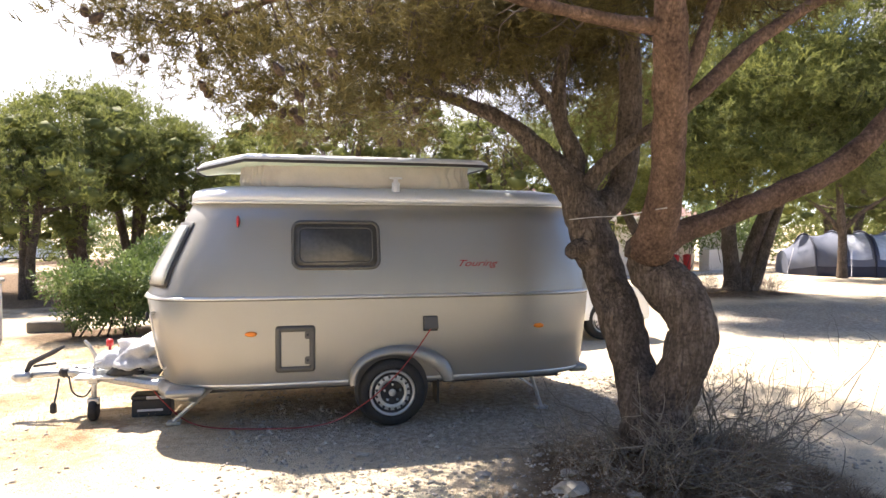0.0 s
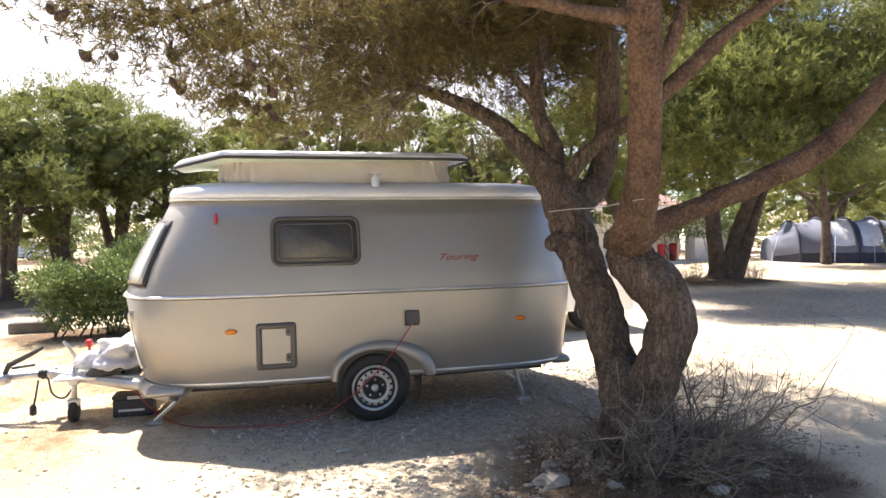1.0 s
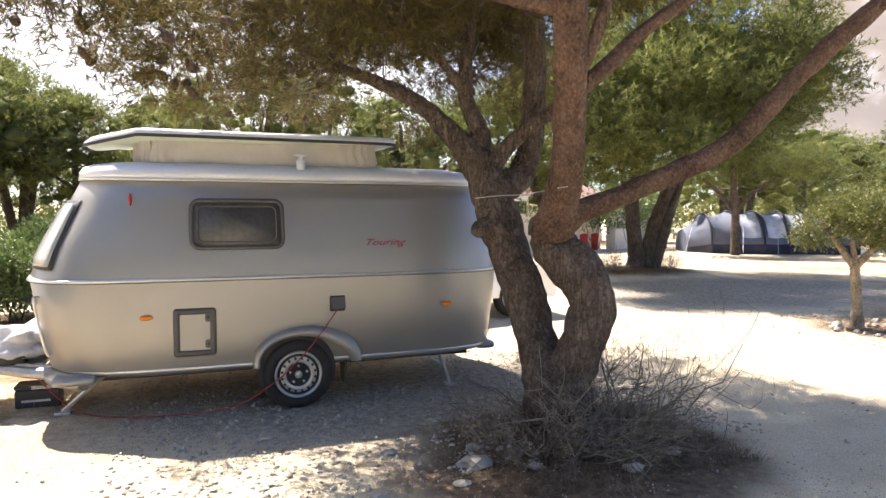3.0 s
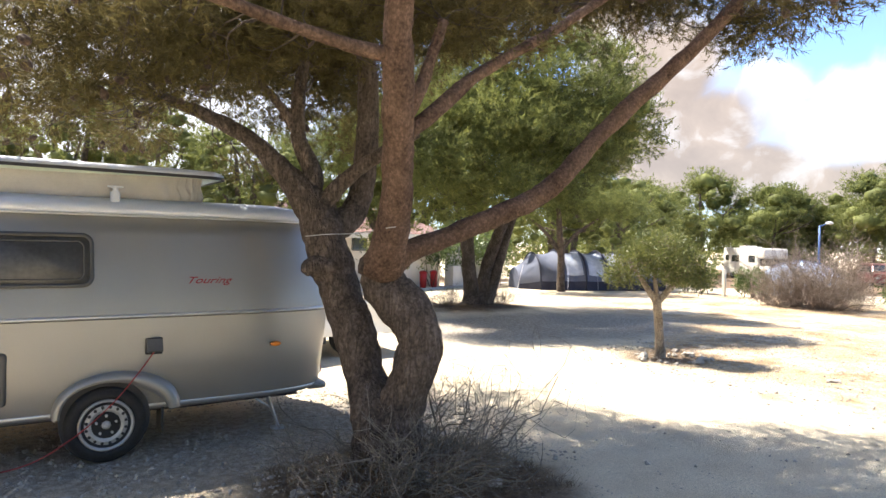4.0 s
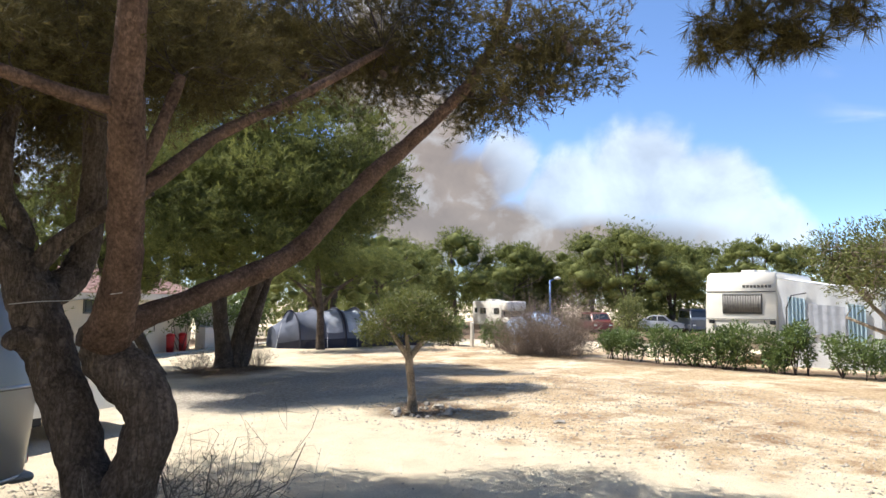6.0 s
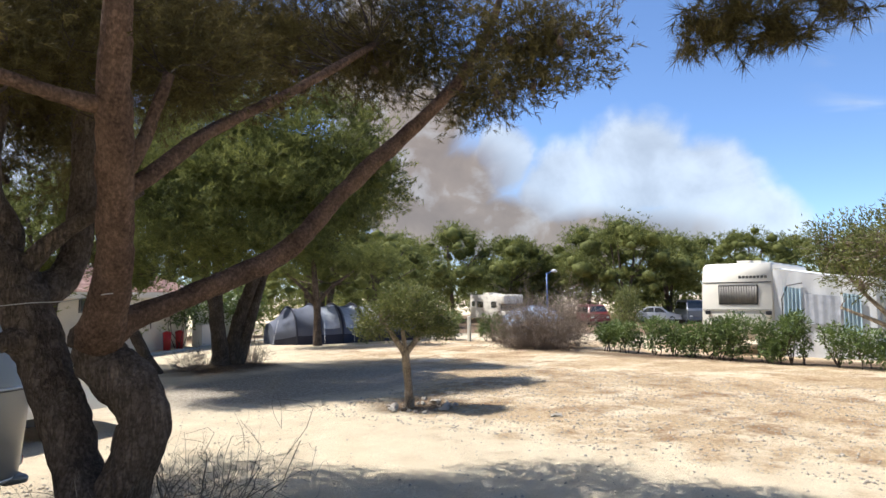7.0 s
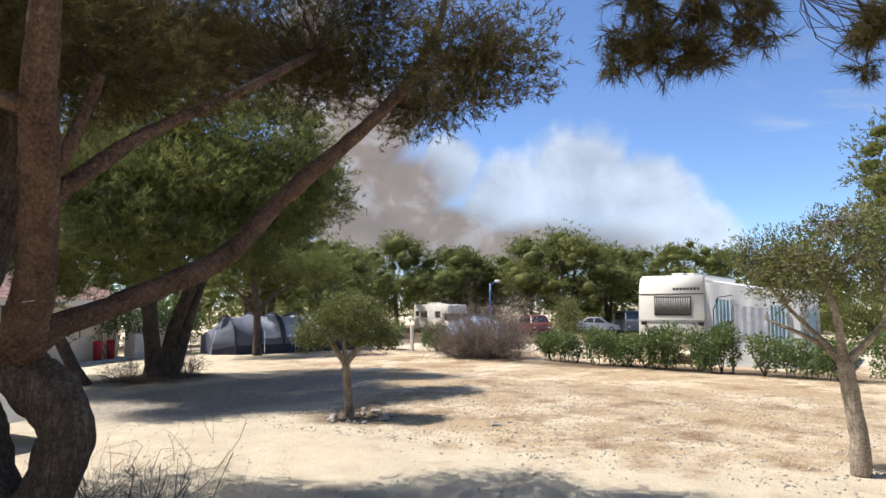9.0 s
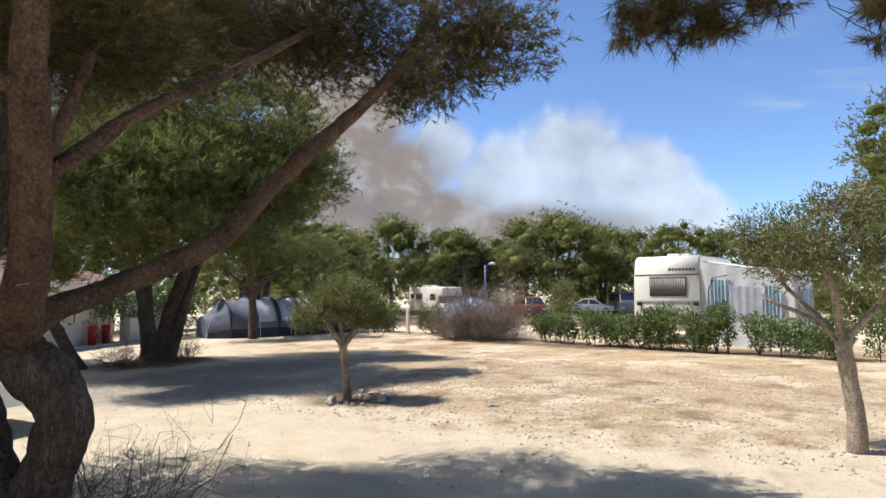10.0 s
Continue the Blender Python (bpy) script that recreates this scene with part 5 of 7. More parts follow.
pine("field_pine", "many-stemmed pine with a dense sunlit crown", T2_LIMBS, M_BARK, ovals(T2), [p for _, pts, _ in T2_LIMBS for p in spline(pts, 5)[0] if p[2] > 2.7],
     dense_crown(ovals(T2), 54000, 6, 0.135, 0.021, 51, 8, 0.16, 0.32, 0.34), 60, 420, M_NEEDLE_FAR, 0.02, "pines of the campsite", rough=0.12)
shrub("dry_shrub", "low dead brush at the foot of the field pine", "shrub", (9.6, 9.2, 0.06), 0.7, 0.55, 60, 0.008, 24, M_DRY, 4, 0.8)
shrub("dry_shrub", "low dead brush at the foot of the field pine", "shrub", (11.3, 9.0, 0.06), 0.6, 0.55, 50, 0.008, 25, M_DRY, 4, 0.8)
ln_ = thing("leaning_pine", "slim pine trunk leaning over the lane", "pine tree", "pines of the campsite")
limb("trunk", [(8.72, 9.45, -0.05, 0.19), (8.55, 9.6, 0.35, 0.15), (8.3, 9.8, 1.0, 0.14), (7.9, 10.1, 1.9, 0.13), (7.4, 10.3, 3.2, 0.10), (7.2, 10.3, 4.2, 0.06)], M_BARK, ln_, 12, 0.1, 5, 66)
V, F = tufts([(7.2, 10.2, 4.4, 1.3, 1.2, 0.8), (6.2, 10.8, 4.2, 1.1, 1.0, 0.7), (7.9, 9.6, 4.9, 1.0, 1.0, 0.7)], 2600, 11, 0.15, 0.014, 67, up=0.5, clump=7, spread=0.17)
mesh_np("crown", V, F, M_NEEDLE_FAR, ln_)


# ---- pines further off ----
def far_pine(base, h, spread, seed, label="umbrella-shaped pine in the distance", trunk=0.2, stems=2, low=0.38, n=3000, size=1.0, group="pines of the campsite"):
    """A pine at some distance: stems, limbs and a clumped crown."""
    g = random.Random(seed)
    x, y = base
    tr = thing("distant_pine", label, "pine tree", group, at=(x, y, ground_height(x, y)))
    tips = []
    for s in range(stems):
        dx, dy = g.uniform(-0.25, 0.25) * spread, g.uniform(-0.25, 0.25) * spread
        pts = [(0.15 * s, 0.1 * s, -0.1, trunk * 1.25), (dx * 0.25, dy * 0.25, h * 0.2, trunk), (dx * 0.6, dy * 0.6, h * 0.45, trunk * 0.8), (dx, dy, h * 0.8, trunk * 0.35)]
        limb("trunk", pts, M_BARK, tr, 8, 0.1, 3, seed + s)
        for q in range(3):
            a = g.uniform(0, 6.28)
            e = (dx + math.cos(a) * spread * 0.6, dy + math.sin(a) * spread * 0.6, h * g.uniform(0.55, 0.8))
            limb("limb", [(*pts[2][:3], trunk * 0.5), (*(Vector(pts[2][:3]) * 0.5 + Vector(e) * 0.5 + Vector((0, 0, -0.1 * h * 0.3))), trunk * 0.35), (*e, trunk * 0.15)], M_BARK, tr, 6, 0.1, 3, seed + q)
    blobs = []
    for k in range(58):
        a, q = g.uniform(0, 6.28), math.sqrt(g.random())
        top = h * (low + (1 - low) * (1 - 0.55 * q ** 2.2))
        zc = g.uniform(h * low + 0.1 * h, top) if g.random() < 0.45 else top - 0.07 * h
        r = spread * g.uniform(0.17, 0.33)
        blobs.append((math.cos(a) * q * spread * 0.85, math.sin(a) * q * spread * 0.85, zc, r, r, r * 0.72))
    mesh_np("crown", *dense_crown(blobs, int(n * (1.05 if size < 1 else 1.6)), 4, 0.14 * size, 0.034 * size, seed, 6, 0.12 * size, 0.32, 0.36 if size < 1 else 0.47), M_NEEDLE_FAR, tr)
    return tr


FAR_PINES = [
    (57.5, 34.4, 9.9, 6.2, 6400),
    (63.1, 17.7, 9.7, 7.0, 6612),
    (66.3, 23.1, 9.6, 5.7, 5175),
    (69.2, 15.2, 9.1, 5.1, 4598),
    (71.2, 7.4, 9.7, 4.8, 4598),
    (84.8, 15.2, 9.9, 5.4, 3736),
    (77.7, 4.3, 8.7, 4.1, 3450),
    (81.2, 38.2, 8.4, 6.4, 4023),
    (71.8, 38.5, 7.0, 4.8, 3162),
    (24.8, 16.6, 5.5, 3.6, 4140),
    (45.0, 31.4, 8.0, 5.4, 4800),
    (20.3, 15.5, 5.4, 3.6, 3679),
    (70.3, -2.2, 8.2, 5.5, 3736),
]
CAMP_PINES = [
    (21.3, -7.9, 6.4, 1.7, 3449),
    (16.3, -8.0, 7.1, 2.1, 3600),
    (-6.3, 13.4, 5.4, 2.9, 5979),
    (-6.8, 11.2, 4.4, 2.2, 4830),
    (-5.2, 14.7, 5.7, 2.6, 5290),
    (-3.8, 14.0, 4.7, 2.0, 4140),
    (-8.5, 12.7, 4.4, 2.7, 3449),
    (0.4, 11.1, 5.4, 2.7, 4830),
    (2.5, 11.9, 5.2, 2.5, 4370),
    (-1.3, 14.2, 5.0, 2.5, 3679),
    (4.3, 10.4, 4.7, 2.2, 3679),
    (7.4, 12.4, 5.2, 2.9, 3679),
    (23.9, 20.3, 9.1, 4.0, 5979),
    (22.5, 24.2, 8.2, 3.6, 4140),
    (18.0, 24.8, 7.8, 3.4, 3449),
]
WOOD_EDGE_PINES = [(61.5, 30.0, 9.0, 5.6, 5600), (66.0, 29.5, 7.6, 5.0, 4200)]
for i, (x, y, h, s, n) in enumerate(FAR_PINES + CAMP_PINES + WOOD_EDGE_PINES):
    far_pine((x, y), h, s, 100 + i * 7, n=int(n * (1.45 if math.hypot(x, y) < 38 else 1)), trunk=0.05 + 0.013 * h, stems=2 + i % 2, low=(0.19 if x < 0 else 0.14) + 0.03 * (i % 4), size=0.8 if math.hypot(x, y) < 38 else 1.7)


# ---- hedges and shrubs ----
def hedge(name, label, blobs, n, leaf, seed, category="hedge", material=None, group="", stems=12):
    ob = thing(name, label, category, group)
    g = random.Random(seed)
    A, B = [], []
    for k in range(stems):
        b = g.choice(blobs)
        A.append((b[0] + g.uniform(-0.3, 0.3) * b[3], b[1] + g.uniform(-0.3, 0.3) * b[4], 0))
        B.append((b[0] + g.uniform(-0.7, 0.7) * b[3], b[1] + g.uniform(-0.7, 0.7) * b[4], b[2] + 0.4 * b[5]))
    V, F = twigs(A, B, 0.02, 0.006, seed)
    mesh_np("stemwork", V, F, M_TWIG, ob)["kind"] = "stuff"
    V, F = leaves(blobs, n, leaf[0], leaf[1], seed)
    mesh_np("foliage", V, F, material or M_LEAF, ob)
    return ob


def blob_row(x0, y0, x1, y1, h, r, k, seed):
    g = random.Random(seed)
    out = []
    for i in range(k):
        t = (i + 0.5) / k
        for lv in range(2):
            rr = r * g.uniform(0.6, 1.15) * (0.85 if lv == 0 else 1.0)
            out.append((x0 + (x1 - x0) * t + g.uniform(-0.3, 0.3) * r, y0 + (y1 - y0) * t + g.uniform(-0.3, 0.3) * r, h * (0.38 if lv == 0 else 0.72) * g.uniform(0.82, 1.18), rr, rr, h * 0.28))
    return out


for x0, y0, x1, y1, h, r, k, n, sd in ((20.6, 2.9, 20.2, 1.3, 1.05, 0.6, 3, 4200, 71), (19.9, 0.9, 19.5, -0.8, 1.1, 0.62, 3, 4500, 72), (19.4, -0.9, 19.1, -1.9, 1.15, 0.6, 3, 3800, 73),
                                       (19.0, -2.4, 18.8, -3.6, 1.15, 0.5, 3, 3600, 74), (18.7, -3.9, 18.4, -6.2, 1.15, 0.6, 4, 4600, 75), (18.4, -6.4, 18.2, -10.5, 1.2, 0.6, 6, 5200, 76), (22.7, 8.8, 22.4, 7.6, 1.05, 0.55, 3, 3200, 77), (22.9, 11.6, 22.7, 9.9, 1.1, 0.6, 3, 3200, 78)):
    hedge("hedge_shrub", "leafy green hedge shrub along the field's edge", blob_row(x0, y0, x1, y1, h * (0.9 + 0.05 * (sd % 5)), r * 0.76, k, sd), n, (0.11, 0.04), sd, group="hedge along the field")
hedge("flowering_shrub", "dense glossy shrub with pale sunlit leaves", blob_row(-4.15, 5.35, -2.6, 5.95, 1.08, 0.5, 4, 81) + [(-3.2, 6.5, 1.0, 0.6, 0.5, 0.5)], 16000, (0.085, 0.032), 81, "shrub")
hedge("clipped_bush", "rounded clipped green bush under the pines", [(-4.4, 21.0, 0.9, 1.5, 1.2, 0.8), (-3.0, 21.5, 1.1, 1.1, 1.0, 0.8), (-6.6, 20.5, 0.8, 0.9, 0.9, 0.7)], 5200, (0.13, 0.05), 82, "shrub")
hedge("clipped_bush", "small round-headed green bush by the lane", [(-7.3, 17.5, 1.5, 0.75, 0.7, 0.5), (-7.5, 17.6, 0.9, 0.5, 0.5, 0.5)], 3200, (0.12, 0.045), 83, "shrub")
hedge("silver_shrub", "silvery small-leaved shrub by the gate pillar", [(-7.3, 7.6, 1.45, 0.8, 0.7, 0.55), (-7.5, 7.7, 0.9, 0.7, 0.6, 0.5)], 4200, (0.07, 0.025), 84, "shrub", M_OLIVELEAF)
hedge("green_shrub", "bright green shrubs behind the tunnel tent", [(14.0, 16.6, 1.6, 1.0, 0.8, 0.8), (15.6, 17.0, 1.7, 1.2, 0.8, 0.9), (17.0, 16.6, 1.4, 0.9, 0.8, 0.8)], 5200, (0.14, 0.06), 85, "shrub")
hedge("green_shrub", "broom-like green shrub beyond the hedge", [(27.5, 4.4, 1.1, 0.7, 0.75, 0.8), (27.5, 4.4, 1.75, 0.5, 0.6, 0.5)], 3600, (0.14, 0.03), 86, "shrub", M_OLIVELEAF)
shrub("bare_bush", "large bare grey-brown bush at the field's edge", "shrub", (20.7, 4.7, 0.0), 1.65, 1.95, 250, 0.014, 91, M_DRY, 5, 0.8)
shrub("bare_bush", "large bare grey-brown bush at the field's edge", "shrub", (20.5, 5.9, 0.0), 1.2, 1.45, 120, 0.013, 92, M_DRY, 5, 0.8)
tagged(part("white_post", boxed(22.25, 22.37, 9.12, 9.24, -0.05, 1.02, 0.012), M_WHITE), "short white painted post at the field's edge", "post")
gp = thing("gate_pillar", "low white rendered pillar by the lane", "pillar", at=(-5.36, 5.35, 0))
part("shaft", boxed(-0.22, 0.22, -0.22, 0.22, -0.05, 0.86, 0.02), M_WALL2, gp)
part("cap", boxed(-0.25, 0.25, -0.25, 0.25, 0.862, 0.93, 0.02), M_CONCRETE, gp, "grey concrete cap")
tagged(part("kerb_block", boxed(-5.0, -4.3, 6.05, 6.3, -0.02, 0.17, 0.03), M_DARKSTONE), "dark stone kerb block beside the shrub", "kerb")


# ---- tunnel tent ----
def build_tent():
    a, b = Vector((17.2, 13.8, 0)), Vector((22.2, 11.65, 0))
    ax = (b - a).normalized()
    ang = math.degrees(math.atan2(ax.y, ax.x))
    L = (b - a).length
    t = thing("tunnel_tent", "long blue-grey tunnel tent with clear windows and dark skirt", "tent", at=(a.x, a.y, 0), rz=ang)
    H, W = 1.56, 1.35

    def arch(x, s=1.0, k0=0.0, k1=1.0, n=18):
        return [(x, W - W * s * math.cos(math.pi * (k0 + (k1 - k0) * k / n)), H * s * max(0.0, math.sin(math.pi * (k0 + (k1 - k0) * k / n))) ** 0.72) for k in range(n + 1)]
    xs = [-0.75, 0.0, 0.95, 1.9, 2.8, 3.7, 4.55, L - 0.1]
    sc = [0.55, 0.93, 1.0, 1.0, 1.0, 1.0, 1.0, 0.95]

    def sheet(x0, x1, s0, s1, k0, k1, out, mt, nm, lab=""):
        bm = bmesh.new()
        rows = []
        for q in range(5):
            u = q / 4
            s = s0 + (s1 - s0) * u - 0.065 * math.sin(math.pi * u) + out
            rows.append([bm.verts.new(p) for p in arch(x0 + (x1 - x0) * u, s, k0, k1)])
        for r0, r1 in zip(rows, rows[1:]):
            for i in range(len(r0) - 1):
                bm.faces.new((r0[i], r0[i + 1], r1[i + 1], r1[i]))
        return part(nm, bm, mt, t, lab, True)
    for i in range(len(xs) - 1):
        sheet(xs[i], xs[i + 1], sc[i], sc[i + 1], 0.0, 1.0, 0, M_TENT, "panel", "blue-grey cloth panel")
        sheet(xs[i], xs[i + 1], sc[i], sc[i + 1], 0.0, 0.045, 0.012, M_TENTDARK, "skirt", "dark cloth skirt")
        if i:
            sheet(xs[i] + 0.12, xs[i + 1] - 0.12, sc[i], sc[i + 1], 0.09, 0.40, 0.014, M_TENTCLEAR if i > 1 else M_TENT, "window", "clear plastic window")
    for i in range(1, len(xs)):
        p = arch(xs[i], sc[i] + 0.02)
        part("pole_sleeve", tube(bmesh.new(), p, [0.035] * len(p), 6), M_TENTDARK, t, "dark pole sleeve", True)
    bm = bmesh.new()
    bm.faces.new([bm.verts.new(p) for p in arch(-0.75, 0.55)])
    part("end_panel", bm, M_TENT, t)
    bm = bmesh.new()
    bm.faces.new([bm.verts.new(p) for p in arch(L - 0.1, 0.95)])
    part("end_panel", bm, M_TENT, t)
    for x, y in ((-0.7, -0.3), (1.2, -0.8), (2.45, -0.8)):
        part("guy_rope", tube(bmesh.new(), [(x, 0.25, 1.0), (x - 0.4, y, 0.0)], [0.006, 0.006], 4), M_COVER, t)


build_tent()
tt = thing("tent_pine", "slim dark tree standing before the tent", "tree", "pines of the campsite", at=(17.5, 13.0, 0))
limb("trunk", [(0, 0, -0.1, 0.2), (-0.02, 0.02, 0.6, 0.15), (0, 0.05, 1.4, 0.14), (-0.1, 0.05, 2.2, 0.13), (-0.2, 0.1, 3.6, 0.08)], M_BARK, tt, 10, 0.1, 5, 95)
limb("limb", [(-0.02, 0.05, 1.5, 0.09), (-0.5, 0.3, 2.2, 0.07), (-1.2, 0.7, 2.9, 0.04)], M_BARK, tt, 8, 0.1, 4, 96)
limb("limb", [(-0.02, 0.05, 1.6, 0.09), (0.5, -0.3, 2.3, 0.07), (1.3, -0.7, 2.9, 0.04)], M_BARK, tt, 8, 0.1, 4, 97)
V, F = tufts([(-1.4, 0.9, 3.0, 1.0, 1.0, 0.6), (0, 0.2, 3.3, 1.3, 1.2, 0.7), (1.4, -0.8, 3.1, 1.1, 1.0, 0.65), (0.3, -0.2, 3.9, 1.2, 1.2, 0.6), (-0.9, 0.3, 3.7, 0.9, 0.9, 0.55), (2.1, -1.3, 3.5, 0.8, 0.8, 0.5)], 4200, 11, 0.15, 0.015, 98, up=0.5, clump=8, spread=0.18)
mesh_np("crown", V, F, M_NEEDLE_FAR, tt)


# ---- wash house ----
def build_house():
    a = Vector((11.1, 15.9, 0))
    b = Vector((14.6, 17.2, 0))
    ax = (b - a).normalized()
    ang = math.degrees(math.atan2(ax.y, ax.x))
    L = (b - a).length
    h = thing("wash_house", "low cream-walled wash house with a red tiled roof", "building", at=(a.x, a.y, 0), rz=ang)
    H, D = 1.95, 5.0
    part("wall", boxed(-7.0, L, 0.0, 0.2, -0.1, H, 0.01), M_WALL, h, "cream rendered front wall")
    part("wall", boxed(-7.0, L, D - 0.2, D, -0.1, H, 0.01), M_WALL, h)
    part("wall", boxed(L - 0.2, L, 0.205, D - 0.205, -0.1, H + 0.4, 0.01), M_WALL2, h)
    part("wall", boxed(-7.0, -6.8, 0.205, D - 0.205, -0.1, H + 0.4, 0.01), M_WALL2, h)
    part("screen_wall", boxed(L + 0.05, L + 2.6, -0.4, -0.2, -0.1, 1.75, 0.01), M_WALL2, h, "pale rendered screen wall")
    part("screen_wall", boxed(L + 2.6, L + 2.8, -0.9, 1.5, -0.1, 1.75, 0.01), M_WALL2, h)
    part("low_wall", boxed(L - 0.1, L + 0.9, -0.75, -0.45, -0.1, 0.85, 0.015), M_WALL2, h)
    part("fascia", boxed(-7.3, L + 0.3, -0.42, -0.36, H - 0.05, H + 0.16, 0.01), M_WALL2, h, "white eaves board")
    # pantile roof: rows of half-round tiles
    bm = bmesh.new()
    n, rows = int((L + 7.6) / 0.22), 9
    sl = 0.30
    for r in range(rows):
        y0, y1 = -0.45 + r * 0.36, -0.45 + (r + 1) * 0.36 + 0.04
        z0, z1 = H + 0.12 + r * 0.36 * sl, H + 0.10 + (r + 1) * 0.36 * sl
        for k in range(n):
            x = -7.3 + k * 0.22
            pr = []
            for y, z in ((y0, z0 + 0.03), (y1, z1)):
                pr.append([bm.verts.new((x + 0.11 - 0.12 * math.cos(math.pi * q / 4), y, z + 0.07 * math.sin(math.pi * q / 4))) for q in range(5)])
            for q in range(4):
                bm.faces.new((pr[0][q], pr[0][q + 1], pr[1][q + 1], pr[1][q]))
            bm.faces.new(pr[0])
    part("roof_tiles", bm, M_TILE, h, "weathered red clay tiles", True)["kind"] = "stuff"
    bm = boxed(-7.3, L + 0.3, 2.8, D + 0.4, H + 0.9, H + 1.05)
    part("roof_back", bm, M_TILE, h)
    part("ridge", tube(bmesh.new(), [(-7.3, 2.8, H + 1.1), (L + 0.3, 2.8, H + 1.1)], [0.12, 0.12], 8), M_TILE, h)
    for x in (-4.2, -1.2):
        w = new("window")
        w.parent = h
        part("frame", boxed(x - 0.4, x + 0.4, -0.03, 0.02, 1.45, 1.95, 0.01), M_GREYPLASTIC, w)
        part("pane", boxed(x - 0.34, x + 0.34, -0.045, -0.025, 1.51, 1.89), M_CARGLASS, w)
    part("lamp_bracket", tube(bmesh.new(), [(1.5, 0.0, 1.6), (1.5, -0.15, 1.55), (1.5, -0.15, 0.8)], [0.02, 0.02, 0.02], 6), M_BLACK, h)
    for x in (L - 1.6, L - 0.9):
        c = thing("red_bin", "red painted bin against the wash house wall", "bin", "red bins", at=tuple(h.matrix_world @ Vector((x, -0.35, 0))))
        part("body", lathe(bmesh.new(), [(0.005, 0.13), (0.3, 0.14), (0.58, 0.15)], 18, "z"), M_RED, c, "", True)
        part("lid", lathe(bmesh.new(), [(0.582, 0.16), (0.62, 0.16), (0.67, 0.10), (0.69, 0.02)], 18, "z"), M_RED, c, "", True)
    k = tagged(part("pavement", boxed(0, L + 8, -0.16, 0.16, -0.04, 0.06, 0.02), M_CONCRETE), "pale concrete kerb before the wash house", "kerb", kind="structure")
    k.matrix_world = pose(*(h.matrix_world @ Vector((-4, -1.1, 0))), 0, 0, ang)


build_house()


# ---- vehicles ----
def car(name, label, at, rz, length, width, height, paint, van=False):
    c = thing(name, label, "car", "parked vehicles", at=(at[0], at[1], ground_height(*at)), rz=rz)
    L, W, H = length, width / 2, height
    zb = H * 0.56
    if van:
        prof = [(-L / 2, 0.3), (-L / 2, H * 0.55), (-L / 2 + 0.35, H * 0.62), (-L / 2 + 1.0, H * 0.97), (-L / 2 + 1.4, H), (L / 2 - 0.3, H), (L / 2 - 0.05, H * 0.9), (L / 2, 0.9), (L / 2, 0.3)]
    else:
        prof = [(-L / 2, 0.32), (-L / 2 + 0.02, 0.62), (-L / 2 + 0.25, 0.80), (-L / 2 + 1.05, zb + 0.10), (-L / 2 + 1.75, H - 0.06), (-L / 2 + 2.3, H), (L / 2 - 1.1, H - 0.03), (L / 2 - 0.35, zb + 0.22), (L / 2 - 0.06, zb + 0.05), (L / 2, 0.6), (L / 2 - 0.03, 0.3)]
    bm = bmesh.new()
    rings = []
    for y, ins in ((-W, 1.0), (-W + 0.04, 0.0), (W - 0.04, 0.0), (W, 1.0)):
        ring = []
        for x, z in prof:
            k = max(0.0, (z - zb) / (H - zb))
            yy = y * (1 - 0.2 * k)
            ring.append(bm.verts.new((x * (1 - 0.01 * ins), yy, z - 0.02 * ins * (z > 0.5))))
        rings.append(ring)
    n = len(prof)
    for a, b in zip(rings, rings[1:]):
        for k in range(n):
            bm.faces.new((a[k], a[(k + 1) % n], b[(k + 1) % n], b[k]))
    bm.faces.new(rings[0])
    bm.faces.new(rings[-1][::-1])
    part("body", bm, paint, c)
    for s in (-1, 1):
        # side glazing
        if van:
            panes = [((-L / 2 + 0.62, zb + 0.08), (-L / 2 + 1.15, H * 0.9), (-L / 2 + 1.6, H * 0.9), (-L / 2 + 1.6, zb + 0.08)), ((-L / 2 + 1.7, zb + 0.08), (-L / 2 + 1.7, H * 0.9), (L / 2 - 0.4, H * 0.9), (L / 2 - 0.3, zb + 0.08))]
        else:
            panes = [((-L / 2 + 1.3, zb + 0.10), (-L / 2 + 1.85, H - 0.12), (-L / 2 + 2.35, H - 0.09), (-L / 2 + 2.35, zb + 0.12)), ((-L / 2 + 2.43, zb + 0.12), (-L / 2 + 2.43, H - 0.09), (L / 2 - 1.1, H - 0.11), (L / 2 - 0.65, zb + 0.16))]
        for p in panes:
            bm = bmesh.new()
            f, g = [], []
            for x, z in p:
                k = max(0.0, (z - zb) / (H - zb))
                f.append(bm.verts.new((x, s * (W * (1 - 0.2 * k) + 0.006), z)))
                g.append(bm.verts.new((x, s * (W * (1 - 0.2 * k) - 0.02), z)))
            bm.faces.new(f)
            for k in range(4):
                bm.faces.new((f[k], f[(k + 1) % 4], g[(k + 1) % 4], g[k]))
            part("side_window", bm, M_CARGLASS, c)
        for x in (-L / 2 + 0.8, L / 2 - 0.8):
            wheel(c, x, s * W * 1.005, 0.31, 0.31, 0.20, s, "road wheel with silver rim")
        part("headlight", boxed(-L / 2 - 0.01, -L / 2 + 0.2, s * W * 0.75 - 0.15, s * W * 0.75 + 0.12, 0.60, 0.74, 0.03), M_TRIM, c)
        part("tail_light", boxed(L / 2 - 0.14, L / 2 + 0.01, s * W * 0.85 - 0.1, s * W * 0.85 + 0.08, 0.72, 0.95, 0.02), M_RED, c)
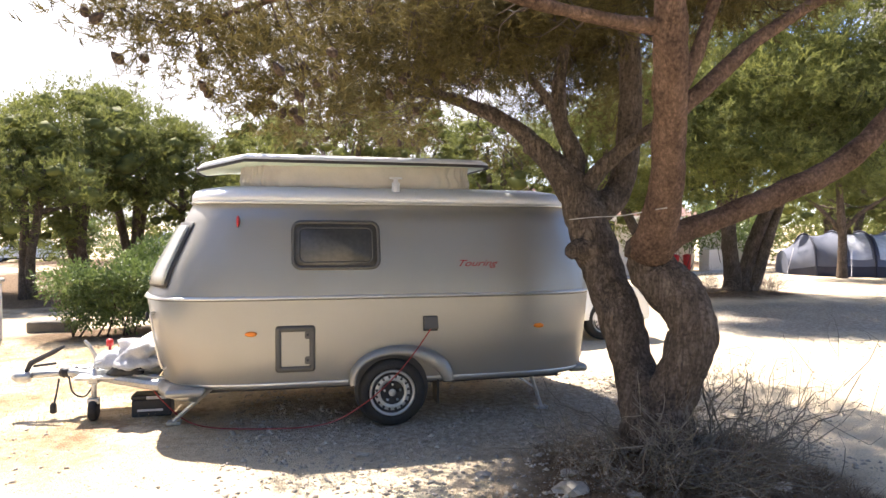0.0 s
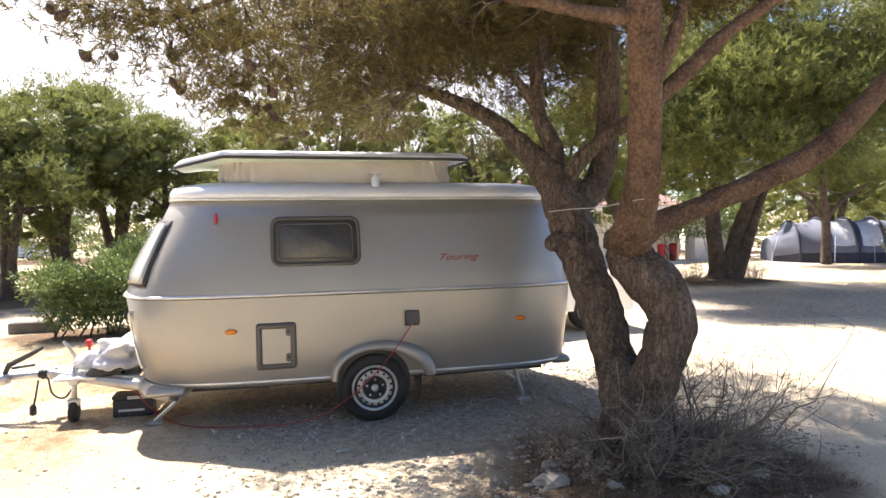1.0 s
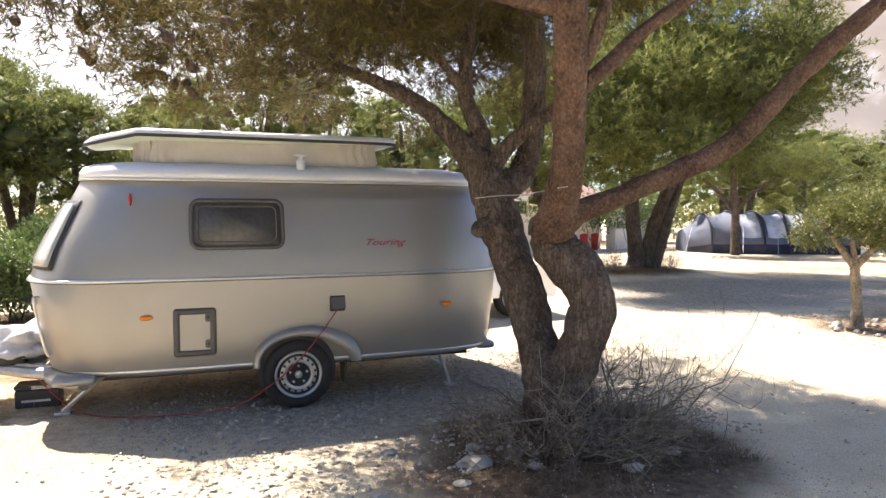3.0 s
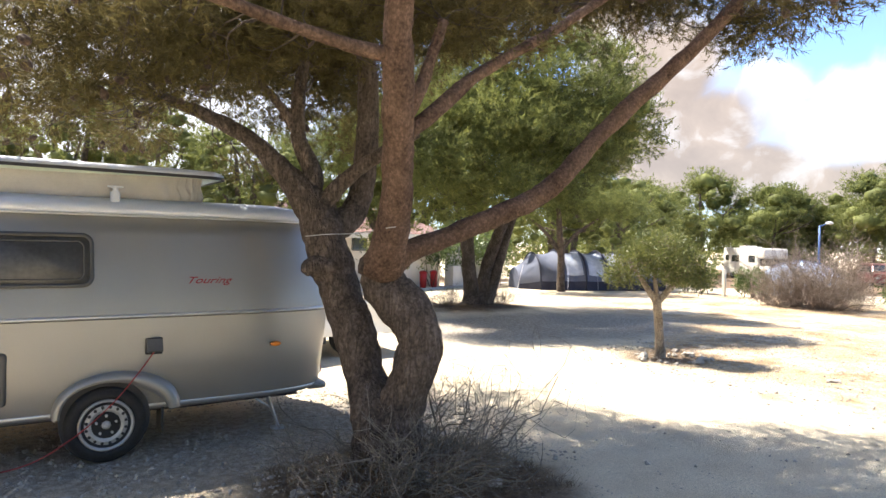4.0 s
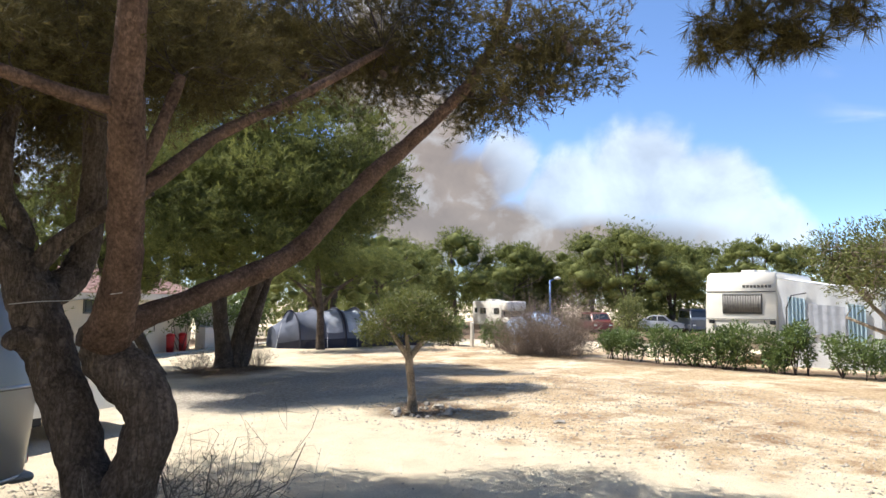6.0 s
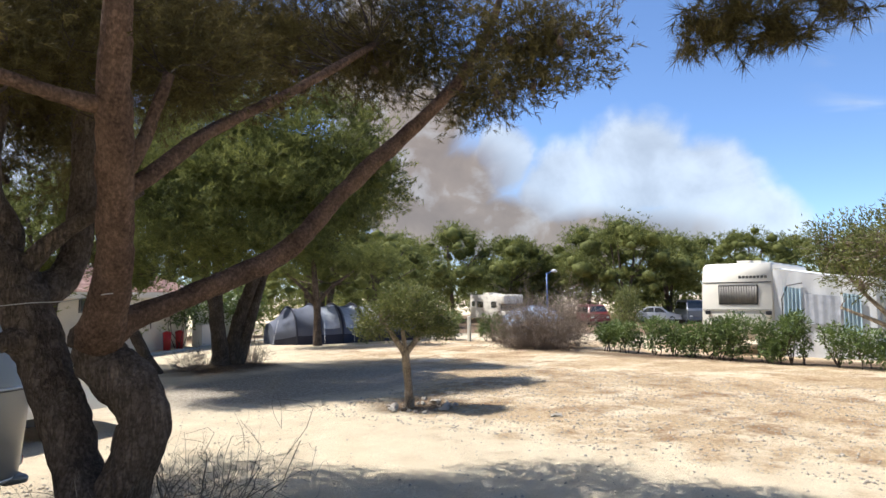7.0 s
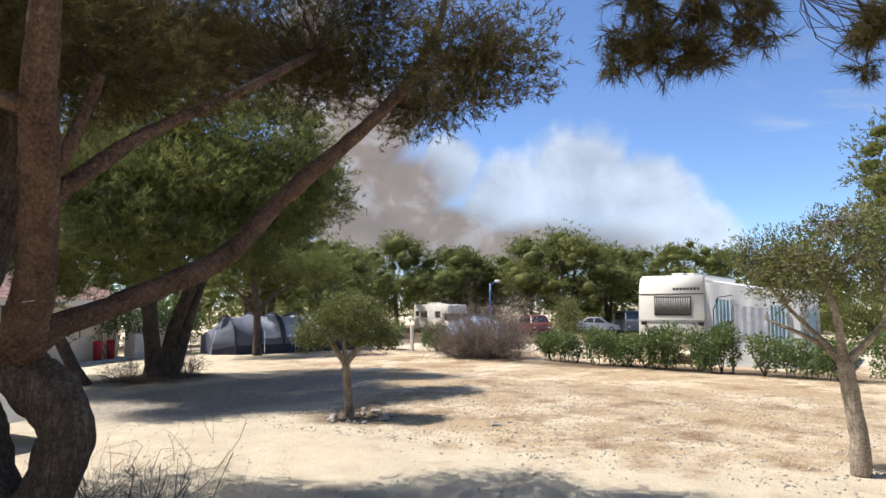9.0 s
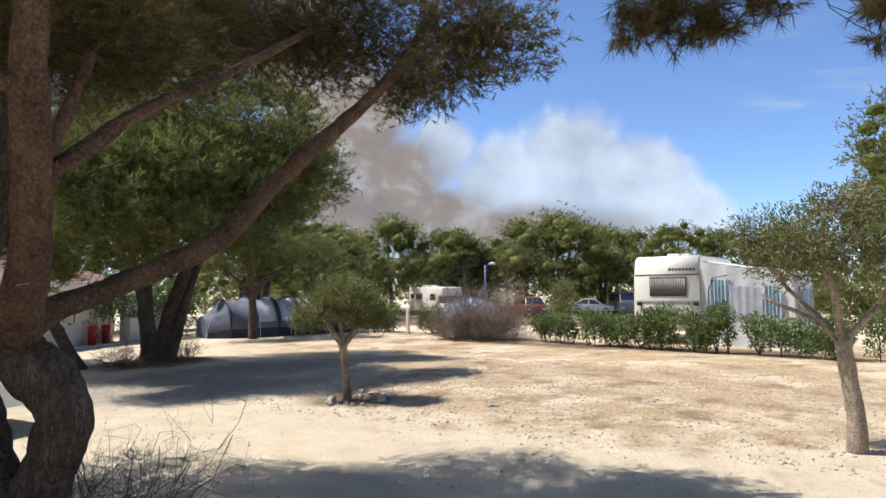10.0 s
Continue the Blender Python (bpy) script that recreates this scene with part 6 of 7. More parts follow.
    # wind- and rear screens
    for a_, b_ in (((prof[2] if van else prof[3]), (prof[3] if van else prof[4])), (prof[6], prof[7])):
        bm = bmesh.new()
        A, B = Vector((a_[0], 0, a_[1])), Vector((b_[0], 0, b_[1]))
        nrm = Vector((-(B - A).z, 0, (B - A).x)).normalized()
        if nrm.x * (A.x + B.x) < 0:
            nrm = -nrm
        A2, B2 = A + (B - A) * 0.1 + nrm * 0.008, A + (B - A) * 0.9 + nrm * 0.008
        kk = lambda z: 1 - 0.2 * max(0.0, (z - zb) / (H - zb))
        q = [bm.verts.new((p.x, s * (W - 0.08) * kk(p.z), p.z)) for p, s in ((A2, -1), (A2, 1), (B2, 1), (B2, -1))]
        bm.faces.new(q)
        part("screen", bm, M_CARGLASS, c)
    part("front_bumper", boxed(-L / 2 - 0.06, -L / 2 + 0.1, -W * 0.92, W * 0.92, 0.28, 0.52, 0.05), paint, c)
    part("rear_bumper", boxed(L / 2 - 0.08, L / 2 + 0.07, -W * 0.92, W * 0.92, 0.28, 0.52, 0.05), paint, c)
    part("sill", boxed(-L / 2 + 1.2, L / 2 - 1.2, -W * 0.98, W * 0.98, 0.20, 0.32, 0.02), M_BLACK, c)
    part("plate", boxed(L / 2 + 0.07, L / 2 + 0.08, -0.26, 0.26, 0.55, 0.66), M_WHITE, c)
    return c


car("hatchback_car", "white hatchback parked beyond the hedge", (62.2, 14.1), 100, 4.1, 1.75, 1.5, M_CARWHITE)
car("red_van", "dark red people carrier parked under the pines", (56.4, 18.3), 40, 4.4, 1.8, 1.75, M_CARRED, True)
car("tow_car", "pale silver car parked behind the caravan", (2.45, 4.3), 184, 4.3, 1.75, 1.5, M_CARSILVER)
car("grey_van", "dark grey van parked beyond the white caravan", (62.5, 11.2), 30, 4.8, 1.9, 2.1, M_CARGREY, True)
for i, (x, y, rz, p) in enumerate(((-17.0, 41.0, 10, M_CARWHITE), (-7.0, 32.0, 20, M_CARSILVER), (-2.5, 34.0, 5, M_CARWHITE))):
    car("distant_car", "pale car parked far off under the pines", (x, y), rz, 4.2, 1.75, 1.5, p)


def motorhome(at, rz):
    m = thing("motorhome", "white motorhome with an overcab bunk and dark windows", "motorhome", "parked vehicles", at=(*at, ground_height(*at)), rz=rz)
    part("body", boxed(-2.6, 3.0, -1.1, 1.1, 0.45, 2.75, 0.10, 3), M_WHITE, m, "", True)
    part("overcab", boxed(-3.5, -2.5, -1.08, 1.08, 1.85, 2.72, 0.14, 3), M_WHITE, m, "white overcab bunk", True)
    part("cab", boxed(-4.1, -2.6, -0.95, 0.95, 0.40, 1.25, 0.12, 3), M_WHITE, m, "", True)
    bm = boxed(-3.6, -2.62, -0.9, 0.9, 1.2, 1.86, 0.04)
    part("cab_glass", bm, M_CARGLASS, m)
    for x0, x1, z0, z1 in ((-2.2, -1.2, 1.5, 2.1), (0.3, 1.5, 1.5, 2.1), (2.0, 2.6, 1.6, 2.1)):
        for s in (-1, 1):
            part("window", boxed(x0, x1, s * 1.1 - 0.015, s * 1.1 + 0.015, z0, z1, 0.01), M_CARGLASS, m)
    part("roof_box", boxed(0.2, 1.4, -0.5, 0.5, 2.752, 2.95, 0.05), M_WHITE, m)
    part("roof_rail", boxed(-0.9, -0.2, -0.3, 0.3, 2.752, 2.86, 0.03), M_WHITE, m)
    for x in (-3.3, 1.6):
        for s in (-1, 1):
            wheel(m, x, s * 1.0, 0.34, 0.34, 0.20, s, "road wheel with silver rim")
    part("stripe", boxed(-2.5, 2.9, -1.108, -1.101, 1.15, 1.28), M_BLUE, m)


motorhome((55.0, 27.8), 62)


def white_caravan():
    """Its rear face looks towards the field; an awning leans on its side."""
    ang = -94.0
    c = thing("white_caravan", "white box caravan with a curtained rear window", "caravan", at=(21.28, -0.34, 0.00), rz=ang)
    W, L, H = 2.05, 5.2, 2.80
    # local x runs along the rear face, local y away from the field
    prof = [(0.02, 0.45), (0.0, 1.0), (0.06, 1.75), (0.10, 2.45), (0.22, H - 0.06), (0.4, H), (L - 0.4, H), (L - 0.05, H - 0.2), (L, 1.4), (L - 0.1, 0.45)]
    bm = bmesh.new()
    rings = [[bm.verts.new((x, y, z)) for y, z in prof] for x in (0, W)]
    n = len(prof)
    for k in range(n):
        bm.faces.new((rings[0][k], rings[0][(k + 1) % n], rings[1][(k + 1) % n], rings[1][k]))
    bm.faces.new(rings[0])
    bm.faces.new(rings[1][::-1])
    bmesh.ops.bevel(bm, geom=[e for e in bm.edges if abs(e.verts[0].co.x - e.verts[1].co.x) < 0.01], offset=0.05, segments=3, affect="EDGES")
    part("body", bm, M_WHITE, c, "cream white body", True)
    part("rear_window_frame", boxed(0.50, 1.66, 0.02, 0.10, 1.52, 2.14, 0.03), M_GREYPLASTIC, c)
    part("rear_window", boxed(0.53, 1.63, 0.03, 0.06, 1.55, 2.11, 0.01), M_WINDOW, c, "window with drawn pale curtains")
    for k in range(15):
        part("curtain", tube(bmesh.new(), [(0.56 + k * 0.0745, 0.058, 1.58), (0.562 + k * 0.0745, 0.06, 2.08)], [0.052, 0.050], 10), M_CURTAIN, c, "", True)
    part("trim_strip", boxed(0.02, W - 0.02, 0.075, 0.12, 2.19, 2.215), M_BLACK, c)
    part("trim_strip", boxed(0.02, W - 0.02, -0.005, 0.02, 1.36, 1.375), M_GREYPLASTIC, c)
    for k in range(8):
        part("letter_bar", boxed(1.10 + k * 0.105, 1.18 + k * 0.105, 0.09, 0.13, 2.32, 2.40), M_GREYPLASTIC, c, "dark red-brown letter bar")
    for x in (0.12, 1.88):
        h_ = new("grab_handle")
        h_.parent = c
        part("bar", boxed(x, x + 0.16, -0.06, -0.035, 1.22, 1.34, 0.02), M_BLACK, h_)
        part("mount", boxed(x + 0.04, x + 0.12, -0.036, 0.02, 1.25, 1.31), M_BLACK, h_)
    part("roof_vent", boxed(0.8, 1.4, 1.6, 2.2, H + 0.002, H + 0.12, 0.02), M_WHITE, c)
    part("roof_vent", boxed(0.9, 1.3, 0.7, 1.1, H + 0.002, H + 0.09, 0.02), M_WHITE, c)
    for x in (0.0, W):
        wheel(c, x, 2.6, 0.31, 0.31, 0.19, -1 if x == 0 else 1).rotation_euler.z = radians(-90 if x == 0 else 90)
    # awning along the side at x = W
    a = thing("awning", "pale grey caravan awning with light blue curtains", "awning", at=tuple(c.location), rz=ang)
    bm = bmesh.new()
    ny, nx = 10, 6
    g = [[bm.verts.new((W + 0.02 + 2.6 * j / nx, 0.15 + 4.75 * i / ny, 2.62 - 0.36 * j / nx - 0.05 * math.sin(math.pi * j / nx) - 0.03 * math.sin(i * 2.1))) for j in range(nx + 1)] for i in range(ny + 1)]
    for i in range(ny):
        for j in range(nx):
            bm.faces.new((g[i][j], g[i][j + 1], g[i + 1][j + 1], g[i + 1][j]))
    part("awning_roof", bm, M_AWNING, a, "pale grey awning roof", True)

    def wallp(x0, x1, y0, y1, z0, za, zb_, mt, nm, lab="", wave=0.02):
        bm = bmesh.new()
        r = []
        m = 16
        for i in range(m + 1):
            u = i / m
            w = wave * math.sin(i * 1.7)
            dx, dy = (y1 - y0), -(x1 - x0)
            q = math.hypot(dx, dy)
            r.append([bm.verts.new((x0 + (x1 - x0) * u + w * dx / q, y0 + (y1 - y0) * u + w * dy / q, z)) for z in (z0, z0 + (za + (zb_ - za) * u - z0) * 0.5, za + (zb_ - za) * u)])
        for p, q in zip(r, r[1:]):
            for k in range(2):
                bm.faces.new((p[k], q[k], q[k + 1], p[k + 1]))
        return part(nm, bm, mt, a, lab, True)
    wallp(W + 0.02, W + 2.6, 0.15, 0.15, 0.0, 2.56, 2.22, M_AWNING, "awning_end", "grey awning end wall")
    wallp(W + 0.30, W + 0.75, 0.10, 0.10, 0.7, 2.05, 1.98, M_AWNBLUE, "curtain", "light blue curtain", 0.03)
    wallp(W + 0.80, W + 1.75, 0.115, 0.115, 0.95, 1.85, 1.75, M_TENTCLEAR, "window", "clear plastic window", 0.01)
    wallp(W + 1.82, W + 2.25, 0.10, 0.10, 0.7, 1.85, 1.78, M_AWNBLUE, "curtain", "light blue curtain", 0.03)
    wallp(W + 2.6, W + 2.6, 0.15, 4.9, 0.0, 2.22, 2.22, M_AWNING, "awning_front", "grey awning front wall", 0.03)
    for k in range(3):
        y0 = 0.5 + k * 1.5
        wallp(W + 2.65, W + 2.65, y0, y0 + 1.2, 0.6, 1.7, 1.7, M_TENTCLEAR if k != 1 else M_AWNBLUE, "window", "clear plastic window", 0.01)
    p = [(W + 0.25, 0.09, 0.0), (W + 0.25, 0.09, 1.7), (W + 0.4, 0.09, 2.08), (W + 0.8, 0.09, 2.15)]
    part("piping", tube(bmesh.new(), p, [0.018] * 4, 6), M_BLACK, a, "dark piping")


white_caravan()

dm = thing("dome_tent", "silvery blue dome tent beyond the bare bush", "tent", at=(26.6, 8.5, 0))
bm = lathe(bmesh.new(), [(0.0, 1.7), (0.4, 1.66), (0.75, 1.49), (1.0, 1.17), (1.22, 0.74), (1.34, 0.32), (1.38, 0.02)], 24, "z")
part("canopy", bm, M_FOIL, dm, "", True)
for k in range(4):
    a = math.pi * k / 4
    p = [(1.7 * math.cos(t) * math.cos(a), 1.7 * math.cos(t) * math.sin(a), 1.40 * math.sin(t) ** 0.8 if t > 0 else 0) for t in [math.pi * q / 16 for q in range(17)]]
    p = [(x, y, z.real if isinstance(z, complex) else z) for x, y, z in p]
    part("pole", tube(bmesh.new(), p, [0.02] * 17, 5), M_BLUE, dm)

lp = thing("street_lamp", "blue street lamp with a round head", "street lamp", at=(43.7, 16.4, ground_height(43.7, 16.4)))
part("pole", tube(bmesh.new(), [(0, 0, -0.1), (0, 0, 1.2), (0, 0, 4.3)], [0.09, 0.07, 0.06], 10), M_BLUE, lp, "", True)
part("arm", tube(bmesh.new(), [(0, 0, 4.2), (0.25, -0.35, 4.45)], [0.05, 0.04], 8), M_BLUE, lp)
part("head", lathe(bmesh.new(), [(4.34, 0.04), (4.37, 0.22), (4.43, 0.25), (4.52, 0.17), (4.57, 0.03)], 18, "z", (0.3, -0.45, 0)), M_COVER, lp, "pale round lamp head", True)

# ---- the near branch that hangs into view ----
NB = [
    (1.49, -5.43, 2.73, 0.045), (1.58, -5.48, 2.74, 0.05), (1.57, -5.57, 2.74, 0.05), (1.62, -5.65, 2.7, 0.05), (1.6, -5.71, 2.64, 0.035), (1.75, -5.79, 2.77, 0.045),
    (1.75, -5.87, 2.73, 0.035), (1.51, -5.45, 2.67, 0.035), (1.56, -5.53, 2.66, 0.04), (1.61, -5.62, 2.65, 0.035), (1.53, -5.51, 2.84, 0.07), (1.63, -5.68, 2.84, 0.07),
    (1.72, -5.84, 2.86, 0.06), (2.26, -6.15, 2.84, 0.05), (2.26, -6.15, 2.74, 0.035), (2.29, -6.22, 2.92, 0.08),
]
NB_STEM = [(1.15, -2.2, 4.45, 0.05), (1.35, -3.6, 4.9, 0.035), (1.5, -4.9, 4.2, 0.022), (1.86, -5.78, 3.68, 0.012), (1.68, -5.68, 3.06, 0.009), (1.6, -5.62, 2.82, 0.007), (1.55, -5.53, 2.72, 0.005), (1.49, -5.43, 2.7, 0.003)]
nb = limb("overhanging_limb", NB_STEM, M_TWIG, main_pine, 8, 0.1, 6, 71, "thin limb reaching far out")
part("side_twig", tube(bmesh.new(), *spline([(1.68, -5.68, 3.06, 0.008), (1.69, -5.78, 2.84, 0.005), (1.74, -5.86, 2.73, 0.003)], 5), 6), M_TWIG, nb)
part("side_twig", tube(bmesh.new(), *spline([(1.86, -5.78, 3.68, 0.01), (2.25, -6.15, 2.96, 0.006), (2.26, -6.15, 2.77, 0.003)], 5), 6), M_TWIG, nb)
twig_part("twigs", ovals(NB), [p[:3] for p in NB_STEM[4:]], 60, 0.004, 0.002, 72, M_TWIG, nb, 4)
V, F = tufts(ovals(NB), 900, 26, 0.062, 0.0022, 73, up=-0.35, cone=0.62, shell=0.6, clump=5, spread=0.024)
mesh_np("needle_spray", V, F, M_NEEDLE, nb, "long dark needles")
# Tufts added above the view, to keep the sun off the hanging spray.
V, F = tufts([(0.0, -4.4, 4.4, 0.5, 0.45, 0.3), (0.55, -4.2, 4.3, 0.5, 0.45, 0.3), (-0.4, -4.6, 4.6, 0.45, 0.4, 0.3), (0.9, -4.6, 4.3, 0.45, 0.4, 0.3), (1.35, -4.6, 4.4, 0.5, 0.45, 0.3), (1.8, -4.75, 4.5, 0.5, 0.45, 0.3)], 2600, 18, 0.075, 0.004, 74, up=0.2, clump=5, spread=0.08)
mesh_np("needle_spray", V, F, M_NEEDLE, nb, "unseen needles added to shade the hanging spray")


# ---- smoke over the woods ----
def smoke_material():
    m = bpy.data.materials.new("smoke")
    m.use_nodes = True
    N, L = m.node_tree.nodes, m.node_tree.links
    N.remove(N["Principled BSDF"])
    tc = N.new("ShaderNodeTexCoord")

    def mth(op, a, b=None, c=None):
        n = N.new("ShaderNodeMath")
        n.operation = op
        for i, s in enumerate((a, b, c)):
            if s is None:
                continue
            if isinstance(s, (int, float)):
                n.inputs[i].default_value = s
            else:
                L.new(s, n.inputs[i])
        return n.outputs[0]

    def blob(cx, cy, rx, ry):
        mp = N.new("ShaderNodeMapping")
        mp.inputs["Location"].default_value = (-cx / rx, 0, -cy / ry)
        mp.inputs["Scale"].default_value = (1 / rx, 0, 1 / ry)
        L.new(tc.outputs["Object"], mp.inputs["Vector"])
        v = N.new("ShaderNodeVectorMath")
        v.operation = "LENGTH"
        L.new(mp.outputs[0], v.inputs[0])
        return mth("SUBTRACT", 1.0, v.outputs["Value"])

    def fbm(s, d, dist=0.0):
        n = N.new("ShaderNodeTexNoise")
        n.inputs["Scale"].default_value, n.inputs["Detail"].default_value, n.inputs["Distortion"].default_value = s, d, dist
        n.inputs["Roughness"].default_value = 0.55
        L.new(tc.outputs["Object"], n.inputs["Vector"])
        return n.outputs["Fac"]
    big, fine = fbm(0.010, 6, 0.6), fbm(0.035, 6, 0.3)
    white = None
    for b in SMOKE_WHITE:
        o = blob(*b)
        white = o if white is None else mth("MAXIMUM", white, o)
    brown = None
    for b in SMOKE_BROWN:
        o = blob(*b)
        brown = o if brown is None else mth("MAXIMUM", brown, o)
    wob = mth("ADD", mth("MULTIPLY", mth("SUBTRACT", big, 0.5), 1.7), mth("MULTIPLY", mth("SUBTRACT", fine, 0.5), 0.9))

    def edge(src, lo, hi):
        r = N.new("ShaderNodeMapRange")
        r.interpolation_type = "SMOOTHSTEP"
        r.inputs["From Min"].default_value, r.inputs["From Max"].default_value = lo, hi
        L.new(src, r.inputs["Value"])
        return r.outputs[0]
    wa = mth("MULTIPLY", edge(mth("ADD", white, mth("MULTIPLY", wob, 0.75)), -0.08, 0.36), 0.88)
    ba = edge(mth("ADD", brown, mth("MULTIPLY", wob, 0.55)), -0.12, 0.5)
    mixc = N.new("ShaderNodeMix")
    mixc.data_type = "RGBA"
    mixc.inputs[6].default_value, mixc.inputs[7].default_value = (0.64, 0.71, 0.77, 1), (0.335, 0.272, 0.212, 1)
    L.new(mth("MULTIPLY", ba, mth("SUBTRACT", 1.12, mth("MULTIPLY", edge(fine, 0.42, 0.72), 0.5))), mixc.inputs[0])
    tone = N.new("ShaderNodeMix")
    tone.data_type, tone.blend_type = "RGBA", "MULTIPLY"
    tone.inputs[0].default_value = 1.0
    L.new(mixc.outputs[2], tone.inputs[6])
    sh = N.new("ShaderNodeMix")
    sh.data_type = "RGBA"
    sh.inputs[6].default_value, sh.inputs[7].default_value = (0.74, 0.735, 0.73, 1), (1.16, 1.16, 1.14, 1)
    L.new(edge(mth("ADD", big, mth("MULTIPLY", fine, 0.5)), 0.55, 0.95), sh.inputs[0])
    L.new(sh.outputs[2], tone.inputs[7])
    em = N.new("ShaderNodeEmission")
    em.inputs["Strength"].default_value = SMOKE_GLOW
    L.new(tone.outputs[2], em.inputs["Color"])
    tr = N.new("ShaderNodeBsdfTransparent")
    ms = N.new("ShaderNodeMixShader")
    # faint high wisps beside the cloud
    mp = N.new("ShaderNodeMapping")
    mp.inputs["Rotation"].default_value, mp.inputs["Scale"].default_value = (0, radians(24), 0), (0.011, 0, 0.06)
    L.new(tc.outputs["Object"], mp.inputs["Vector"])
    wn_ = N.new("ShaderNodeTexNoise")
    wn_.inputs["Scale"].default_value, wn_.inputs["Detail"].default_value, wn_.inputs["Distortion"].default_value = 1.0, 6, 0.5
    L.new(mp.outputs[0], wn_.inputs["Vector"])
    wisp = mth("MULTIPLY", mth("MULTIPLY", edge(wn_.outputs["Fac"], 0.50, 0.74), edge(blob(195, 128, 62, 52), 0.0, 0.7)), 0.4)
    al = mth("MAXIMUM", mth("MULTIPLY", mth("MAXIMUM", wa, ba), 0.93), wisp)
    L.new(al, ms.inputs[0])
    L.new(tr.outputs[0], ms.inputs[1])
    L.new(em.outputs[0], ms.inputs[2])
    L.new(ms.outputs[0], N["Material Output"].inputs["Surface"])
    return m


bm = bmesh.new()
bm.faces.new([bm.verts.new(p) for p in ((-420, 0, -60), (420, 0, -60), (420, 0, 420), (-420, 0, 420))])
sm = tagged(part("backdrop", bm, smoke_material()), "billowing brown and white smoke cloud over the woods", "smoke", kind="structure")
sm.matrix_world = pose(379.3, 173.1, 0, 0, 0, -64.8)
sm.visible_shadow = False


def veil_material():
    """Pale glow added to whiten the sky, fading in as the sheet turns north."""
    m = bpy.data.materials.new("white_sky_glow")
    m.use_nodes = True
    N, L = m.node_tree.nodes, m.node_tree.links
    N.remove(N["Principled BSDF"])
    tc = N.new("ShaderNodeTexCoord")
    sp = N.new("ShaderNodeSeparateXYZ")
    L.new(tc.outputs["UV"], sp.inputs[0])
    n = N.new("ShaderNodeTexNoise")
    n.inputs["Scale"].default_value, n.inputs["Detail"].default_value = 0.006, 5
    L.new(tc.outputs["Object"], n.inputs["Vector"])
    ad = N.new("ShaderNodeMath")
    ad.operation = "MULTIPLY_ADD"
    L.new(n.outputs["Fac"], ad.inputs[0])
    ad.inputs[1].default_value = 0.10
    L.new(sp.outputs["X"], ad.inputs[2])
    r = N.new("ShaderNodeMapRange")
    r.interpolation_type = "SMOOTHSTEP"
    r.inputs["From Min"].default_value, r.inputs["From Max"].default_value = 0.07, 0.26
    r.inputs["To Max"].default_value = 0.86
    L.new(ad.outputs[0], r.inputs["Value"])
    em, tr, ms = N.new("ShaderNodeEmission"), N.new("ShaderNodeBsdfTransparent"), N.new("ShaderNodeMixShader")
    em.inputs["Color"].default_value, em.inputs["Strength"].default_value = (0.64, 0.625, 0.60, 1), 0.8
    L.new(r.outputs[0], ms.inputs[0])
    L.new(tr.outputs[0], ms.inputs[1])
    L.new(em.outputs[0], ms.inputs[2])
    L.new(ms.outputs[0], N["Material Output"].inputs["Surface"])
    return m


# curved glowing sheet, added to lift the northern sky to white
VEIL_FROM, VEIL_TO, VEIL_R = 48, 185, 400
n = 48
ang = [radians(VEIL_FROM + (VEIL_TO - VEIL_FROM) * k / n) for k in range(n + 1)]
bm = bmesh.new()
uv = bm.loops.layers.uv.new("along")
low, high = [[bm.verts.new((VEIL_R * math.cos(a), VEIL_R * math.sin(a), z)) for a in ang] for z in (-30, 520)]
for k in range(n):
    f = bm.faces.new((low[k], low[k + 1], high[k + 1], high[k]))
    for lp_, u, w in zip(f.loops, (k, k + 1, k + 1, k), (0, 0, 1, 1)):
        lp_[uv].uv = (u / n, w)
vl = tagged(part("backdrop", bm, veil_material()), "pale glowing sheet added to whiten the northern sky", "smoke", kind="structure")
vl.visible_shadow = False
tagged(mesh_np("woods", *tufts([(98 + 10 * math.sin(k * 1.3), 95 - k * 5.8, 2.4 + 0.8 * math.sin(k * 2.1), 6, 4.5, 3.0) for k in range(34)], 9000, 7, 0.7, 0.12, 201, up=0.8, clump=10, spread=0.5), M_NEEDLE_FAR), "distant belt of green woods", "woods", kind="stuff")
tagged(mesh_np("undergrowth", *tufts([(76 * math.cos(a) + 3 * math.sin(a * 40), 76 * math.sin(a) - 4, 1.1 + 0.6 * math.sin(a * 23), 3.8, 3.6, 2.9) for a in [radians(-14 + 1.9 * k) for k in range(34)]], 15000, 5, 0.42, 0.10, 204, up=0.8, clump=9, spread=0.4), M_NEEDLE_FAR), "green undergrowth beneath the distant pines", "undergrowth", kind="stuff")
tagged(mesh_np("undergrowth", *tufts([(-19 + 1.6 * k, 27 + 1.2 * math.sin(k * 1.9), 0.8 + 0.35 * math.sin(k * 2.7), 1.4, 1.2, 1.1) for k in range(14)], 5500, 5, 0.17, 0.045, 206, up=0.6, clump=8, spread=0.16), M_NEEDLE_FAR), "green bushes behind the pines by the lane", "bushes", kind="stuff")
tagged(mesh_np("undergrowth", *tufts([(40 * math.cos(a), 38 * math.sin(a), 1.5 + 0.5 * math.sin(a * 31), 2.6, 2.4, 2.7) for a in [radians(36 + 3 * k) for k in range(13)]], 7000, 5, 0.26, 0.06, 207, up=0.7, clump=8, spread=0.25), M_NEEDLE_FAR), "green thicket behind the tent and the wash house", "bushes", kind="stuff")
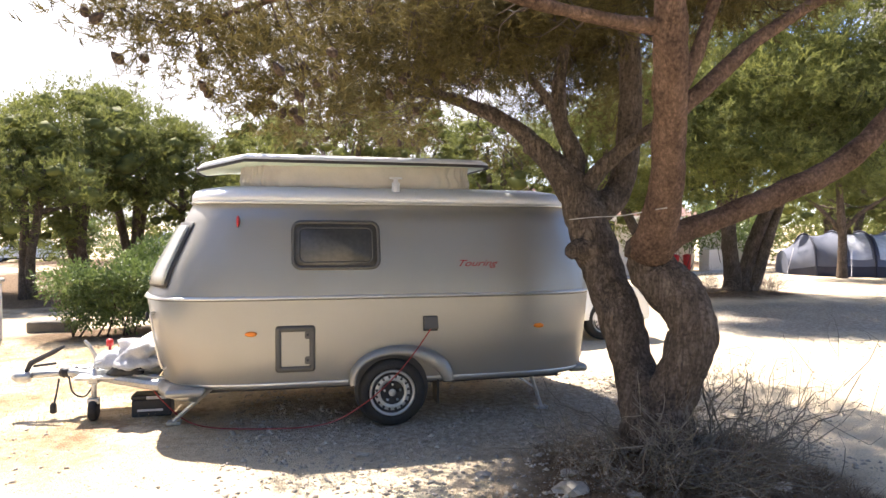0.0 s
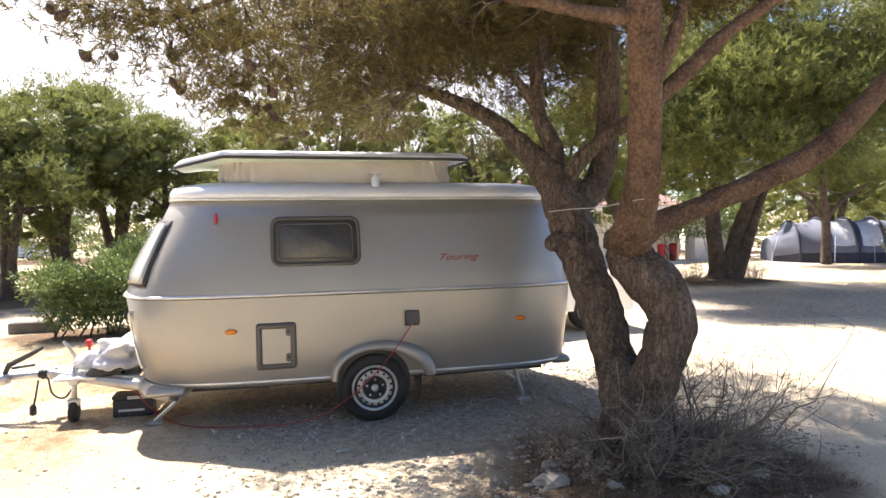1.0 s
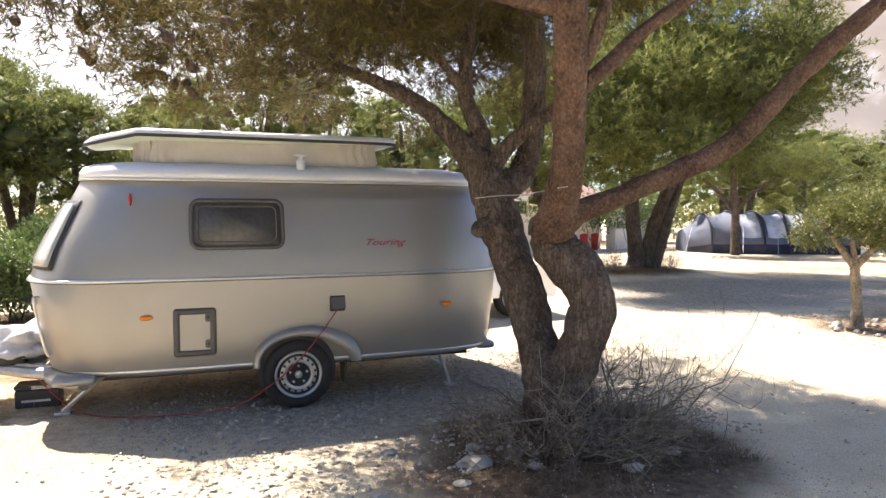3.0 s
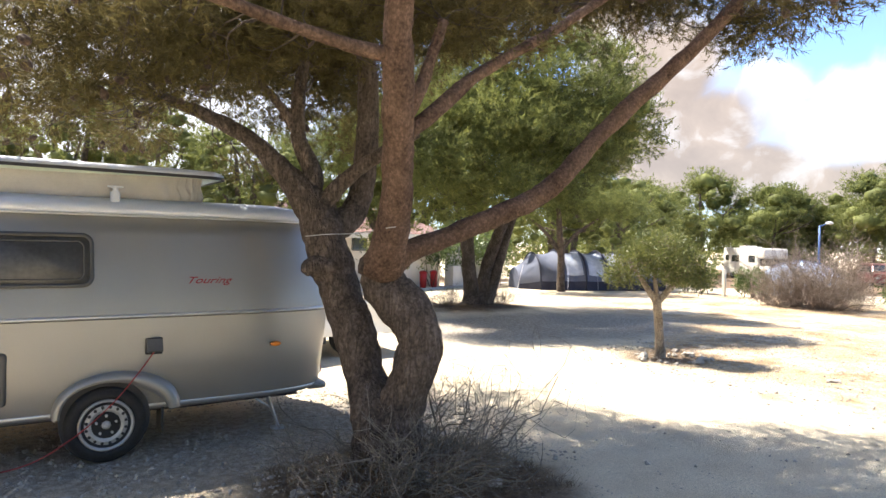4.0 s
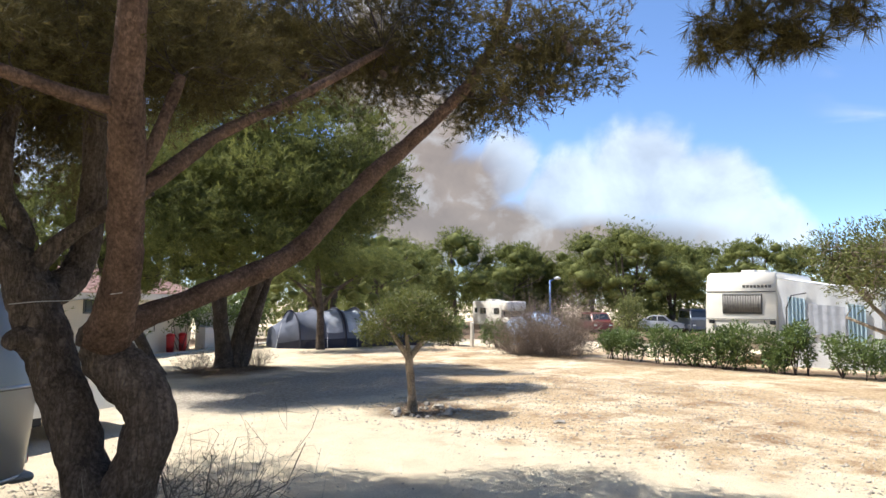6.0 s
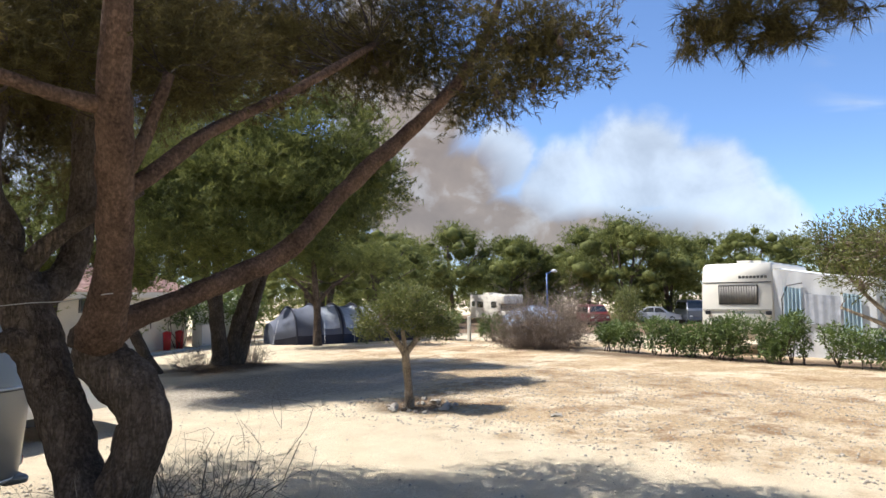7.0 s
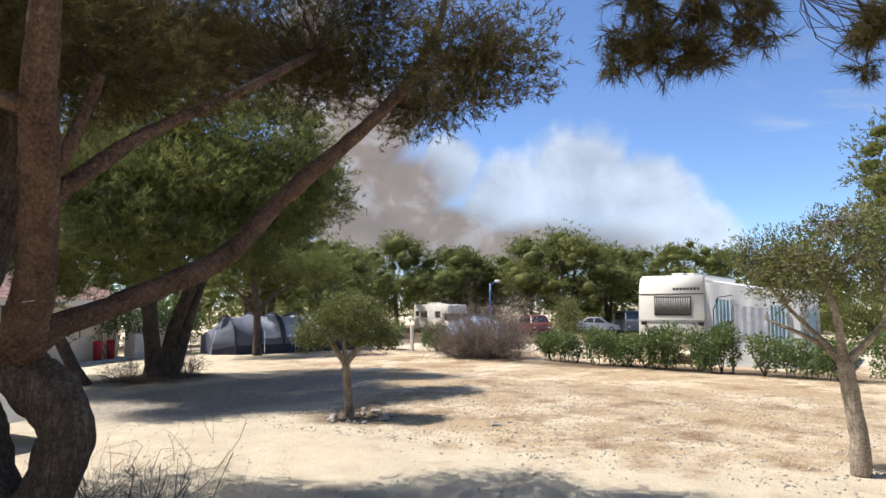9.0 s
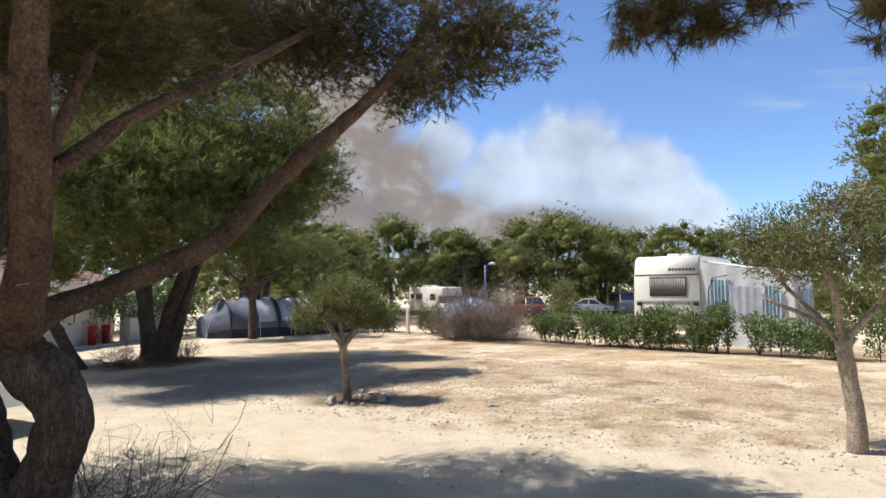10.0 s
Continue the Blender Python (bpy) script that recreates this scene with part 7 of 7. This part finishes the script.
tagged(mesh_np("undergrowth", *tufts([(31 - 0.35 * k + 0.5 * math.sin(k * 2.1), -4.5 - 0.95 * k, 0.9 + 0.35 * math.sin(k * 1.7), 1.2, 1.0, 1.1 + 0.3 * math.sin(k * 2.9)) for k in range(14)], 6500, 6, 0.16, 0.04, 205, up=0.6, clump=8, spread=0.16), M_NEEDLE_FAR), "dark green bushes beyond the white caravan", "bushes", kind="stuff")
tagged(mesh_np("woods", *tufts([(-34 + k * 3.2, 44 + 4 * math.sin(k * 1.7), 3.6 + 0.9 * math.sin(k * 2.3), 3.6, 3, 4.2) for k in range(26)], 7000, 6, 0.6, 0.11, 202, up=0.8, clump=10, spread=0.45), M_NEEDLE_FAR), "distant belt of green woods", "woods", kind="stuff")


# Added out of view behind the camera, to darken the caravan's reflections and fill.
tagged(mesh_np("woods", *tufts([(-1 + 19 * math.cos(a), -6 + 19 * math.sin(a), z, 3.4, 3.4, 2.2) for a in [math.pi * (0.92 + 0.86 * k / 15) for k in range(16)] for z in (1.6, 4.6, 7.2, 9.8, 12.2)], 9000, 4, 0.8, 0.26, 203, up=0.8, clump=10, spread=0.4), M_NEEDLE_FAR), "unseen belt of needle tufts added behind the camera for reflections", "woods", kind="stuff")


# ---- loose stones and gravel ----
def gravel(name, label, n, area, smin, smax, seed, power=2.0):
    g = np.random.default_rng(seed)
    x = area[0] + (area[1] - area[0]) * g.random(n)
    y = area[2] + (area[3] - area[2]) * g.random(n)
    s = smin + (smax - smin) * g.random(n) ** power
    z = np.array([ground_height(a, b) for a, b in zip(x, y)]) + s * 0.15
    O = np.array([(1, 0, 0), (0, 1, 0), (-1, 0, 0), (0, -1, 0), (0, 0, 0.7), (0, 0, -0.6)], float)
    F = np.array([(0, 1, 4), (1, 2, 4), (2, 3, 4), (3, 0, 4), (1, 0, 5), (2, 1, 5), (3, 2, 5), (0, 3, 5)])
    P = O[None] * (0.65 + 0.7 * g.random((n, 6, 1))) * s[:, None, None] + g.normal(size=(n, 6, 3)) * s[:, None, None] * 0.18
    a = g.random(n) * 6.28
    c, q = np.cos(a)[:, None], np.sin(a)[:, None]
    P = np.stack([P[..., 0] * c - P[..., 1] * q, P[..., 0] * q + P[..., 1] * c, P[..., 2]], -1) + np.stack([x, y, z], 1)[:, None]
    return tagged(mesh_np(name, P.reshape(-1, 3), (np.arange(n)[:, None, None] * 6 + F[None]).reshape(-1, 3), M_PEBBLE), label, "gravel", kind="stuff")


gravel("gravel", "grey gravel under and before the caravan", 6500, (-1.4, 3.4, -1.9, 1.6), 0.005, 0.028, 301, 3)
gravel("gravel", "scattered stones on the sandy lane and field", 2600, (3, 13, -6.5, 4), 0.006, 0.024, 302, 5)
gravel("gravel", "small clods and grit before the caravan", 7000, (-3.4, 3.2, -3.4, 0.6), 0.003, 0.011, 305, 2)
gravel("gravel", "pale grit over the dry field", 9000, (7.0, 15, -7.5, 2.5), 0.006, 0.028, 304, 3)
gravel("gravel", "scattered stones on the straw ground", 1300, (-5, -0.5, -4, 4.5), 0.005, 0.022, 303, 5)
for k, (x, y, s) in enumerate(((0.95, -1.75, 0.09), (0.45, -1.35, 0.05), (-0.35, -0.75, 0.045), (2.35, -2.05, 0.055), (1.3, -1.95, 0.045), (0.2, -2.0, 0.05), (8.9, -1.3, 0.08), (1.05, -1.5, 0.05), (1.9, -2.2, 0.06), (0.75, -2.0, 0.04))):
    lump("stone", (x, y, ground_height(x, y) + s * 0.12), (s * 1.3, s, s * 0.55), k + 40, M_STONE, "pale flat stone lying on the ground", "stone", amp=0.65, sub=2)


# short dry grass on the straw patches
def dry_grass(n, areas, seed, material, name, label, tall=0.05):
    g = np.random.default_rng(seed)
    P = []
    for (x0, x1, y0, y1), k in zip(areas, n):
        P.append(np.stack([x0 + (x1 - x0) * g.random(k), y0 + (y1 - y0) * g.random(k)], 1))
    P = np.concatenate(P)
    m = len(P)
    base = np.stack([P[:, 0], P[:, 1], np.array([ground_height(a, b) for a, b in P]) - 0.004], 1)
    ax = g.normal(size=(m, 3)) * 0.7
    ax[:, 2] = 0.35 + 0.5 * g.random(m)
    side = np.cross(ax, [0, 0, 1.0])
    side /= np.linalg.norm(side, axis=1)[:, None] + 1e-6
    h = (0.02 + tall * g.random(m))[:, None]
    V = np.stack([base - side * 0.003, base + side * 0.003, base + ax * h], 1).reshape(-1, 3)
    tagged(mesh_np(name, V, np.arange(3 * m).reshape(-1, 3), material), label, "grass", kind="stuff")


M_STRAW = mat("dry_straw", (0.40, 0.28, 0.12), 0.9, 0, 0.3, 3, 20, 0.0, tint=(0.62, 0.47, 0.24), island=0.6)
M_LITTER = mat("needle_litter", (0.10, 0.065, 0.04), 0.95, 0, 0.4, 5, 30, 0.0, tint=(0.24, 0.165, 0.10), island=0.6)
dry_grass((16000, 26000, 5000), ((-6.5, -1.9, 0.4, 5.2), (7.8, 19, -8, 2.2), (12, 20, 2, 8)), 401, M_STRAW, "dry_grass", "short dry yellow grass blades")
dry_grass((9000, 3500, 2600), ((1.0, 2.9, -2.35, -0.9), (1.4, 2.5, -2.0, -1.1), (9.3, 11.6, 8.2, 9.8)), 402, M_LITTER, "needle_litter", "brown fallen needles and dead grass under the pine", 0.09)
